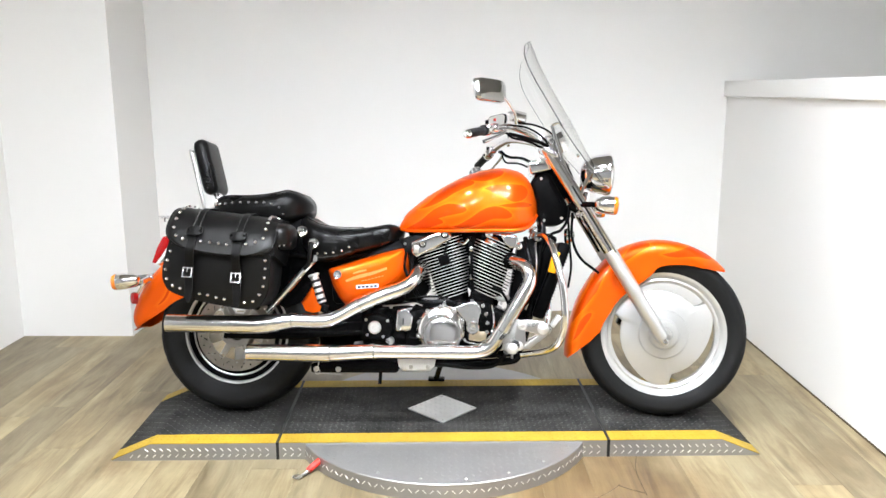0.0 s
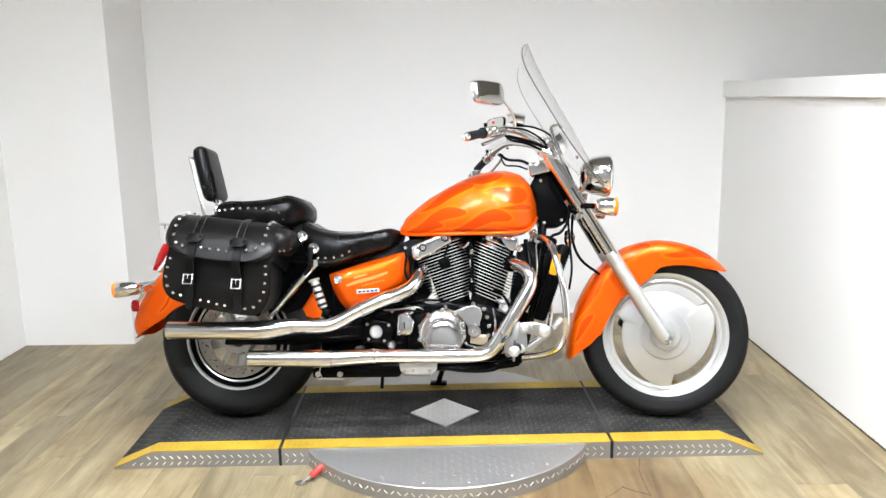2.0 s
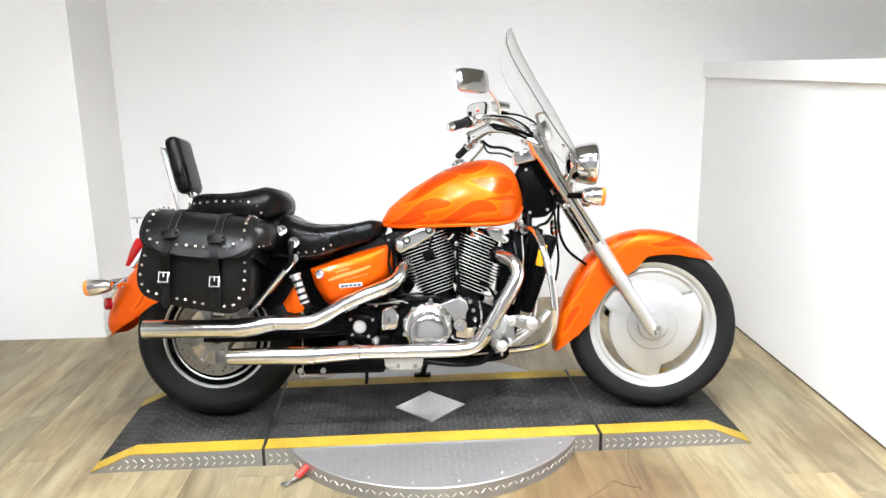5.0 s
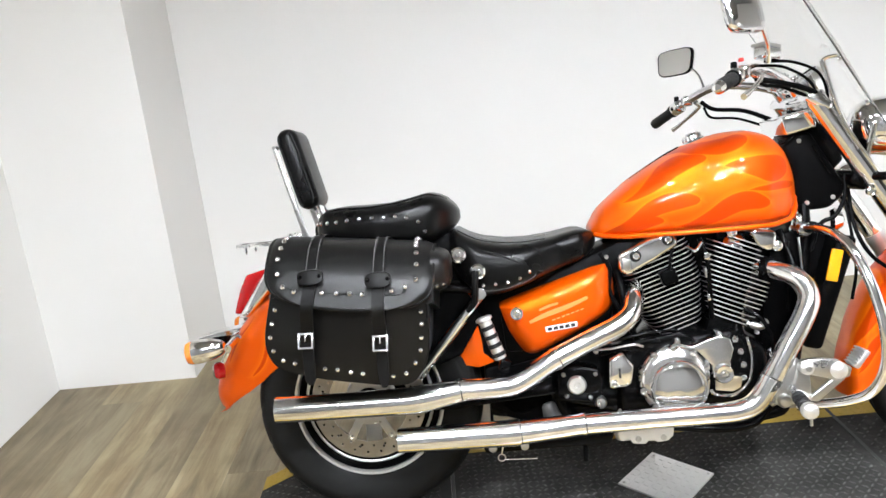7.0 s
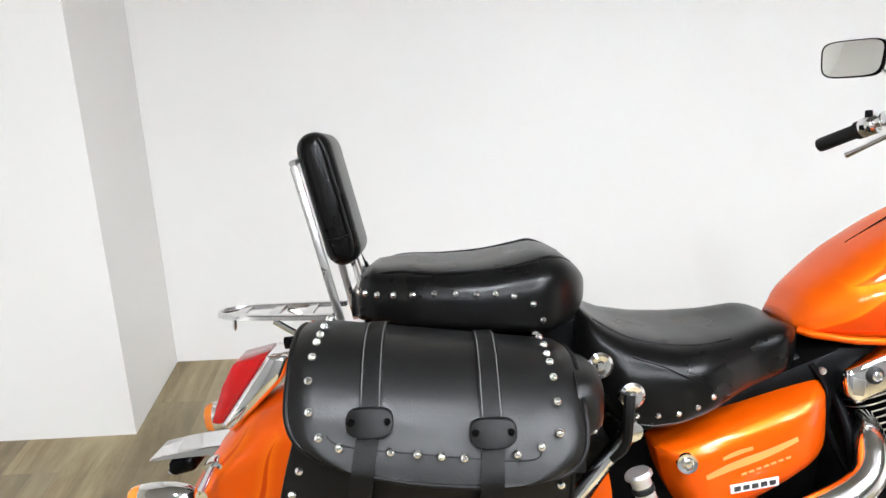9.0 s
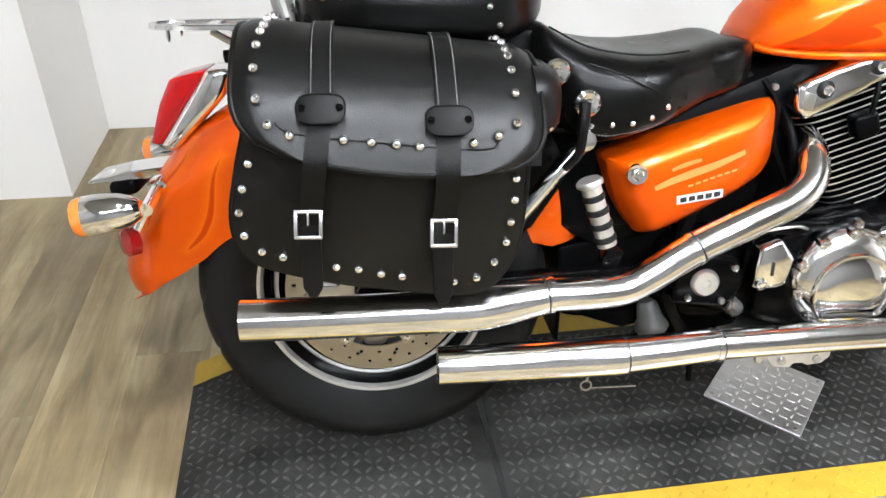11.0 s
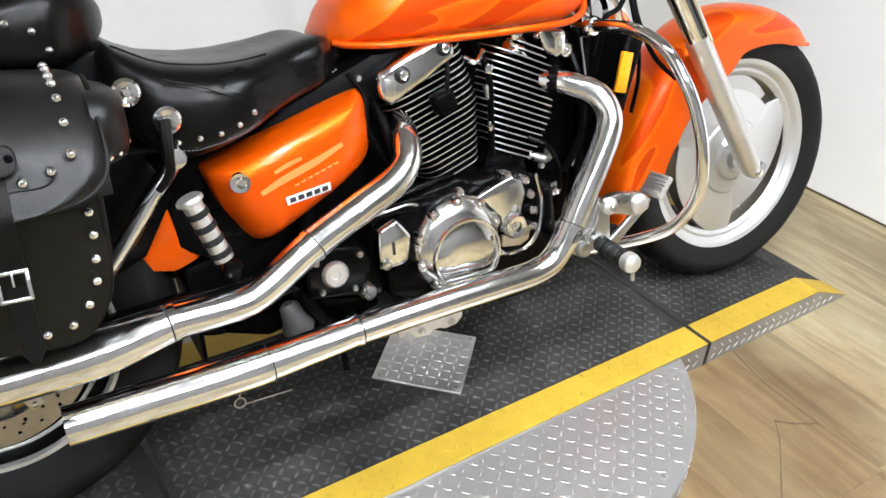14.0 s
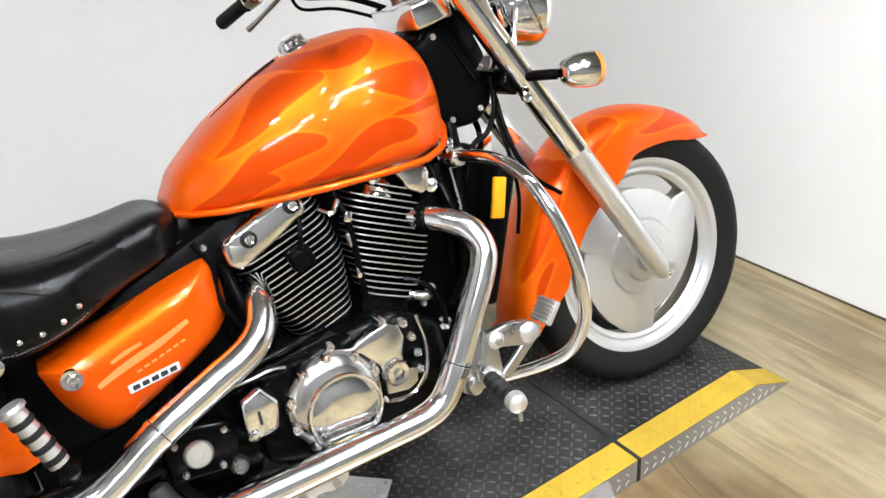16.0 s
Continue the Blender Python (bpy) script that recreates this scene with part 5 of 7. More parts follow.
def passenger_peg():
    g = group("passenger_peg", "folded chrome passenger footpeg with rubber rings")
    a, b = Vector((-0.500, -0.235, 0.563)), Vector((-0.462, -0.235, 0.450))
    d = b - a
    m = Matrix.Translation(a) @ axis_to(d)
    part("peg", turned([(0.0, -0.006), (0.019, -0.006), (0.0225, -0.002), (0.0225, 0.002), (0.0165, 0.006), (0.0165, 0.112), (0.0, 0.112)], 20, m), "aluminium", g, "pale metal peg")
    for k in range(4):
        y = 0.018 + k * 0.025
        part("rubber_ring", turned([(0.0160, y), (0.0188, y + 0.002), (0.0188, y + 0.010), (0.0160, y + 0.012)], 20, m, None, True), "rubber", g)
    part("bracket", box((0.03, 0.03, 0.035), at(-0.455, -0.228, 0.434) @ pose(0, 0, 0, 0, 20), 0.005), "black", g)


def side_cover():
    g = group("side_cover", "orange side cover with script and badge")
    out = [(-0.456, 0.580), (-0.438, 0.592), (-0.30, 0.636), (-0.175, 0.672), (-0.150, 0.672), (-0.140, 0.655), (-0.137, 0.60), (-0.150, 0.550), (-0.205, 0.512), (-0.29, 0.474), (-0.356, 0.448), (-0.384, 0.446), (-0.404, 0.462), (-0.435, 0.515)]
    pts = [(p.x, p.y) for p in spline([(x, z, 0) for x, z in out + [out[0]]], 4)][:-1]
    cx, cz = -0.300, 0.556

    def peak(x):
        return -0.210 + max(0.0, x + 0.42) * 0.16

    def rim(x):
        return -0.168 + max(0.0, x + 0.47) * 0.20

    def lift(x, s):
        return rim(x) + (peak(x) - rim(x)) * (1 - s**7)

    loops = [[Vector((x, -0.06, z)) for x, z in pts]]
    for s in (1.0, 0.99, 0.96, 0.91, 0.84, 0.74, 0.6, 0.4, 0.2, 0.05):
        loops.append([Vector((cx + (x - cx) * s, lift(cx + (x - cx) * s, s), cz + (z - cz) * s)) for x, z in pts])
    part("shell", rings(loops), "plain_orange", g, "orange painted shell", 50)

    def on(x, z):
        best = 0.0
        for (x0, z0), (x1, z1) in zip(pts, pts[1:] + pts[:1]):
            dx, dz, ex, ez = x - cx, z - cz, x1 - x0, z1 - z0
            det = dx * -ez + ex * dz
            if abs(det) < 1e-9:
                continue
            t = ((x0 - cx) * -ez + ex * (z0 - cz)) / det
            u = (dx * (z0 - cz) - dz * (x0 - cx)) / det
            if t > 0 and -1e-6 <= u <= 1 + 1e-6:
                best = max(best, 1 / t)
        return lift(x, min(1.0, best))

    part("bolt_cup", turned([(0.0, 0.002), (0.012, 0.002), (0.0165, 0.003), (0.018, -0.003), (0.0, -0.003)], 22, at(-0.412, on(-0.412, 0.566) - 0.001, 0.566) @ axis_to((-0.15, -1, 0.05))), "chrome", g)
    bolt(g, -0.412, on(-0.412, 0.566) - 0.003, 0.566, 0.010, 0.004)
    # the script as plain slanted swooshes, bars on a chrome badge
    bm = bmesh.new()
    strokes = [([(-0.380, 0.540), (-0.345, 0.553), (-0.310, 0.563), (-0.270, 0.574), (-0.220, 0.592)], 0.0078), ([(-0.352, 0.570), (-0.328, 0.578), (-0.300, 0.584)], 0.0046)]
    for pts_, r_ in strokes:
        m_ = len(pts_)
        merge(bm, tube([(x, 0, z) for x, z in pts_], [r_ * (0.45 + 0.55 * math.sin(math.pi * (i + 0.5) / m_)) for i in range(m_)], 6, 4))
    for v in bm.verts:
        v.co.y = on(v.co.x, v.co.z) - 0.0006 + v.co.y * 0.1
    tagged(part("script", bm, "script", g, "pale orange flourished script"), kind="stuff")
    bm = bmesh.new()
    for k in range(7):
        x, z = -0.315 + k * 0.013, 0.541 + k * 0.0034
        merge(bm, box((0.009, 0.001, 0.0035), at(x, on(x, z) - 0.0004, z) @ pose(0, 0, 0, 0, -14), 0))
    tagged(part("script_line", bm, "script", g, "small line of pale lettering", 0), kind="stuff")
    bx, bz = -0.296, 0.520
    yaw = math.degrees(math.atan2(on(bx + 0.03, bz) - on(bx - 0.03, bz), 0.06))
    m = at(bx, on(bx, bz) - 0.001, bz) @ pose(0, 0, 0, 0, -4, yaw)
    part("badge", box((0.088, 0.003, 0.0150), m, 0.001), "badge_plate", g, "small chrome maker's badge")
    for k in range(5):
        part("badge_bar", box((0.0120, 0.002, 0.0085), m @ at((k - 2) * 0.0160, -0.0016, 0), 0.001), "ink", g, "dark bar on the badge")


def exhaust():
    g = group("exhaust", "chrome twin exhaust with two staggered mufflers")
    n = 28
    # upper
    up = [(-1.058, -0.290, 0.3735), (-0.95, -0.290, 0.3730), (-0.74, -0.289, 0.3735), (-0.675, -0.287, 0.3760), (-0.605, -0.282, 0.3850), (-0.565, -0.278, 0.3895)]
    bm = tube(up, [0.0340, 0.0341, 0.0345, 0.0362, 0.0318, 0.0285], n, 5, None, False)
    bmesh.ops.recalc_face_normals(bm, faces=bm.faces)
    bmesh.ops.solidify(bm, geom=bm.faces[:], thickness=0.003)
    part("upper_muffler", bm, "pipe", g, "long chrome upper muffler", 60)
    part("baffle", turned([(0.0, 0.0), (0.03, 0.0), (0.03, 0.01), (0.0, 0.01)], 24, at(-1.02, -0.290, 0.3735) @ axis_to((1, 0, 0))), "black", g)
    pipe = [(-0.568, -0.278, 0.3895), (-0.49, -0.272, 0.3870), (-0.435, -0.264, 0.390), (-0.385, -0.256, 0.412), (-0.32, -0.248, 0.448), (-0.22, -0.236, 0.490), (-0.15, -0.222, 0.517), (-0.112, -0.205, 0.545), (-0.095, -0.17, 0.580), (-0.085, -0.12, 0.60)]
    part("upper_pipe", tube(pipe, [0.0270, 0.0270, 0.0272, 0.0278, 0.0278, 0.0278, 0.0278, 0.027, 0.026, 0.024], n, 6), "pipe", g, "chrome upper pipe", 60)
    for p, q, r in (((-0.570, -0.278, 0.3895), (-0.562, -0.2775, 0.3893), 0.0302), ((-0.690, -0.2875, 0.3752), (-0.684, -0.2873, 0.3755), 0.0358), ((-0.325, -0.2485, 0.4455), (-0.318, -0.2477, 0.449), 0.0296)):
        part("clamp", tube([p, q], r, n, 0), "pipe", g)
    # lower
    lo = [(-0.747, -0.268, 0.2635), (-0.60, -0.266, 0.2630), (-0.46, -0.262, 0.2625), (-0.42, -0.260, 0.2630), (-0.31, -0.257, 0.2690), (-0.262, -0.255, 0.2715)]
    bm = tube(lo, [0.0308, 0.0312, 0.0320, 0.0320, 0.0296, 0.0280], n, 5, None, False)
    bmesh.ops.recalc_face_normals(bm, faces=bm.faces)
    bmesh.ops.solidify(bm, geom=bm.faces[:], thickness=0.003)
    part("lower_muffler", bm, "pipe", g, "chrome lower muffler", 60)
    part("baffle", turned([(0.0, 0.0), (0.028, 0.0), (0.028, 0.01), (0.0, 0.01)], 24, at(-0.70, -0.267, 0.2632) @ axis_to((1, 0, 0))), "black", g)
    bm = tube([(-0.749, -0.2681, 0.2636), (-0.60, -0.266, 0.2630), (-0.46, -0.262, 0.2625), (-0.432, -0.2609, 0.2627)], [0.0318, 0.0332, 0.0345, 0.0345], n, 5, None, False)
    bmesh.ops.recalc_face_normals(bm, faces=bm.faces)
    bmesh.ops.solidify(bm, geom=bm.faces[:], thickness=0.002)
    part("muffler_sleeve", bm, "pipe", g, "chrome outer sleeve", 60)
    part("clamp", tube([(-0.436, -0.2610, 0.2627), (-0.430, -0.2608, 0.2628)], 0.0338, n, 0), "pipe", g)
    part("clamp", tube([(-0.270, -0.2555, 0.2712), (-0.261, -0.255, 0.2716)], 0.0302, n, 0), "pipe", g)
    pipe = [(-0.27, -0.255, 0.2705), (-0.10, -0.248, 0.2715), (0.05, -0.242, 0.2715), (0.135, -0.238, 0.2735), (0.185, -0.236, 0.292), (0.225, -0.235, 0.345), (0.275, -0.232, 0.430), (0.325, -0.226, 0.515), (0.340, -0.215, 0.560), (0.325, -0.190, 0.600), (0.285, -0.150, 0.622), (0.25, -0.11, 0.63)]
    part("lower_pipe", tube(pipe, [0.0270] * 4 + [0.0275] * 4 + [0.0275, 0.027, 0.025, 0.023], n, 7), "pipe", g, "chrome header pipe", 60)
    part("clamp", tube([(0.222, -0.2352, 0.340), (0.229, -0.2349, 0.352)], 0.0297, n, 0), "pipe", g)
    part("flange", turned([(0.0, 0.0), (0.034, 0.0), (0.034, 0.012), (0.0, 0.012)], 20, at(0.272, -0.135, 0.625) @ axis_to((-0.7, 0.7, 0.1))), "black", g)
    bm = bmesh.new()
    for k in range(14):
        a = 2 * math.pi * k / 14
        merge(bm, box((0.004, 0.02, 0.008), at(0.268, -0.128, 0.625) @ axis_to((-0.7, 0.7, 0.1)) @ Matrix.Rotation(a, 4, "Y") @ at(0.03, 0, 0), 0.001, 1))
    part("flange_fins", bm, "black", g)
    # dark joints beside the clamps
    for p_, q_, r in (((-0.575, -0.2785, 0.3890), (-0.5725, -0.2783, 0.3892), 0.0306), ((-0.4285, -0.2607, 0.2628), (-0.4265, -0.2606, 0.2629), 0.0326), ((-0.2600, -0.2549, 0.2716), (-0.2575, -0.2548, 0.2716), 0.0294), ((-0.3165, -0.2476, 0.4497), (-0.3145, -0.2474, 0.4507), 0.0291), ((0.2300, -0.2349, 0.3535), (0.2312, -0.2348, 0.3555), 0.0290)):
        part("joint_line", tube([p_, q_], r, n, 0), "ink", g)


def fin_plate(parent, c, ang, hx, hy, th=0.0026):
    """A cooling fin: black faces, bright machined edge."""
    bm = bmesh.new()
    n = 36
    m = at(c[0], 0, c[1]) @ pose(0, 0, 0, 0, -ang)
    ringp = []
    for k in range(n):
        a = 2 * math.pi * k / n
        u = hx * math.copysign(abs(math.cos(a)) ** 0.42, math.cos(a))
        v = hy * math.copysign(abs(math.sin(a)) ** 0.42, math.sin(a))
        ringp.append((u, v))
    lo = [bm.verts.new(m @ Vector((u, v, -th / 2))) for u, v in ringp]
    hi = [bm.verts.new(m @ Vector((u, v, th / 2))) for u, v in ringp]
    bm.faces.new(lo[::-1])
    bm.faces.new(hi)
    side = [bm.faces.new((lo[i], lo[(i + 1) % n], hi[(i + 1) % n], hi[i])) for i in range(n)]
    for f in side:
        f.material_index = 1
    me_ob = part("fin", bm, "black", parent, "", 30)
    me_ob.data.materials.append(M["fin"])
    return me_ob


def engine():
    g = group("engine", "black and chrome v-twin engine with bright-edged cooling fins")
    # rear cylinder
    base, d = Vector((0.040, 0, 0.470)), Vector((-0.27, 0, 0.963)).normalized()
    for k in range(19):
        s = 0.012 + 0.0124 * k
        c = base + d * s
        hx = 0.060 + 0.044 * min(1.0, s / 0.12)
        if s > 0.175:
            hx *= 0.98
        fin_plate(g, (c.x, c.z), 18.5, hx, 0.128)
    part("barrel", tube([base - d * 0.04, base + d * 0.25], [0.060, 0.078], 28, 0), "black", g)
    base2, d2 = Vector((0.172, 0, 0.480)), Vector((0.215, 0, 0.977)).normalized()
    for k in range(18):
        s = 0.010 + 0.0128 * k
        c = base2 + d2 * s
        hx = 0.058 + 0.038 * min(1.0, s / 0.10)
        if k > 15:
            hx = 0.055
        fin_plate(g, (c.x, c.z), -23.0, hx, 0.128)
    part("barrel", tube([base2 - d2 * 0.04, base2 + d2 * 0.24], [0.056, 0.07], 28, 0), "black", g)
    for pts in ([(-0.03, 0.42), (0.09, 0.42), (0.075, 0.52), (-0.005, 0.51)], [(0.09, 0.42), (0.21, 0.42), (0.20, 0.50), (0.115, 0.52)]):
        part("cylinder_foot", prism(pts, -0.115, 0.115, 0.01), "black", g)
    part("intake_box", prism([(0.045, 0.56), (0.020, 0.745), (0.185, 0.745), (0.165, 0.60), (0.115, 0.50)], -0.075, 0.075, 0.01, 2), "plastic", g, "black intake box between the cylinders")
    # heads
    hr = [(-0.130, 0.694), (-0.126, 0.652), (-0.108, 0.634), (-0.078, 0.650), (-0.030, 0.672), (0.006, 0.694), (0.030, 0.706), (0.034, 0.726), (0.012, 0.744), (-0.020, 0.738), (-0.060, 0.724), (-0.104, 0.706)]
    part("rocker_cover", prism(hr, -0.152, -0.06, 0.012, 4), "chrome", g, "chrome rear rocker cover", 45)
    part("rocker_cover", prism(hr, 0.06, 0.150, 0.009, 3), "chrome", g, "chrome rear rocker cover", 45)
    part("cover_recess", prism([(-0.118, 0.688), (-0.118, 0.655), (-0.098, 0.652), (-0.094, 0.680)], -0.1525, -0.148, 0.002), "steel", g)
    for x, z in ((-0.082, 0.689), (0.006, 0.727)):
        part("cover_boss", turned([(0.0, 0.010), (0.010, 0.009), (0.0155, 0.005), (0.0155, -0.004), (0.0, -0.004)], 18, at(x, -0.149, z) @ axis_to((0, -1, 0))), "rubber", g)
        bolt(g, x, -0.157, z, 0.009, 0.006)
    part("head", prism([(-0.11, 0.65), (0.06, 0.70), (0.07, 0.735), (-0.10, 0.72)], -0.11, 0.11, 0.01), "black", g)
    part("plug_cap", box((0.044, 0.035, 0.042), at(0.004, -0.140, 0.626) @ pose(0, 0, 0, 0, -18), 0.008, 3), "plastic", g, "black spark plug cap")
    part("plug_lead", tube([(0.004, -0.155, 0.645), (0.012, -0.150, 0.68), (0.028, -0.12, 0.72), (0.05, -0.06, 0.75)], 0.005, 8, 5), "plastic", g)
    hf = [(0.228, 0.728), (0.238, 0.735), (0.292, 0.727), (0.298, 0.715), (0.292, 0.680), (0.272, 0.672), (0.246, 0.690)]
    part("rocker_cover", prism(hf, -0.135, -0.05, 0.007, 3), "chrome", g, "chrome front rocker cover", 45)
    part("rocker_cover", prism(hf, 0.05, 0.135, 0.007, 3), "chrome", g, "chrome front rocker cover", 45)
    part("head_dome", turned([(0.0, 0.026), (0.022, 0.022), (0.036, 0.010), (0.040, -0.01), (0.0, -0.01)], 24, at(0.198, -0.085, 0.700) @ axis_to((0.2, -0.1, 1))), "chrome", g)
    part("head", prism([(0.145, 0.70), (0.27, 0.68), (0.28, 0.72), (0.15, 0.74)], -0.10, 0.10, 0.01), "black", g)
    for x, z in ((0.182, 0.731), (0.300, 0.684)):
        part("cover_boss", turned([(0.0, 0.010), (0.009, 0.009), (0.014, 0.005), (0.014, -0.03), (0.0, -0.03)], 18, at(x, -0.125, z) @ axis_to((0, -1, 0))), "chrome", g)
        bolt(g, x, -0.134, z, 0.008, 0.005)
    # crankcase
    part("crankcase", prism([(-0.15, 0.26), (-0.15, 0.40), (-0.10, 0.46), (0.16, 0.47), (0.25, 0.42), (0.26, 0.30), (0.20, 0.24), (-0.05, 0.225)], -0.155, 0.155, 0.02, 3), "black", g, "black crankcase")
    cl = turned([(0.0, 0.030), (0.060, 0.029), (0.080, 0.024), (0.092, 0.012), (0.096, 0.004), (0.098, -0.03), (0.0, -0.03)], 56, at(-0.006, -0.172, 0.352) @ axis_to((0, -1, 0)))
    part("clutch_cover", cl, "cover", g, "round polished clutch cover", 40)
    def dee(r, low):
        """A round outline cut flat below."""
        pts = [(r * math.cos(radians(q)), r * math.sin(radians(q))) for q in range(-90, 270, 6)]
        return [(x, max(z, low)) for x, z in pts if z > low - 0.012]

    def lens(name, levels, material, label):
        loops = [[Vector((0.002 + x, -0.2005 - h, 0.334 + z)) for x, z in dee(r, -0.044 * r / 0.066)] for r, h in levels]
        return part(name, rings(loops), material, g, label, 50)

    lens("clutch_ring", [(0.076, -0.004), (0.076, 0.004), (0.073, 0.008), (0.070, 0.008), (0.067, 0.003)], "chrome", "raised chrome ring")
    lens("clutch_dome", [(0.0665, -0.002), (0.0665, 0.003), (0.058, 0.0065), (0.040, 0.0090), (0.020, 0.0100), (0.004, 0.0102)], "chrome", "polished half-round dome")
    for a in (20, 55, 90, 125, 160, 195, 230, 300):
        x, z = -0.006 + 0.088 * math.cos(radians(a)), 0.352 + 0.088 * math.sin(radians(a))
        part("case_boss", turned([(0.0, 0.008), (0.009, 0.008), (0.012, 0.003), (0.012, -0.03), (0.0, -0.03)], 14, at(x, -0.186, z) @ axis_to((0, -1, 0))), "chrome", g)
        bolt(g, x, -0.193, z, 0.006, 0.005)
    fc = [(0.004, 0.452), (0.045, 0.440), (0.085, 0.455), (0.120, 0.464), (0.146, 0.452), (0.153, 0.425), (0.142, 0.392), (0.146, 0.350), (0.122, 0.332), (0.100, 0.345), (0.094, 0.385), (0.060, 0.425)]
    part("timing_cover", prism(fc, -0.186, -0.12, 0.011, 4), "cover", g, "polished three-cornered timing cover", 50)
    part("timing_case", prism([(0.085, 0.30), (0.10, 0.45), (0.165, 0.462), (0.205, 0.42), (0.212, 0.33), (0.17, 0.285)], -0.160, -0.10, 0.010, 3), "black", g, "black case behind the timing cover", 50)
    part("timing_boss", turned([(0.0, 0.005), (0.011, 0.005), (0.013, 0.012), (0.022, 0.013), (0.026, 0.008), (0.028, -0.02), (0.0, -0.02)], 24, at(0.122, -0.186, 0.362) @ axis_to((0, -1, 0))), "chrome", g)
    bolt(g, 0.122, -0.190, 0.362, 0.009, 0.006)
    part("case_pipe", tube([(0.088, -0.176, 0.318), (0.100, -0.180, 0.305), (0.150, -0.178, 0.300), (0.190, -0.172, 0.330), (0.205, -0.165, 0.39), (0.196, -0.160, 0.45)], 0.0045, 8, 5), "chrome", g)
    part("case_plate", prism([(0.105, 0.312), (0.108, 0.350), (0.150, 0.345), (0.178, 0.345), (0.172, 0.315), (0.150, 0.305)], -0.166, -0.15, 0.003, 2), "brass", g, "tan cast lug")
    for x, z in ((0.008, 0.455), (0.118, 0.466), (0.160, 0.448), (0.172, 0.415), (0.178, 0.380), (0.176, 0.345), (0.080, 0.392)):
        part("case_boss", turned([(0.0, 0.007), (0.007, 0.007), (0.0095, 0.003), (0.0095, -0.03), (0.0, -0.03)], 14, at(x, -0.174, z) @ axis_to((0, -1, 0))), "chrome", g)
        bolt(g, x, -0.180, z, 0.005, 0.005)
    lp = [(-0.178, 0.424), (-0.140, 0.440), (-0.112, 0.402), (-0.122, 0.352), (-0.140, 0.346), (-0.182, 0.346)]
    part("sprocket_cover", prism(lp, -0.200, -0.14, 0.008, 3), "chrome", g, "small chrome cover with a slot", 45)
    part("cover_slot", box((0.006, 0.003, 0.026), at(-0.152, -0.2005, 0.385), 0.001), "ink", g)
    bolt(g, -0.170, -0.200, 0.357, 0.010, 0.006)
    part("gearbox", prism([(-0.34, 0.30), (-0.33, 0.42), (-0.16, 0.46), (-0.13, 0.30), (-0.15, 0.25)], -0.13, 0.13, 0.02, 3), "black", g)
    part("pivot_plate", prism([(-0.322, 0.315), (-0.315, 0.405), (-0.27, 0.415), (-0.205, 0.40), (-0.19, 0.36), (-0.21, 0.30)], -0.185, -0.12, 0.012, 3), "black", g, "black swingarm pivot plate", 45)
    part("pivot_cap", turned([(0.0, 0.004), (0.007, 0.004), (0.009, 0.0075), (0.021, 0.0075), (0.0255, 0.003), (0.0265, -0.004), (0.0, -0.004)], 32, at(-0.266, -0.186, 0.358) @ axis_to((0, -1, 0))), "aluminium", g, "round chrome pivot cap")
    part("starter_motor", turned([(0.0, -0.05), (0.03, -0.05), (0.034, -0.03), (0.034, 0.1), (0.0, 0.1)], 24, at(0.268, 0, 0.39) @ axis_to((0, 1, 0))), "black", g)
    bolt(g, 0.282, -0.10, 0.388, 0.017, 0.012)
    # hoses and small hardware between the cylinders and in front of them
    part("intake_hose", tube([(0.10, -0.11, 0.72), (0.112, -0.13, 0.66), (0.114, -0.13, 0.58), (0.118, -0.12, 0.50)], 0.007, 10, 5), "plastic", g)
    part("gap_clip", box((0.016, 0.012, 0.020), at(0.112, -0.132, 0.672) @ pose(0, 0, 0, 0, 20), 0.004), "chrome", g)
    part("gap_clip", box((0.012, 0.012, 0.030), at(0.108, -0.130, 0.628) @ pose(0, 0, 0, 0, -10), 0.004), "steel", g)
    part("gap_clip", box((0.012, 0.010, 0.022), at(0.112, -0.130, 0.560), 0.004), "chrome", g)
    part("hose", tube([(0.33, -0.06, 0.72), (0.345, -0.11, 0.62), (0.35, -0.11, 0.50), (0.31, -0.10, 0.42)], 0.010, 10, 5), "black", g)
    part("hose", tube([(-0.13, -0.10, 0.66), (-0.125, -0.15, 0.60), (-0.115, -0.16, 0.52), (-0.09, -0.14, 0.46)], 0.009, 10, 5), "plastic", g)
    part("wire", tube([(-0.19, -0.15, 0.44), (-0.14, -0.17, 0.455), (-0.07, -0.17, 0.46), (0.0, -0.15, 0.45)], 0.004, 8, 5), "plastic", g)
    part("wire", tube([(-0.20, -0.15, 0.425), (-0.14, -0.165, 0.44), (-0.08, -0.16, 0.435)], 0.0035, 8, 5), "plastic", g)
    part("pipe_stub", tube([(0.21, -0.12, 0.48), (0.24, -0.135, 0.47), (0.26, -0.12, 0.48)], 0.010, 10, 4), "steel", g)
    # small fittings, hoses and wires round the cases
    for x, y, z, r in ((-0.205, -0.150, 0.438, 0.007), (-0.232, -0.186, 0.322, 0.006), (-0.300, -0.186, 0.388, 0.006), (-0.295, -0.186, 0.330, 0.006), (-0.215, -0.186, 0.385, 0.006), (0.215, -0.130, 0.420, 0.008), (0.232, -0.130, 0.455, 0.006), (-0.155, -0.120, 0.690, 0.006), (-0.168, -0.120, 0.632, 0.007), (0.240, -0.120, 0.330, 0.007)):
        bolt(g, x, y, z, r, 0.006, (0, -1, 0), "steel")
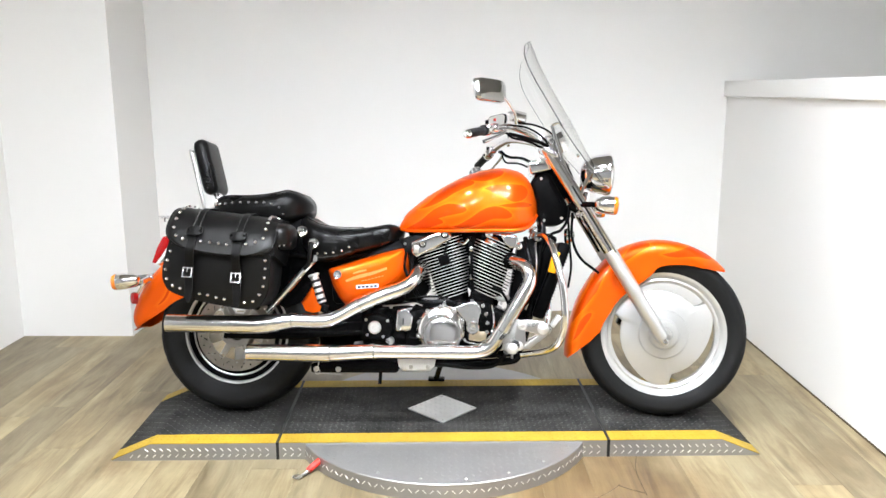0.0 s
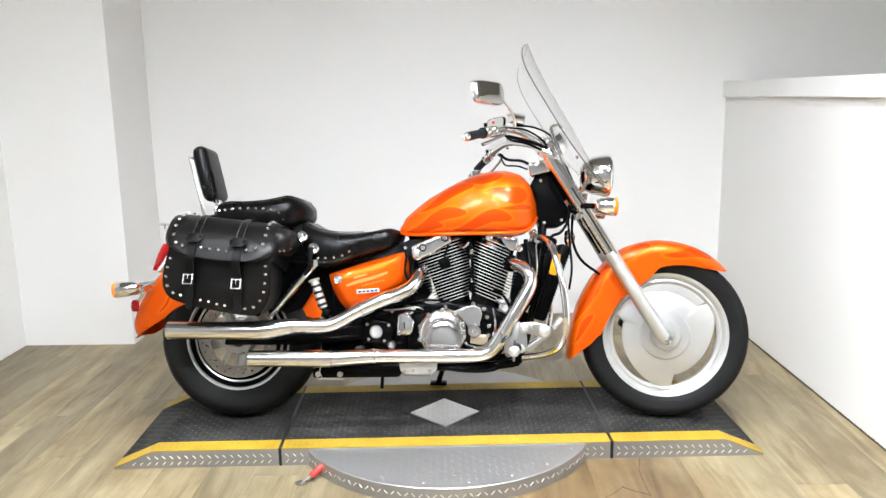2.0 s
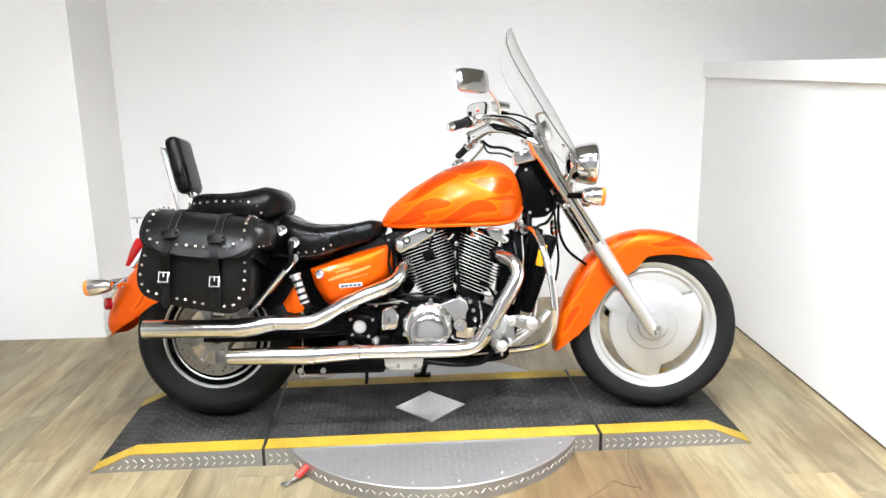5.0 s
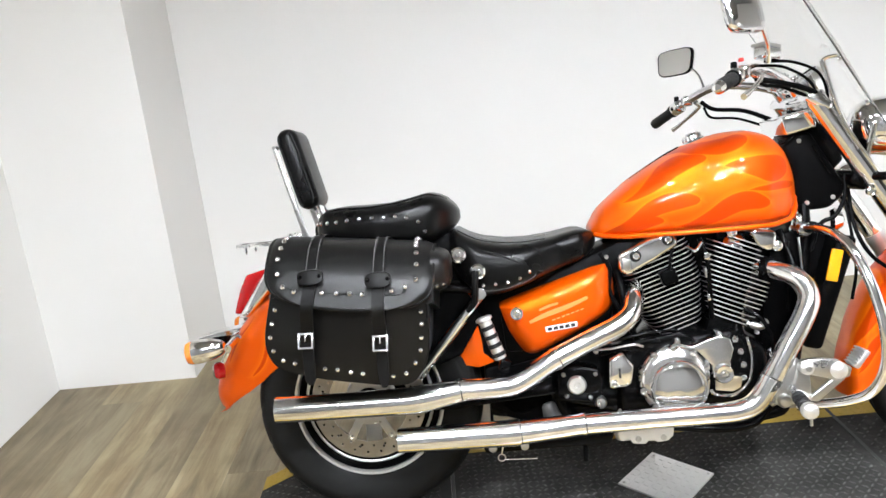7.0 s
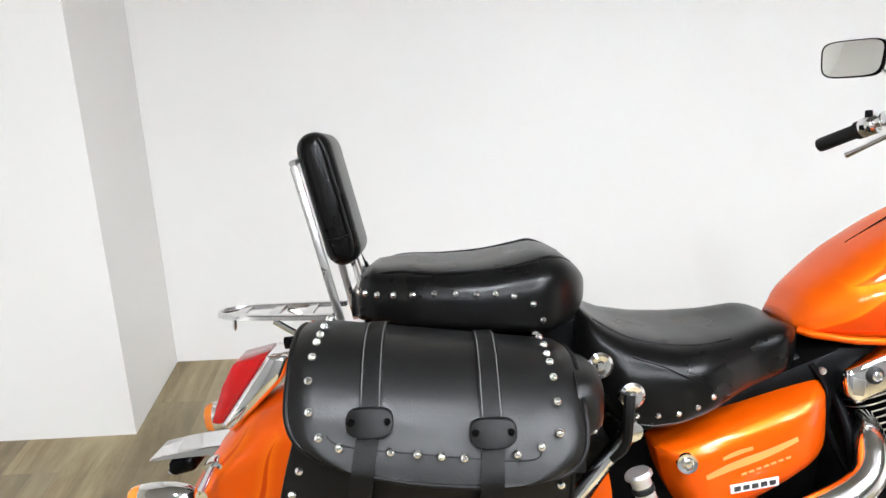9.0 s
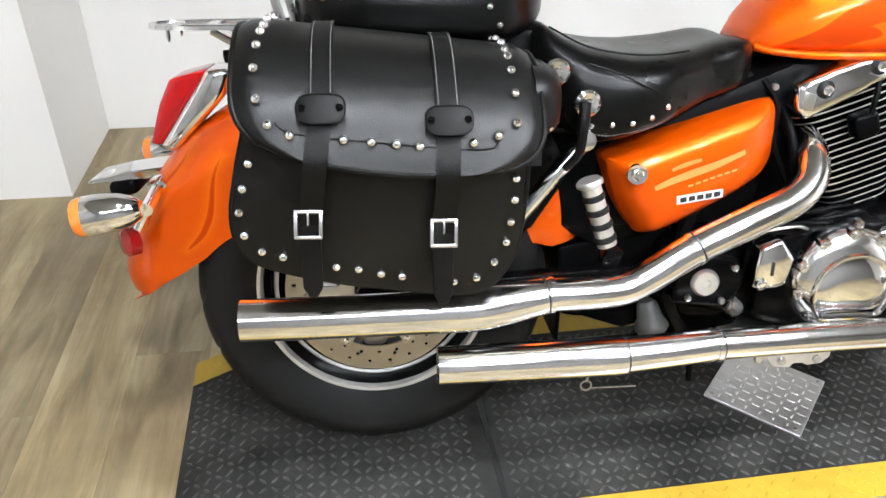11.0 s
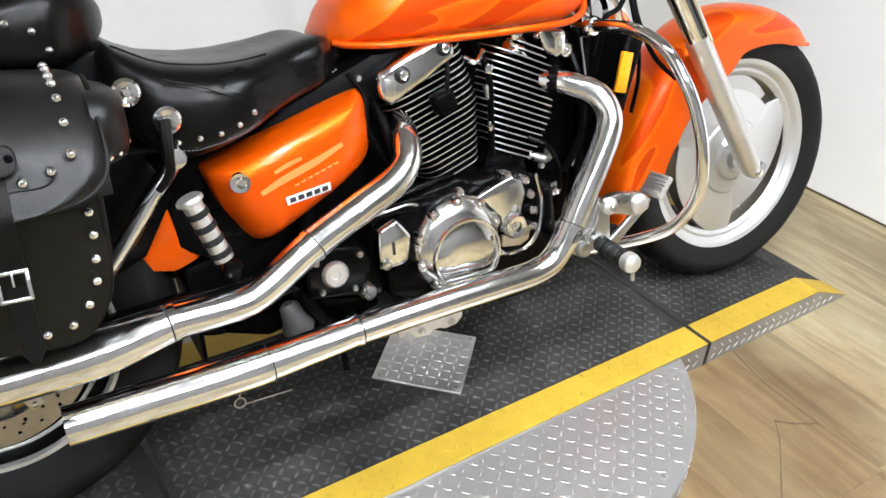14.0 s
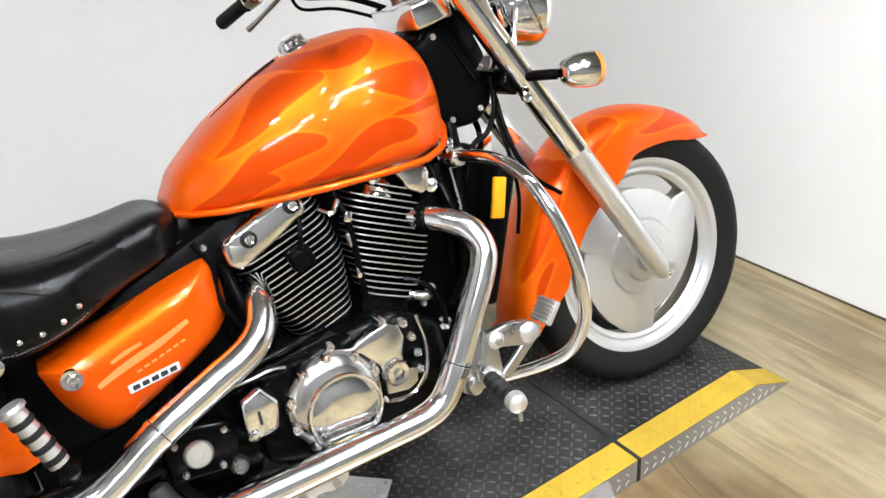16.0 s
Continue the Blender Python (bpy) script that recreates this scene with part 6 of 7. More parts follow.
    for pts, r, mt in (([(-0.17, -0.11, 0.70), (-0.15, -0.13, 0.66), (-0.155, -0.14, 0.60), (-0.13, -0.15, 0.54), (-0.10, -0.16, 0.48)], 0.006, "plastic"),
                       ([(-0.26, -0.13, 0.455), (-0.20, -0.165, 0.462), (-0.12, -0.175, 0.475), (-0.05, -0.165, 0.482), (0.02, -0.13, 0.475)], 0.0045, "black"),
                       ([(-0.24, -0.14, 0.44), (-0.17, -0.172, 0.447), (-0.11, -0.178, 0.455), (-0.08, -0.165, 0.445)], 0.003, "steel"),
                       ([(0.20, -0.13, 0.52), (0.235, -0.15, 0.50), (0.262, -0.15, 0.45), (0.27, -0.14, 0.40)], 0.006, "black"),
                       ([(0.37, -0.085, 0.70), (0.372, -0.10, 0.60), (0.355, -0.105, 0.50), (0.33, -0.105, 0.43)], 0.0045, "chrome"),
                       ([(0.34, -0.09, 0.69), (0.335, -0.10, 0.60), (0.325, -0.105, 0.50)], 0.006, "black"),
                       ([(0.06, -0.128, 0.70), (0.08, -0.14, 0.69), (0.10, -0.135, 0.71)], 0.005, "chrome")):
        part("fitting_pipe", tube(pts, r, 8, 5), mt, g)
    part("case_web", prism([(-0.13, 0.42), (-0.10, 0.46), (0.02, 0.475), (0.06, 0.455), (0.03, 0.43), (-0.06, 0.44)], -0.165, -0.14, 0.005, 2), "black", g)
    part("oil_filler", turned([(0.0, 0.018), (0.012, 0.018), (0.016, 0.012), (0.016, -0.01), (0.0, -0.01)], 14, at(-0.205, -0.175, 0.305) @ axis_to((0, -1, 0))), "steel", g, "grey oil filler plug")


def frame_parts():
    g = group("frame", "black steel frame, radiator and swingarm")
    for s in (-1, 1):
        part("down_tube", tube([(0.40, s * 0.03, 0.90), (0.395, s * 0.07, 0.70), (0.345, s * 0.10, 0.40), (0.305, s * 0.11, 0.27), (0.24, s * 0.12, 0.222), (-0.20, s * 0.12, 0.215), (-0.29, s * 0.125, 0.26), (-0.31, s * 0.13, 0.36), (-0.27, s * 0.12, 0.50), (-0.20, s * 0.07, 0.72)], 0.0155, 12, 6), "black", g, "black frame tube")
        part("seat_rail", tube([(-0.18, s * 0.08, 0.70), (-0.40, s * 0.10, 0.63), (-0.60, s * 0.13, 0.64), (-0.95, s * 0.13, 0.68)], 0.014, 10, 5), "black", g)
        part("swingarm_leg", prism([(-0.25, 0.33), (-0.25, 0.385), (-0.60, 0.365), (-0.88, 0.35), (-0.89, 0.30), (-0.60, 0.30)], s * 0.125 - 0.018, s * 0.125 + 0.018, 0.008, 2), "black", g, "black swingarm leg")
    part("airbox", prism([(-0.45, 0.44), (-0.46, 0.56), (-0.30, 0.66), (-0.12, 0.73), (0.02, 0.735), (0.0, 0.70), (-0.13, 0.62), (-0.16, 0.44)], -0.115, 0.115, 0.02, 2), "plastic", g, "black airbox")
    part("battery_box", prism([(-0.52, 0.44), (-0.535, 0.60), (-0.50, 0.66), (-0.36, 0.66), (-0.34, 0.42), (-0.44, 0.40)], -0.105, 0.105, 0.012, 2), "plastic", g, "black battery box")
    part("linkage_block", prism([(-0.505, 0.27), (-0.515, 0.40), (-0.30, 0.44), (-0.27, 0.25), (-0.38, 0.225)], -0.095, 0.095, 0.012, 2), "plastic", g, "black suspension linkage")
    part("inner_cover", prism([(-0.19, 0.46), (-0.20, 0.66), (-0.10, 0.71), (-0.075, 0.66), (-0.06, 0.50), (-0.10, 0.45)], -0.085, 0.085, 0.01, 2), "plastic", g, "black inner cover")
    part("seat_pan", prism([(-0.93, 0.70), (-0.94, 0.80), (-0.55, 0.79), (-0.53, 0.64), (-0.30, 0.64), (-0.20, 0.735), (-0.19, 0.70), (-0.30, 0.61), (-0.60, 0.62)], -0.105, 0.105, 0.01, 2), "plastic", g)
    part("backbone", tube([(0.40, 0, 0.93), (0.20, 0, 0.84), (-0.15, 0, 0.735)], 0.03, 14, 4), "black", g)
    neck = [(0.345, 0.945), (0.395, 0.985), (0.425, 0.985), (0.515, 0.830), (0.505, 0.800), (0.468, 0.770), (0.392, 0.768), (0.374, 0.81), (0.375, 0.88)]
    part("neck_cover", prism(neck, -0.070, 0.070, 0.015, 3), "plastic", g, "black headstock cover", 45)
    part("headstock", prism([(0.355, 0.955), (0.395, 1.02), (0.47, 1.02), (0.515, 0.90), (0.45, 0.84), (0.38, 0.88)], -0.062, 0.062, 0.01, 2), "black", g, "black headstock")
    part("neck_clip", tube([(0.425, -0.073, 0.945), (0.47, -0.074, 0.86)], 0.0025, 6, 0), "black", g)
    for x, z in ((0.392, 0.960), (0.475, 0.800), (0.405, 0.790)):
        bolt(g, x, -0.070, z, 0.006, 0.004, (0, -1, 0), "steel")
    part("loom", tube([(0.505, -0.075, 0.86), (0.500, -0.085, 0.80), (0.470, -0.09, 0.75), (0.43, -0.09, 0.73), (0.40, -0.09, 0.66)], 0.006, 8, 5), "plastic", g)
    rad = [(0.462, 0.705), (0.510, 0.690), (0.402, 0.392), (0.352, 0.405)]
    part("radiator", prism(rad, -0.135, 0.135, 0.012, 2), "plastic", g, "black radiator", 45)
    bm = bmesh.new()
    for k in range(22):
        t = 0.06 + 0.88 * k / 21
        p = Vector((0.512, 0, 0.690)).lerp(Vector((0.404, 0, 0.392)), t)
        merge(bm, box((0.006, 0.23, 0.003), at(p.x, 0, p.z) @ pose(0, 0, 0, 0, 20)))
    part("radiator_core", bm, "black", g)
    part("radiator_reflector", box((0.030, 0.010, 0.086), at(0.440, -0.142, 0.622) @ pose(0, 0, 0, 0, 14), 0.003), "yellow_lens", g, "yellow amber side reflector")
    part("horn", turned([(0.0, 0.0), (0.03, 0.0), (0.036, 0.012), (0.02, 0.035), (0.0, 0.04)], 20, at(0.50, 0.02, 0.73) @ axis_to((1, -0.3, 0))), "chrome", g)
    part("motor_plate", prism([(0.24, 0.30), (0.30, 0.70), (0.42, 0.74), (0.46, 0.72), (0.37, 0.42), (0.32, 0.29)], -0.075, 0.075, 0.01, 2), "plastic", g, "black cover behind the radiator")
    part("bag_support", prism([(-0.505, 0.552), (-0.570, 0.452), (-0.640, 0.424), (-0.70, 0.46), (-0.66, 0.66), (-0.56, 0.66)], -0.128, -0.120, 0.002, 1), "black", g, "black bag support plate")
    # underside
    part("cross_plate", box((0.12, 0.22, 0.038), at(-0.105, -0.035, 0.198), 0.012, 3), "aluminium", g, "grey cast underside plate")
    part("pipe_bracket", prism([(-0.172, 0.240), (-0.166, 0.208), (-0.156, 0.204), (-0.150, 0.214), (-0.142, 0.213), (-0.132, 0.197), (-0.100, 0.194), (-0.092, 0.202), (-0.076, 0.202), (-0.066, 0.197), (-0.040, 0.200), (-0.026, 0.212), (-0.022, 0.240)], -0.216, -0.208, 0.0015, 1), "aluminium", g, "pale cast bracket under the pipe", 40)
    for bx in (-0.118, -0.052):
        bolt(g, bx, -0.216, 0.210, 0.008, 0.006, (0, -1, 0), "steel")
    part("bracket_arm", box((0.11, 0.10, 0.014), at(-0.095, -0.165, 0.226), 0.004), "steel", g)
    part("stand_rubber", turned([(0.0, 0.040), (0.013, 0.040), (0.019, 0.034), (0.024, 0.004), (0.030, -0.004), (0.032, -0.016), (0.028, -0.022), (0.0, -0.022)], 28, at(-0.334, -0.120, 0.256) @ axis_to((-0.25, 0.1, 1))), "boot", g, "grey cone-shaped stand boot", 45)
    part("hanger_strap", tube([(-0.470, -0.248, 0.236), (-0.478, -0.238, 0.215), (-0.482, -0.230, 0.197)], 0.0016, 8, 4), "steel", g)
    a = [(-0.482 + 0.0095 * math.cos(2 * math.pi * k / 16), -0.230, 0.187 + 0.0095 * math.sin(2 * math.pi * k / 16)) for k in range(17)]
    part("hanger_eye", tube(a, 0.0017, 8, 0), "disc", g, "small steel ring eye")
    part("hanger_rod", tube([(-0.474, -0.229, 0.181), (-0.388, -0.222, 0.176)], 0.0012, 8, 0), "disc", g)
    part("swingarm_bridge", prism([(-0.505, 0.262), (-0.500, 0.320), (-0.28, 0.335), (-0.27, 0.285), (-0.40, 0.252), (-0.44, 0.258), (-0.47, 0.254)], -0.095, 0.095, 0.01, 2), "black", g, "black swingarm bridge")
    # Added black sheet in place of the shadow ahead of the tyre.
    part("mud_flap", prism([(-0.508, 0.200), (-0.500, 0.200), (-0.498, 0.300), (-0.506, 0.300)], -0.085, 0.085, 0.002, 1), "plastic", g, "added black sheet standing for the shade before the rear tyre")
    part("sump", prism([(-0.325, 0.225), (-0.330, 0.300), (-0.14, 0.300), (-0.15, 0.222), (-0.20, 0.212), (-0.29, 0.212)], -0.095, 0.095, 0.012, 2), "black", g, "black sump")
    part("skid_rail", tube([(-0.02, -0.16, 0.218), (0.10, -0.165, 0.205), (0.20, -0.16, 0.212), (0.25, -0.15, 0.255)], 0.010, 10, 5), "black", g)
    part("link_arm", prism([(-0.53, 0.168), (-0.53, 0.205), (-0.45, 0.214), (-0.22, 0.225), (-0.165, 0.205), (-0.18, 0.172)], -0.14, -0.09, 0.01, 2), "black", g)
    for x in (-0.506, -0.417):
        bolt(g, x, -0.142, 0.184, 0.011, 0.005, (0, -1, 0), "steel")
    part("stub", tube([(-0.248, -0.12, 0.18), (-0.250, -0.135, 0.128)], 0.007, 8, 0), "black", g)
    st = group("side_stand", "black side stand reaching the deck")
    part("leg", tube([(0.02, 0.12, 0.225), (-0.02, 0.20, 0.165), (-0.05, 0.325, 0.083)], 0.012, 12, 5), "black", st)
    part("foot", box((0.075, 0.04, 0.012), at(-0.05, 0.334, 0.0765) @ pose(0, 0, 0, 12.0), 0.004), "black", st)


def foot_controls():
    g = group("crash_bar", "chrome engine guard bars")
    for s in (-1, 1):
        pts = [(0.370, 0.075, 0.718), (0.382, 0.140, 0.724), (0.398, 0.215, 0.720), (0.416, 0.280, 0.690), (0.432, 0.325, 0.630), (0.446, 0.346, 0.570), (0.458, 0.358, 0.490), (0.462, 0.350, 0.400), (0.446, 0.310, 0.325), (0.405, 0.250, 0.284), (0.315, 0.17, 0.256)]
        part("bar", tube([(x, s * y, z) for x, y, z in pts], 0.0130, 16, 7), "chrome", g, "bent chrome tube")
        part("clamp", turned([(0.0, 0.026), (0.018, 0.026), (0.022, 0.02), (0.022, -0.02), (0.018, -0.026), (0.0, -0.026)], 18, at(0.374, s * 0.096, 0.720) @ axis_to((0.15, s, 0.08))), "chrome", g)
        part("clamp_ear", box((0.020, 0.034, 0.052), at(0.366, s * 0.094, 0.738), 0.006, 3), "chrome", g)
        bolt(g, 0.362, s * 0.112, 0.752, 0.009, 0.006, (0, s, 0.4))
    for s in (-1, 1):
        p = group("footpeg", "rubber-ringed rider footpeg with a pale end cap")
        a, b = Vector((0.288, s * 0.240, 0.306)), Vector((0.268, s * 0.378, 0.303))
        m = Matrix.Translation(a) @ axis_to(b - a)
        l = (b - a).length
        part("core", turned([(0.0, 0.0), (0.013, 0.0), (0.013, l - 0.012), (0.0, l - 0.012)], 18, m), "chrome", p)
        for k in range(4):
            y = 0.018 + k * 0.026
            part("rubber_ring", turned([(0.012, y), (0.0175, y + 0.002), (0.0175, y + 0.015), (0.012, y + 0.017)], 20, m, None, True), "rubber", p)
        part("end_cap", turned([(0.0, l + 0.006), (0.010, l + 0.005), (0.0185, l), (0.0205, l - 0.008), (0.0205, l - 0.018), (0.0, l - 0.018)], 22, m), "aluminium", p, "pale end cap")
        part("feeler", tube([b + Vector((0, 0, -0.016)), b + Vector((0, 0, -0.034))], 0.004, 8, 0), "steel", p)
        br = [(0.235, 0.285), (0.255, 0.272), (0.300, 0.286), (0.318, 0.310), (0.300, 0.400), (0.285, 0.402), (0.262, 0.345), (0.240, 0.33)]
        part("bracket", prism(br, s * 0.225 - 0.007, s * 0.225 + 0.007, 0.003, 2), "steel", p, "cast bracket")
        part("bracket_arm", tube([(0.255, s * 0.12, 0.262), (0.262, s * 0.18, 0.29), (0.272, s * 0.23, 0.303)], 0.012, 10, 4), "aluminium", p)
        part("bolt_head", turned([(0.0, 0.012), (0.014, 0.011), (0.018, 0.004), (0.018, -0.006), (0.0, -0.006)], 16, at(0.258, s * 0.236, 0.292) @ axis_to((0, s, 0))), "steel", p)
    b = group("brake_pedal", "cast aluminium brake pedal with a ribbed pad")
    for n_, pts, y0, y1 in (("link", [(0.296, 0.398), (0.340, 0.402), (0.392, 0.394), (0.424, 0.372), (0.418, 0.350), (0.388, 0.340), (0.350, 0.352), (0.312, 0.362), (0.294, 0.372)], -0.256, -0.236),
                            ("arm", [(0.424, 0.366), (0.404, 0.340), (0.338, 0.288), (0.312, 0.292), (0.322, 0.306), (0.388, 0.356)], -0.252, -0.240),
                            ("mount", [(0.298, 0.390), (0.322, 0.384), (0.326, 0.300), (0.318, 0.288), (0.272, 0.282), (0.266, 0.320), (0.284, 0.340)], -0.244, -0.228)):
        part(n_, prism(pts, y0, y1, 0.004, 3), "steel", b, "", 45)
    for x, z, r in ((0.311, 0.380, 0.018), (0.390, 0.368, 0.022), (0.300, 0.300, 0.016)):
        part("boss", turned([(0.0, 0.012), (r * 0.6, 0.011), (r, 0.004), (r, -0.02), (0.0, -0.02)], 20, at(x, -0.256, z) @ axis_to((0, -1, 0))), "aluminium", b)
    bolt(b, 0.311, -0.268, 0.380, 0.008, 0.005, (0, -1, 0), "steel")
    mp = at(0.438, -0.255, 0.398) @ pose(0, 0, 0, 0, -52, 0)
    part("pad", box((0.052, 0.058, 0.014), mp, 0.004), "aluminium", b, "ribbed pedal pad")
    for k in range(6):
        part("rib", box((0.004, 0.056, 0.005), mp @ at(-0.021 + 0.0084 * k, 0, 0.0085), 0.001, 1), "aluminium", b)


def front_end():
    up, dn = Vector((0.405, 0, 1.095)), Vector((0.880, 0, 0.318))
    d = (dn - up).normalized()
    f = group("fork", "chrome telescopic front fork")
    steered(f)
    for s in (-1, 1):
        y = Vector((0, s * 0.127, 0))
        a = up + y
        part("fork_tube", tube([a + d * 0.02, a + d * 0.53], 0.0270, 24, 0), "chrome", f, "chrome upper fork tube")
        part("fork_cap", turned([(0.0, 0.012), (0.014, 0.012), (0.018, 0.004), (0.026, 0.002), (0.026, -0.02), (0.0, -0.02)], 20, Matrix.Translation(a + d * 0.02) @ axis_to(-d)), "chrome", f)
        part("slider", tube([a + d * 0.50, a + d * 0.525, a + d * 0.80, a + d * 0.885, a + d * 0.915, a + d * 0.93], [0.0265, 0.0285, 0.028, 0.0265, 0.020, 0.008], 24, 2), "slider", f, "polished aluminium slider")
        part("slider_rib", prism([(0.0, -0.012), (0.012, -0.02), (0.012, 0.02), (0.0, 0.012)], -0.01, 0.01, 0.002), "slider", f).matrix_basis = Matrix.Translation(a + d * 0.62)
        # cover strip with a groove on the outer side
        part("cover_strip", tube([a + d * 0.10 + Vector((0.012, s * 0.022, 0.008)), a + d * 0.515 + Vector((0.012, s * 0.022, 0.008))], 0.006, 8, 0), "chrome", f)
        part("cover_groove", tube([a + d * 0.20 + Vector((0.004, s * 0.0262, 0.002)), a + d * 0.495 + Vector((0.004, s * 0.0262, 0.002))], 0.0042, 8, 0), "ink", f, "dark groove along the fork cover")
        bolt(f, dn.x, s * 0.150, dn.z, 0.011, 0.006, (0, s, 0))
        bolt(f, 0.541, s * 0.155, 0.815, 0.012, 0.008, (0, s, 0))
    m = at(0.425, 0, 1.060) @ pose(0, 0, 0, 0, 31.5)
    part("top_clamp", box((0.075, 0.31, 0.03), m, 0.012, 3), "chrome", f, "chrome top clamp")
    part("lower_clamp", box((0.055, 0.25, 0.045), at(0.535, 0, 0.845) @ pose(0, 0, 0, 0, 31.5), 0.014, 3), "black", f, "black lower clamp")
    part("clamp_cover", box((0.085, 0.20, 0.052), at(0.388, 0, 1.012) @ pose(0, 0, 0, 0, -12), 0.008, 3), "chrome", f, "chrome headstock cover")
    # headlight
    h = group("headlight", "round chrome headlight with a clear lens")
    steered(h)
    hm = at(0.600, 0, 0.985) @ axis_to((1, 0, -0.03))
    part("bucket", turned([(0.0, -0.045), (0.035, -0.042), (0.062, -0.025), (0.076, 0.005), (0.082, 0.045), (0.086, 0.060), (0.087, 0.074), (0.082, 0.080)], 44, hm), "chrome", h, "chrome bucket", 50)
    part("lens", turned([(0.082, 0.076), (0.070, 0.084), (0.04, 0.091), (0.0, 0.094), (0.0, 0.090), (0.04, 0.087), (0.07, 0.080), (0.082, 0.072)], 44, hm), "glass", h, "clear lens", 50)
    part("reflector", turned([(0.0, 0.0), (0.04, 0.02), (0.07, 0.055), (0.08, 0.072)], 36, hm), "chrome", h)
    part("mount", tube([(0.585, 0, 0.91), (0.575, 0, 0.87), (0.555, 0, 0.84)], 0.016, 12, 4), "chrome", h)
    for s in (-1, 1):
        part("stay", tube([(0.590, s * 0.080, 0.985), (0.565, s * 0.10, 0.93), (0.545, s * 0.12, 0.875)], 0.007, 8, 4), "chrome", h)
        sg = lamp_bullet("turn_signal", (0.596, s * 0.205, 0.852), (0.688, s * 0.210, 0.846), bike, 0.036)
        steered(sg)
        part("stalk", tube([(0.552, s * 0.140, 0.852), (0.565, s * 0.17, 0.853), (0.592, s * 0.20, 0.851)], 0.011, 12, 4), "black", sg, "black stalk")
    # windscreen
    w = group("windscreen", "tall clear curved windscreen on chrome brackets")
    line = [(1.525, 0.268), (1.505, 0.273), (1.426, 0.304), (1.317, 0.360), (1.185, 0.437), (1.076, 0.494), (0.967, 0.556), (0.930, 0.578)]
    line = line[::-1]
    rows, cols = 26, 20
    loops = []
    for j in range(rows + 1):
        z = 0.930 + (1.525 - 0.930) * j / rows
        x = lerp(line, z) - max(0.0, z - 1.525) * 0.30
        hw = lerp([(0.93, 0.10), (1.00, 0.15), (1.08, 0.185), (1.15, 0.205), (1.38, 0.212), (1.44, 0.195), (1.48, 0.160), (1.51, 0.105), (1.525, 0.035)], z)
        loops.append([Vector((x + 0.080 * (1 - ((hw * u) / 0.215) ** 2), hw * u, z + 0.012 * (1 - u * u))) for u in (-1 + 2 * i / cols for i in range(cols + 1))])
    bm = rings(loops, False, False)
    bmesh.ops.recalc_face_normals(bm, faces=bm.faces)
    bmesh.ops.solidify(bm, geom=bm.faces[:], thickness=0.004)
    scr = part("screen", bm, "screen", w, "clear acrylic screen", 40)
    scr.visible_shadow = False
    edge = [loops[j][0] for j in range(0, rows + 1)] + [loops[-1][i] for i in range(2, cols // 2, 2)]
    part("edge_trim", tube([(*p,) for p in edge], 0.0013, 6, 0), "edge", w, "dark polished edge")
    for s in (-1, 1):
        part("bracket", tube([(0.425, s * 0.160, 1.158), (0.436, s * 0.166, 1.166), (lerp(line, 1.165) + 0.010, s * 0.176, 1.168)], 0.005, 8, 4), "chrome", w)
        for z in (1.16, 1.04):
            x = lerp(line, z)
            part("bracket_bolt", turned([(0.0, 0.006), (0.006, 0.005), (0.008, -0.004), (0.0, -0.004)], 12, at(x + 0.012, s * 0.176, z) @ axis_to((1, s * 0.4, 0.5))), "chrome", w)
        part("stay", tube([(0.500, s * 0.14, 0.955), (0.46, s * 0.15, 1.05), (0.425, s * 0.16, 1.16)], 0.007, 10, 4), "chrome", w)


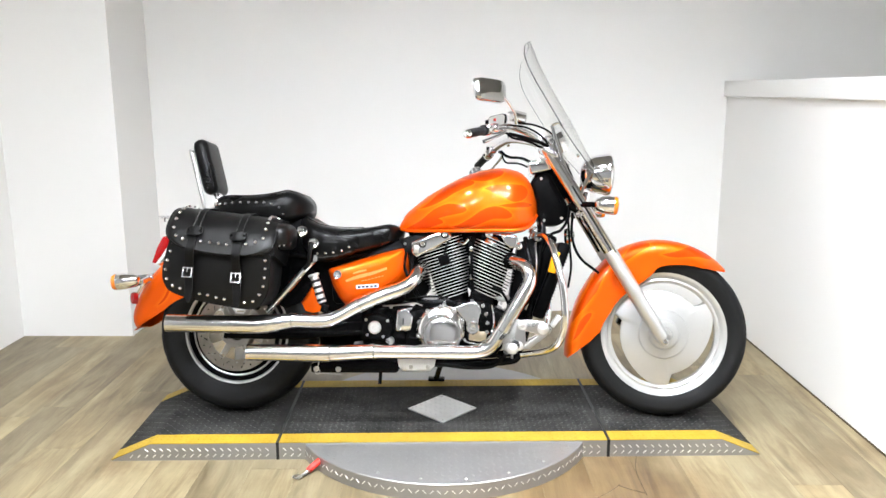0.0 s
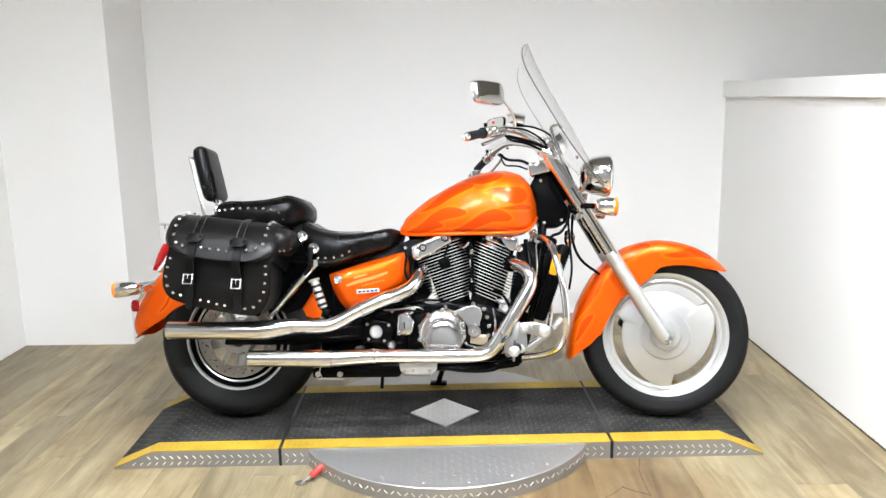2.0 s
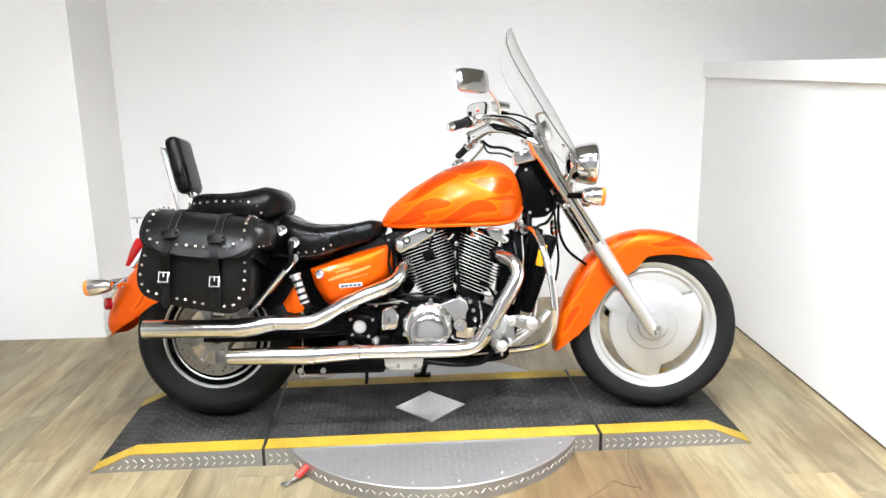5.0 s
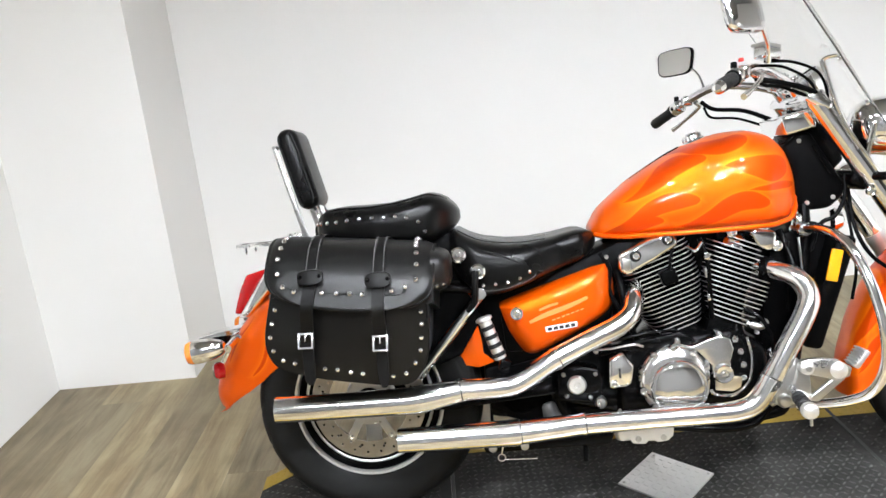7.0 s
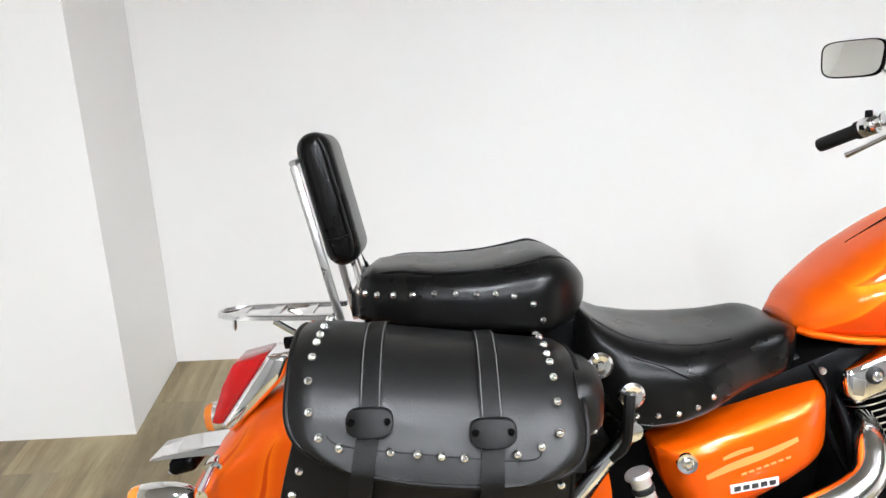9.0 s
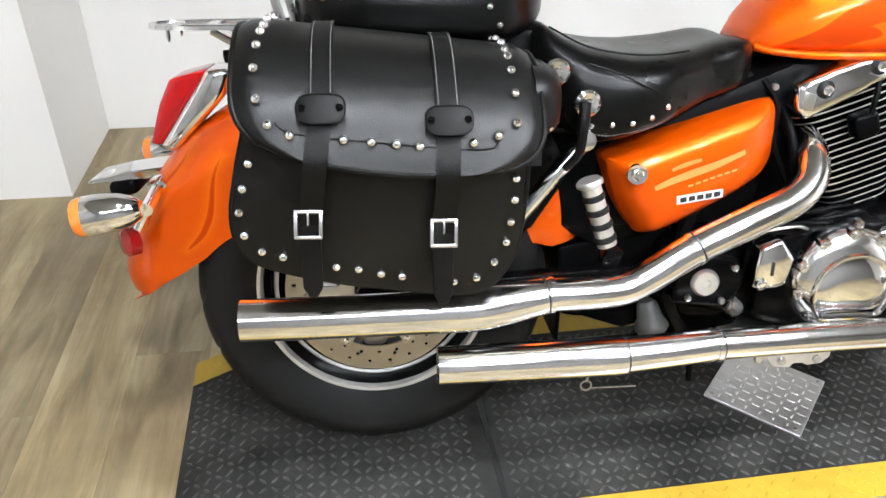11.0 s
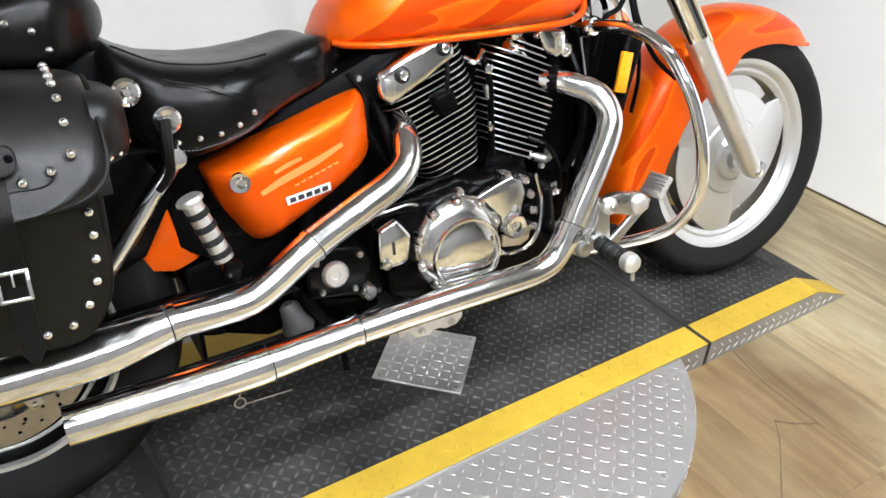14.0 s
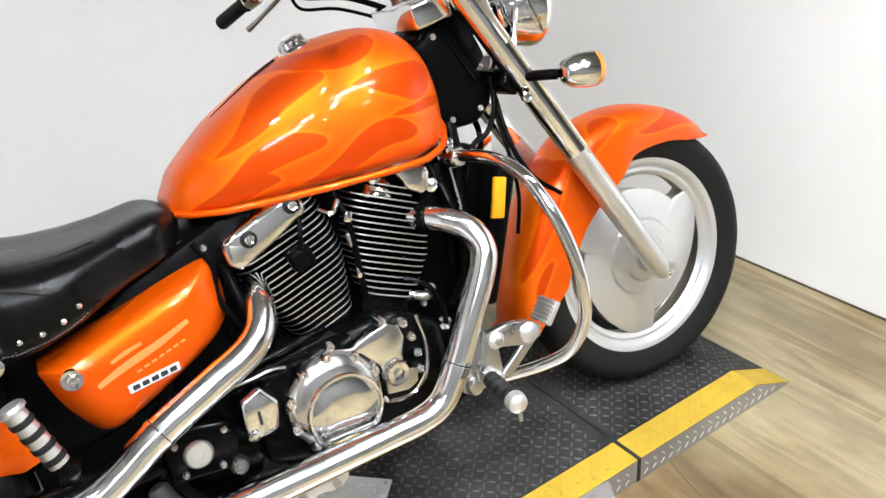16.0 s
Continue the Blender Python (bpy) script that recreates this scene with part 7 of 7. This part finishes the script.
def cockpit():
    h = group("handlebar", "wide chrome handlebar with black rubber grips")
    near = [(0.098, -0.372, 1.094), (0.150, -0.300, 1.117), (0.200, -0.215, 1.142), (0.270, -0.135, 1.158), (0.350, -0.075, 1.135), (0.395, -0.04, 1.108)]
    far = [(0.128, 0.487, 1.072), (0.165, 0.405, 1.100), (0.205, 0.320, 1.130), (0.270, 0.225, 1.155), (0.350, 0.125, 1.135), (0.400, 0.065, 1.108)]
    part("bar", tube(near + [(0.400, 0.012, 1.105)] + far[::-1], 0.0128, 14, 6), "chrome", h, "bent chrome bar")
    for pts, s in ((near, -1), (far, 1)):
        a, b = Vector(pts[0]), Vector(pts[1]).lerp(Vector(pts[2]), 0.12)
        part("grip", tube([a + (b - a) * 0.04, a + (b - a) * 0.08, a + (b - a) * 0.97, b], [0.0150, 0.0170, 0.0165, 0.0155], 18, 2), "rubber", h, "black rubber grip")
        part("grip_flange", tube([b, b + (b - a).normalized() * 0.008], 0.021, 18, 0), "rubber", h)
        if s < 0:
            part("grip_end", turned([(0.0, 0.016), (0.010, 0.014), (0.0165, 0.004), (0.0165, -0.012), (0.0, -0.012)], 18, Matrix.Translation(a) @ axis_to(a - b)), "chrome", h, "chrome grip end")
        dd = (b - a).normalized()
        c = b + dd * 0.035
        part("switch_housing", tube([b + dd * 0.010, b + dd * 0.016, c + dd * 0.010, c + dd * 0.016], [0.016, 0.0225, 0.0225, 0.016], 16, 2), "chrome", h, "chrome switch housing")
        part("switch", box((0.014, 0.014, 0.022), Matrix.Translation(c + Vector((-0.006, 0, 0.024))), 0.003), "plastic", h)
        part("switch", box((0.012, 0.016, 0.012), Matrix.Translation(c + Vector((-0.020, 0, -0.004))), 0.003), "plastic", h)
        m = c + dd * 0.045
        part("lever_clamp", box((0.035, 0.038, 0.034), Matrix.Translation(m), 0.010, 3), "chrome", h)
        fw = Vector((0.055, 0, -0.012))
        part("lever", tube([m + fw * 0.5, m + fw - dd * 0.03, a + fw * 1.0 + dd * 0.07 + Vector((0, 0, -0.012)), a + fw * 0.9 + dd * 0.02 + Vector((0, 0, -0.02))], [0.008, 0.007, 0.006, 0.008], 10, 5), "chrome", h, "chrome lever")
        part("riser", tube([(0.392, s * 0.055 + 0.01, 1.112), (0.402, s * 0.055 + 0.006, 1.098), (0.422, s * 0.055, 1.060)], [0.019, 0.021, 0.018], 16, 4), "chrome", h, "chrome bar riser")
        part("riser_cap", box((0.045, 0.034, 0.016), at(0.388, s * 0.055 + 0.01, 1.126) @ pose(0, 0, 0, 0, -25), 0.005, 3), "chrome", h)
    part("stop_switch", box((0.012, 0.014, 0.010), at(0.200, -0.225, 1.172), 0.003), "red_grip", h, "red stop switch")
    # brake fluid reservoir
    part("reservoir", box((0.060, 0.045, 0.032), at(0.292, -0.150, 1.192) @ pose(0, 0, 0, 0, 8, 30), 0.007, 3), "chrome", h, "chrome brake fluid reservoir")
    part("reservoir_cap", box((0.062, 0.047, 0.008), at(0.290, -0.150, 1.211) @ pose(0, 0, 0, 0, 8, 30), 0.003), "steel", h)
    # speedometer
    sm_ = at(0.455, 0.02, 1.120) @ axis_to((-0.62, 0, 0.78))
    part("gauge_shell", turned([(0.0, -0.06), (0.03, -0.055), (0.048, -0.025), (0.053, 0.010), (0.054, 0.020), (0.048, 0.022)], 32, sm_), "chrome", h, "chrome speedometer shell")
    part("gauge_face", turned([(0.0, 0.014), (0.048, 0.014), (0.048, 0.010), (0.0, 0.010)], 32, sm_), "ink", h, "dark gauge face")
    part("gauge_glass", turned([(0.0, 0.022), (0.046, 0.019), (0.046, 0.0175), (0.0, 0.020)], 32, sm_), "glass", h)
    # mirrors
    for name, c, right, upv, flip, stem in (
        ("mirror", Vector((0.176, -0.325, 1.264)), Vector((0.115, 0.105, 0.006)), Vector((0.0, 0.02, 0.088)), 1, [(0.285, -0.175, 1.165), (0.278, -0.20, 1.20), (0.245, -0.255, 1.240), (0.215, -0.29, 1.262)]),
        ("mirror", Vector((0.220, 0.522, 1.280)), Vector((0.082, -0.142, -0.006)), Vector((0.0, 0.014, 0.090)), -1, [(0.272, 0.375, 1.155), (0.272, 0.395, 1.185), (0.268, 0.435, 1.225), (0.245, 0.485, 1.268)])):
        g = group(name, "rounded chrome rear-view mirror on a bent stem")
        r_, u_ = right.normalized(), upv.normalized()
        nrm = r_.cross(u_).normalized()
        u_ = nrm.cross(r_).normalized()
        if flip > 0:
            back = nrm
        else:
            back = -nrm
        hw, hh = right.length / 2, upv.length / 2

        def outline(k, off, n=40):
            out = []
            for i in range(n):
                a = 2 * math.pi * i / n
                x = hw * k * math.copysign(abs(math.cos(a)) ** 0.45, math.cos(a))
                y = hh * k * math.copysign(abs(math.sin(a)) ** 0.45, math.sin(a))
                x *= 1 + 0.05 * y / hh
                out.append(c + r_ * x + u_ * y + back * off)
            return out

        part("shell", rings([outline(0.97, -0.001), outline(1.0, 0.0), outline(0.99, 0.008), outline(0.93, 0.015), outline(0.6, 0.019), outline(0.2, 0.020)]), "chrome", g, "chrome mirror shell", 50)
        part("rim", rings([outline(1.005, 0.004), outline(1.01, -0.001), outline(0.99, -0.005), outline(0.93, -0.005), outline(0.93, 0.0)]), "chrome" if flip > 0 else "plastic", g, "narrow rim", 40)
        part("glass", rings([outline(0.935, -0.0052), outline(0.5, -0.0056), outline(0.05, -0.0057)]), "mirror", g, "mirror glass", 60)
        part("stem", tube(stem, [0.007, 0.0055, 0.005, 0.005], 10, 5), "chrome", g, "bent chrome stem")
    # cables
    k = group("cables", "black control cables and brake hose")
    for pts, r in (
        ([(0.285, -0.145, 1.172), (0.36, -0.14, 1.165), (0.43, -0.13, 1.130), (0.455, -0.115, 1.06), (0.445, -0.09, 1.0)], 0.004),
        ([(0.262, -0.17, 1.160), (0.33, -0.165, 1.150), (0.40, -0.15, 1.105), (0.43, -0.12, 1.03)], 0.004),
        ([(0.255, -0.16, 1.128), (0.32, -0.16, 1.112), (0.40, -0.15, 1.085), (0.47, -0.13, 1.03), (0.51, -0.115, 0.96)], 0.0075),
        ([(0.235, -0.19, 1.138), (0.27, -0.175, 1.11), (0.33, -0.15, 1.10), (0.43, -0.12, 1.06)], 0.005),
        ([(0.235, 0.29, 1.118), (0.27, 0.27, 1.09), (0.33, 0.17, 1.07), (0.39, 0.06, 1.02)], 0.0065),
        ([(0.24, 0.28, 1.10), (0.26, 0.27, 1.065), (0.32, 0.20, 1.05), (0.40, 0.10, 1.0)], 0.004),
        ([(0.52, -0.06, 0.82), (0.515, -0.10, 0.72), (0.545, -0.12, 0.64), (0.62, -0.11, 0.58)], 0.0055),
        ([(0.50, -0.08, 0.80), (0.505, -0.11, 0.68), (0.51, -0.11, 0.60), (0.50, -0.10, 0.52)], 0.0045),
    ):
        part("cable", tube(pts, r, 8, 6), "plastic", k, "black cable")


front_wheel()
rear_wheel()
mudguards()
tank()
seats()
saddlebag()
tail()
passenger_peg()
side_cover()
exhaust()
engine()
frame_parts()
foot_controls()
front_end()
cockpit()


# ---- floor planks ----
plank = None
rng = random.Random(4)
PW, PL = 0.178, 1.22
k = 0
x = -2.494
while x < 4.0:
    y = YF - rng.random() * PL
    while y < Y1:
        y0, y1 = max(y, YF), min(y + PL, Y1)
        if y1 - y0 > 0.02:
            full = abs((y1 - y0) - PL) < 1e-6
            if full and plank is not None:
                o = clone(plank, pose(x + PW / 2, (y0 + y1) / 2, 0, 0, 0, 90), floor)
            else:
                bm = span(-(y1 - y0) / 2 + 0.0003, (y1 - y0) / 2 - 0.0003, -PW / 2 + 0.0003, PW / 2 - 0.0003, -0.0042, 0.0)
                o = part("plank", bm, "plank", floor, "", 0)
                o.matrix_basis = pose(x + PW / 2, (y0 + y1) / 2, 0, 0, 0, 90)
                if full:
                    plank = o
            k += 1
        y += PL
    x += PW


def floor_gap():
    """Opened joints between the planks beside the turntable."""
    for name, pts, r in (("trim_gap", [(0.742, -0.262), (0.716, -0.36), (0.709, -0.45), (0.709, -0.560)], 0.0013), ("trim_gap", [(0.626, -0.490), (0.66, -0.518), (0.711, -0.546)], 0.0026), ("trim_gap", [(0.630, -0.486), (0.585, -0.535), (0.52, -0.59), (0.454, -0.645)], 0.0014)):
        bm = bmesh.new()
        q = spline([(x, y, 0.0006) for x, y in pts], 5)
        loops = []
        for i, c in enumerate(q):
            d = (q[min(i + 1, len(q) - 1)] - q[max(i - 1, 0)]).normalized()
            s = Vector((-d.y, d.x, 0)) * r * (0.6 + 0.8 * rng.random())
            loops.append([c - s, c + s, c + s - Vector((0, 0, 0.002)), c - s - Vector((0, 0, 0.002))])
        o = part(name, rings(loops), "gap", None, "", 0)
        tagged(o, "dark open joint between worn floor planks", "floor joint", "", "structure")


floor_gap()
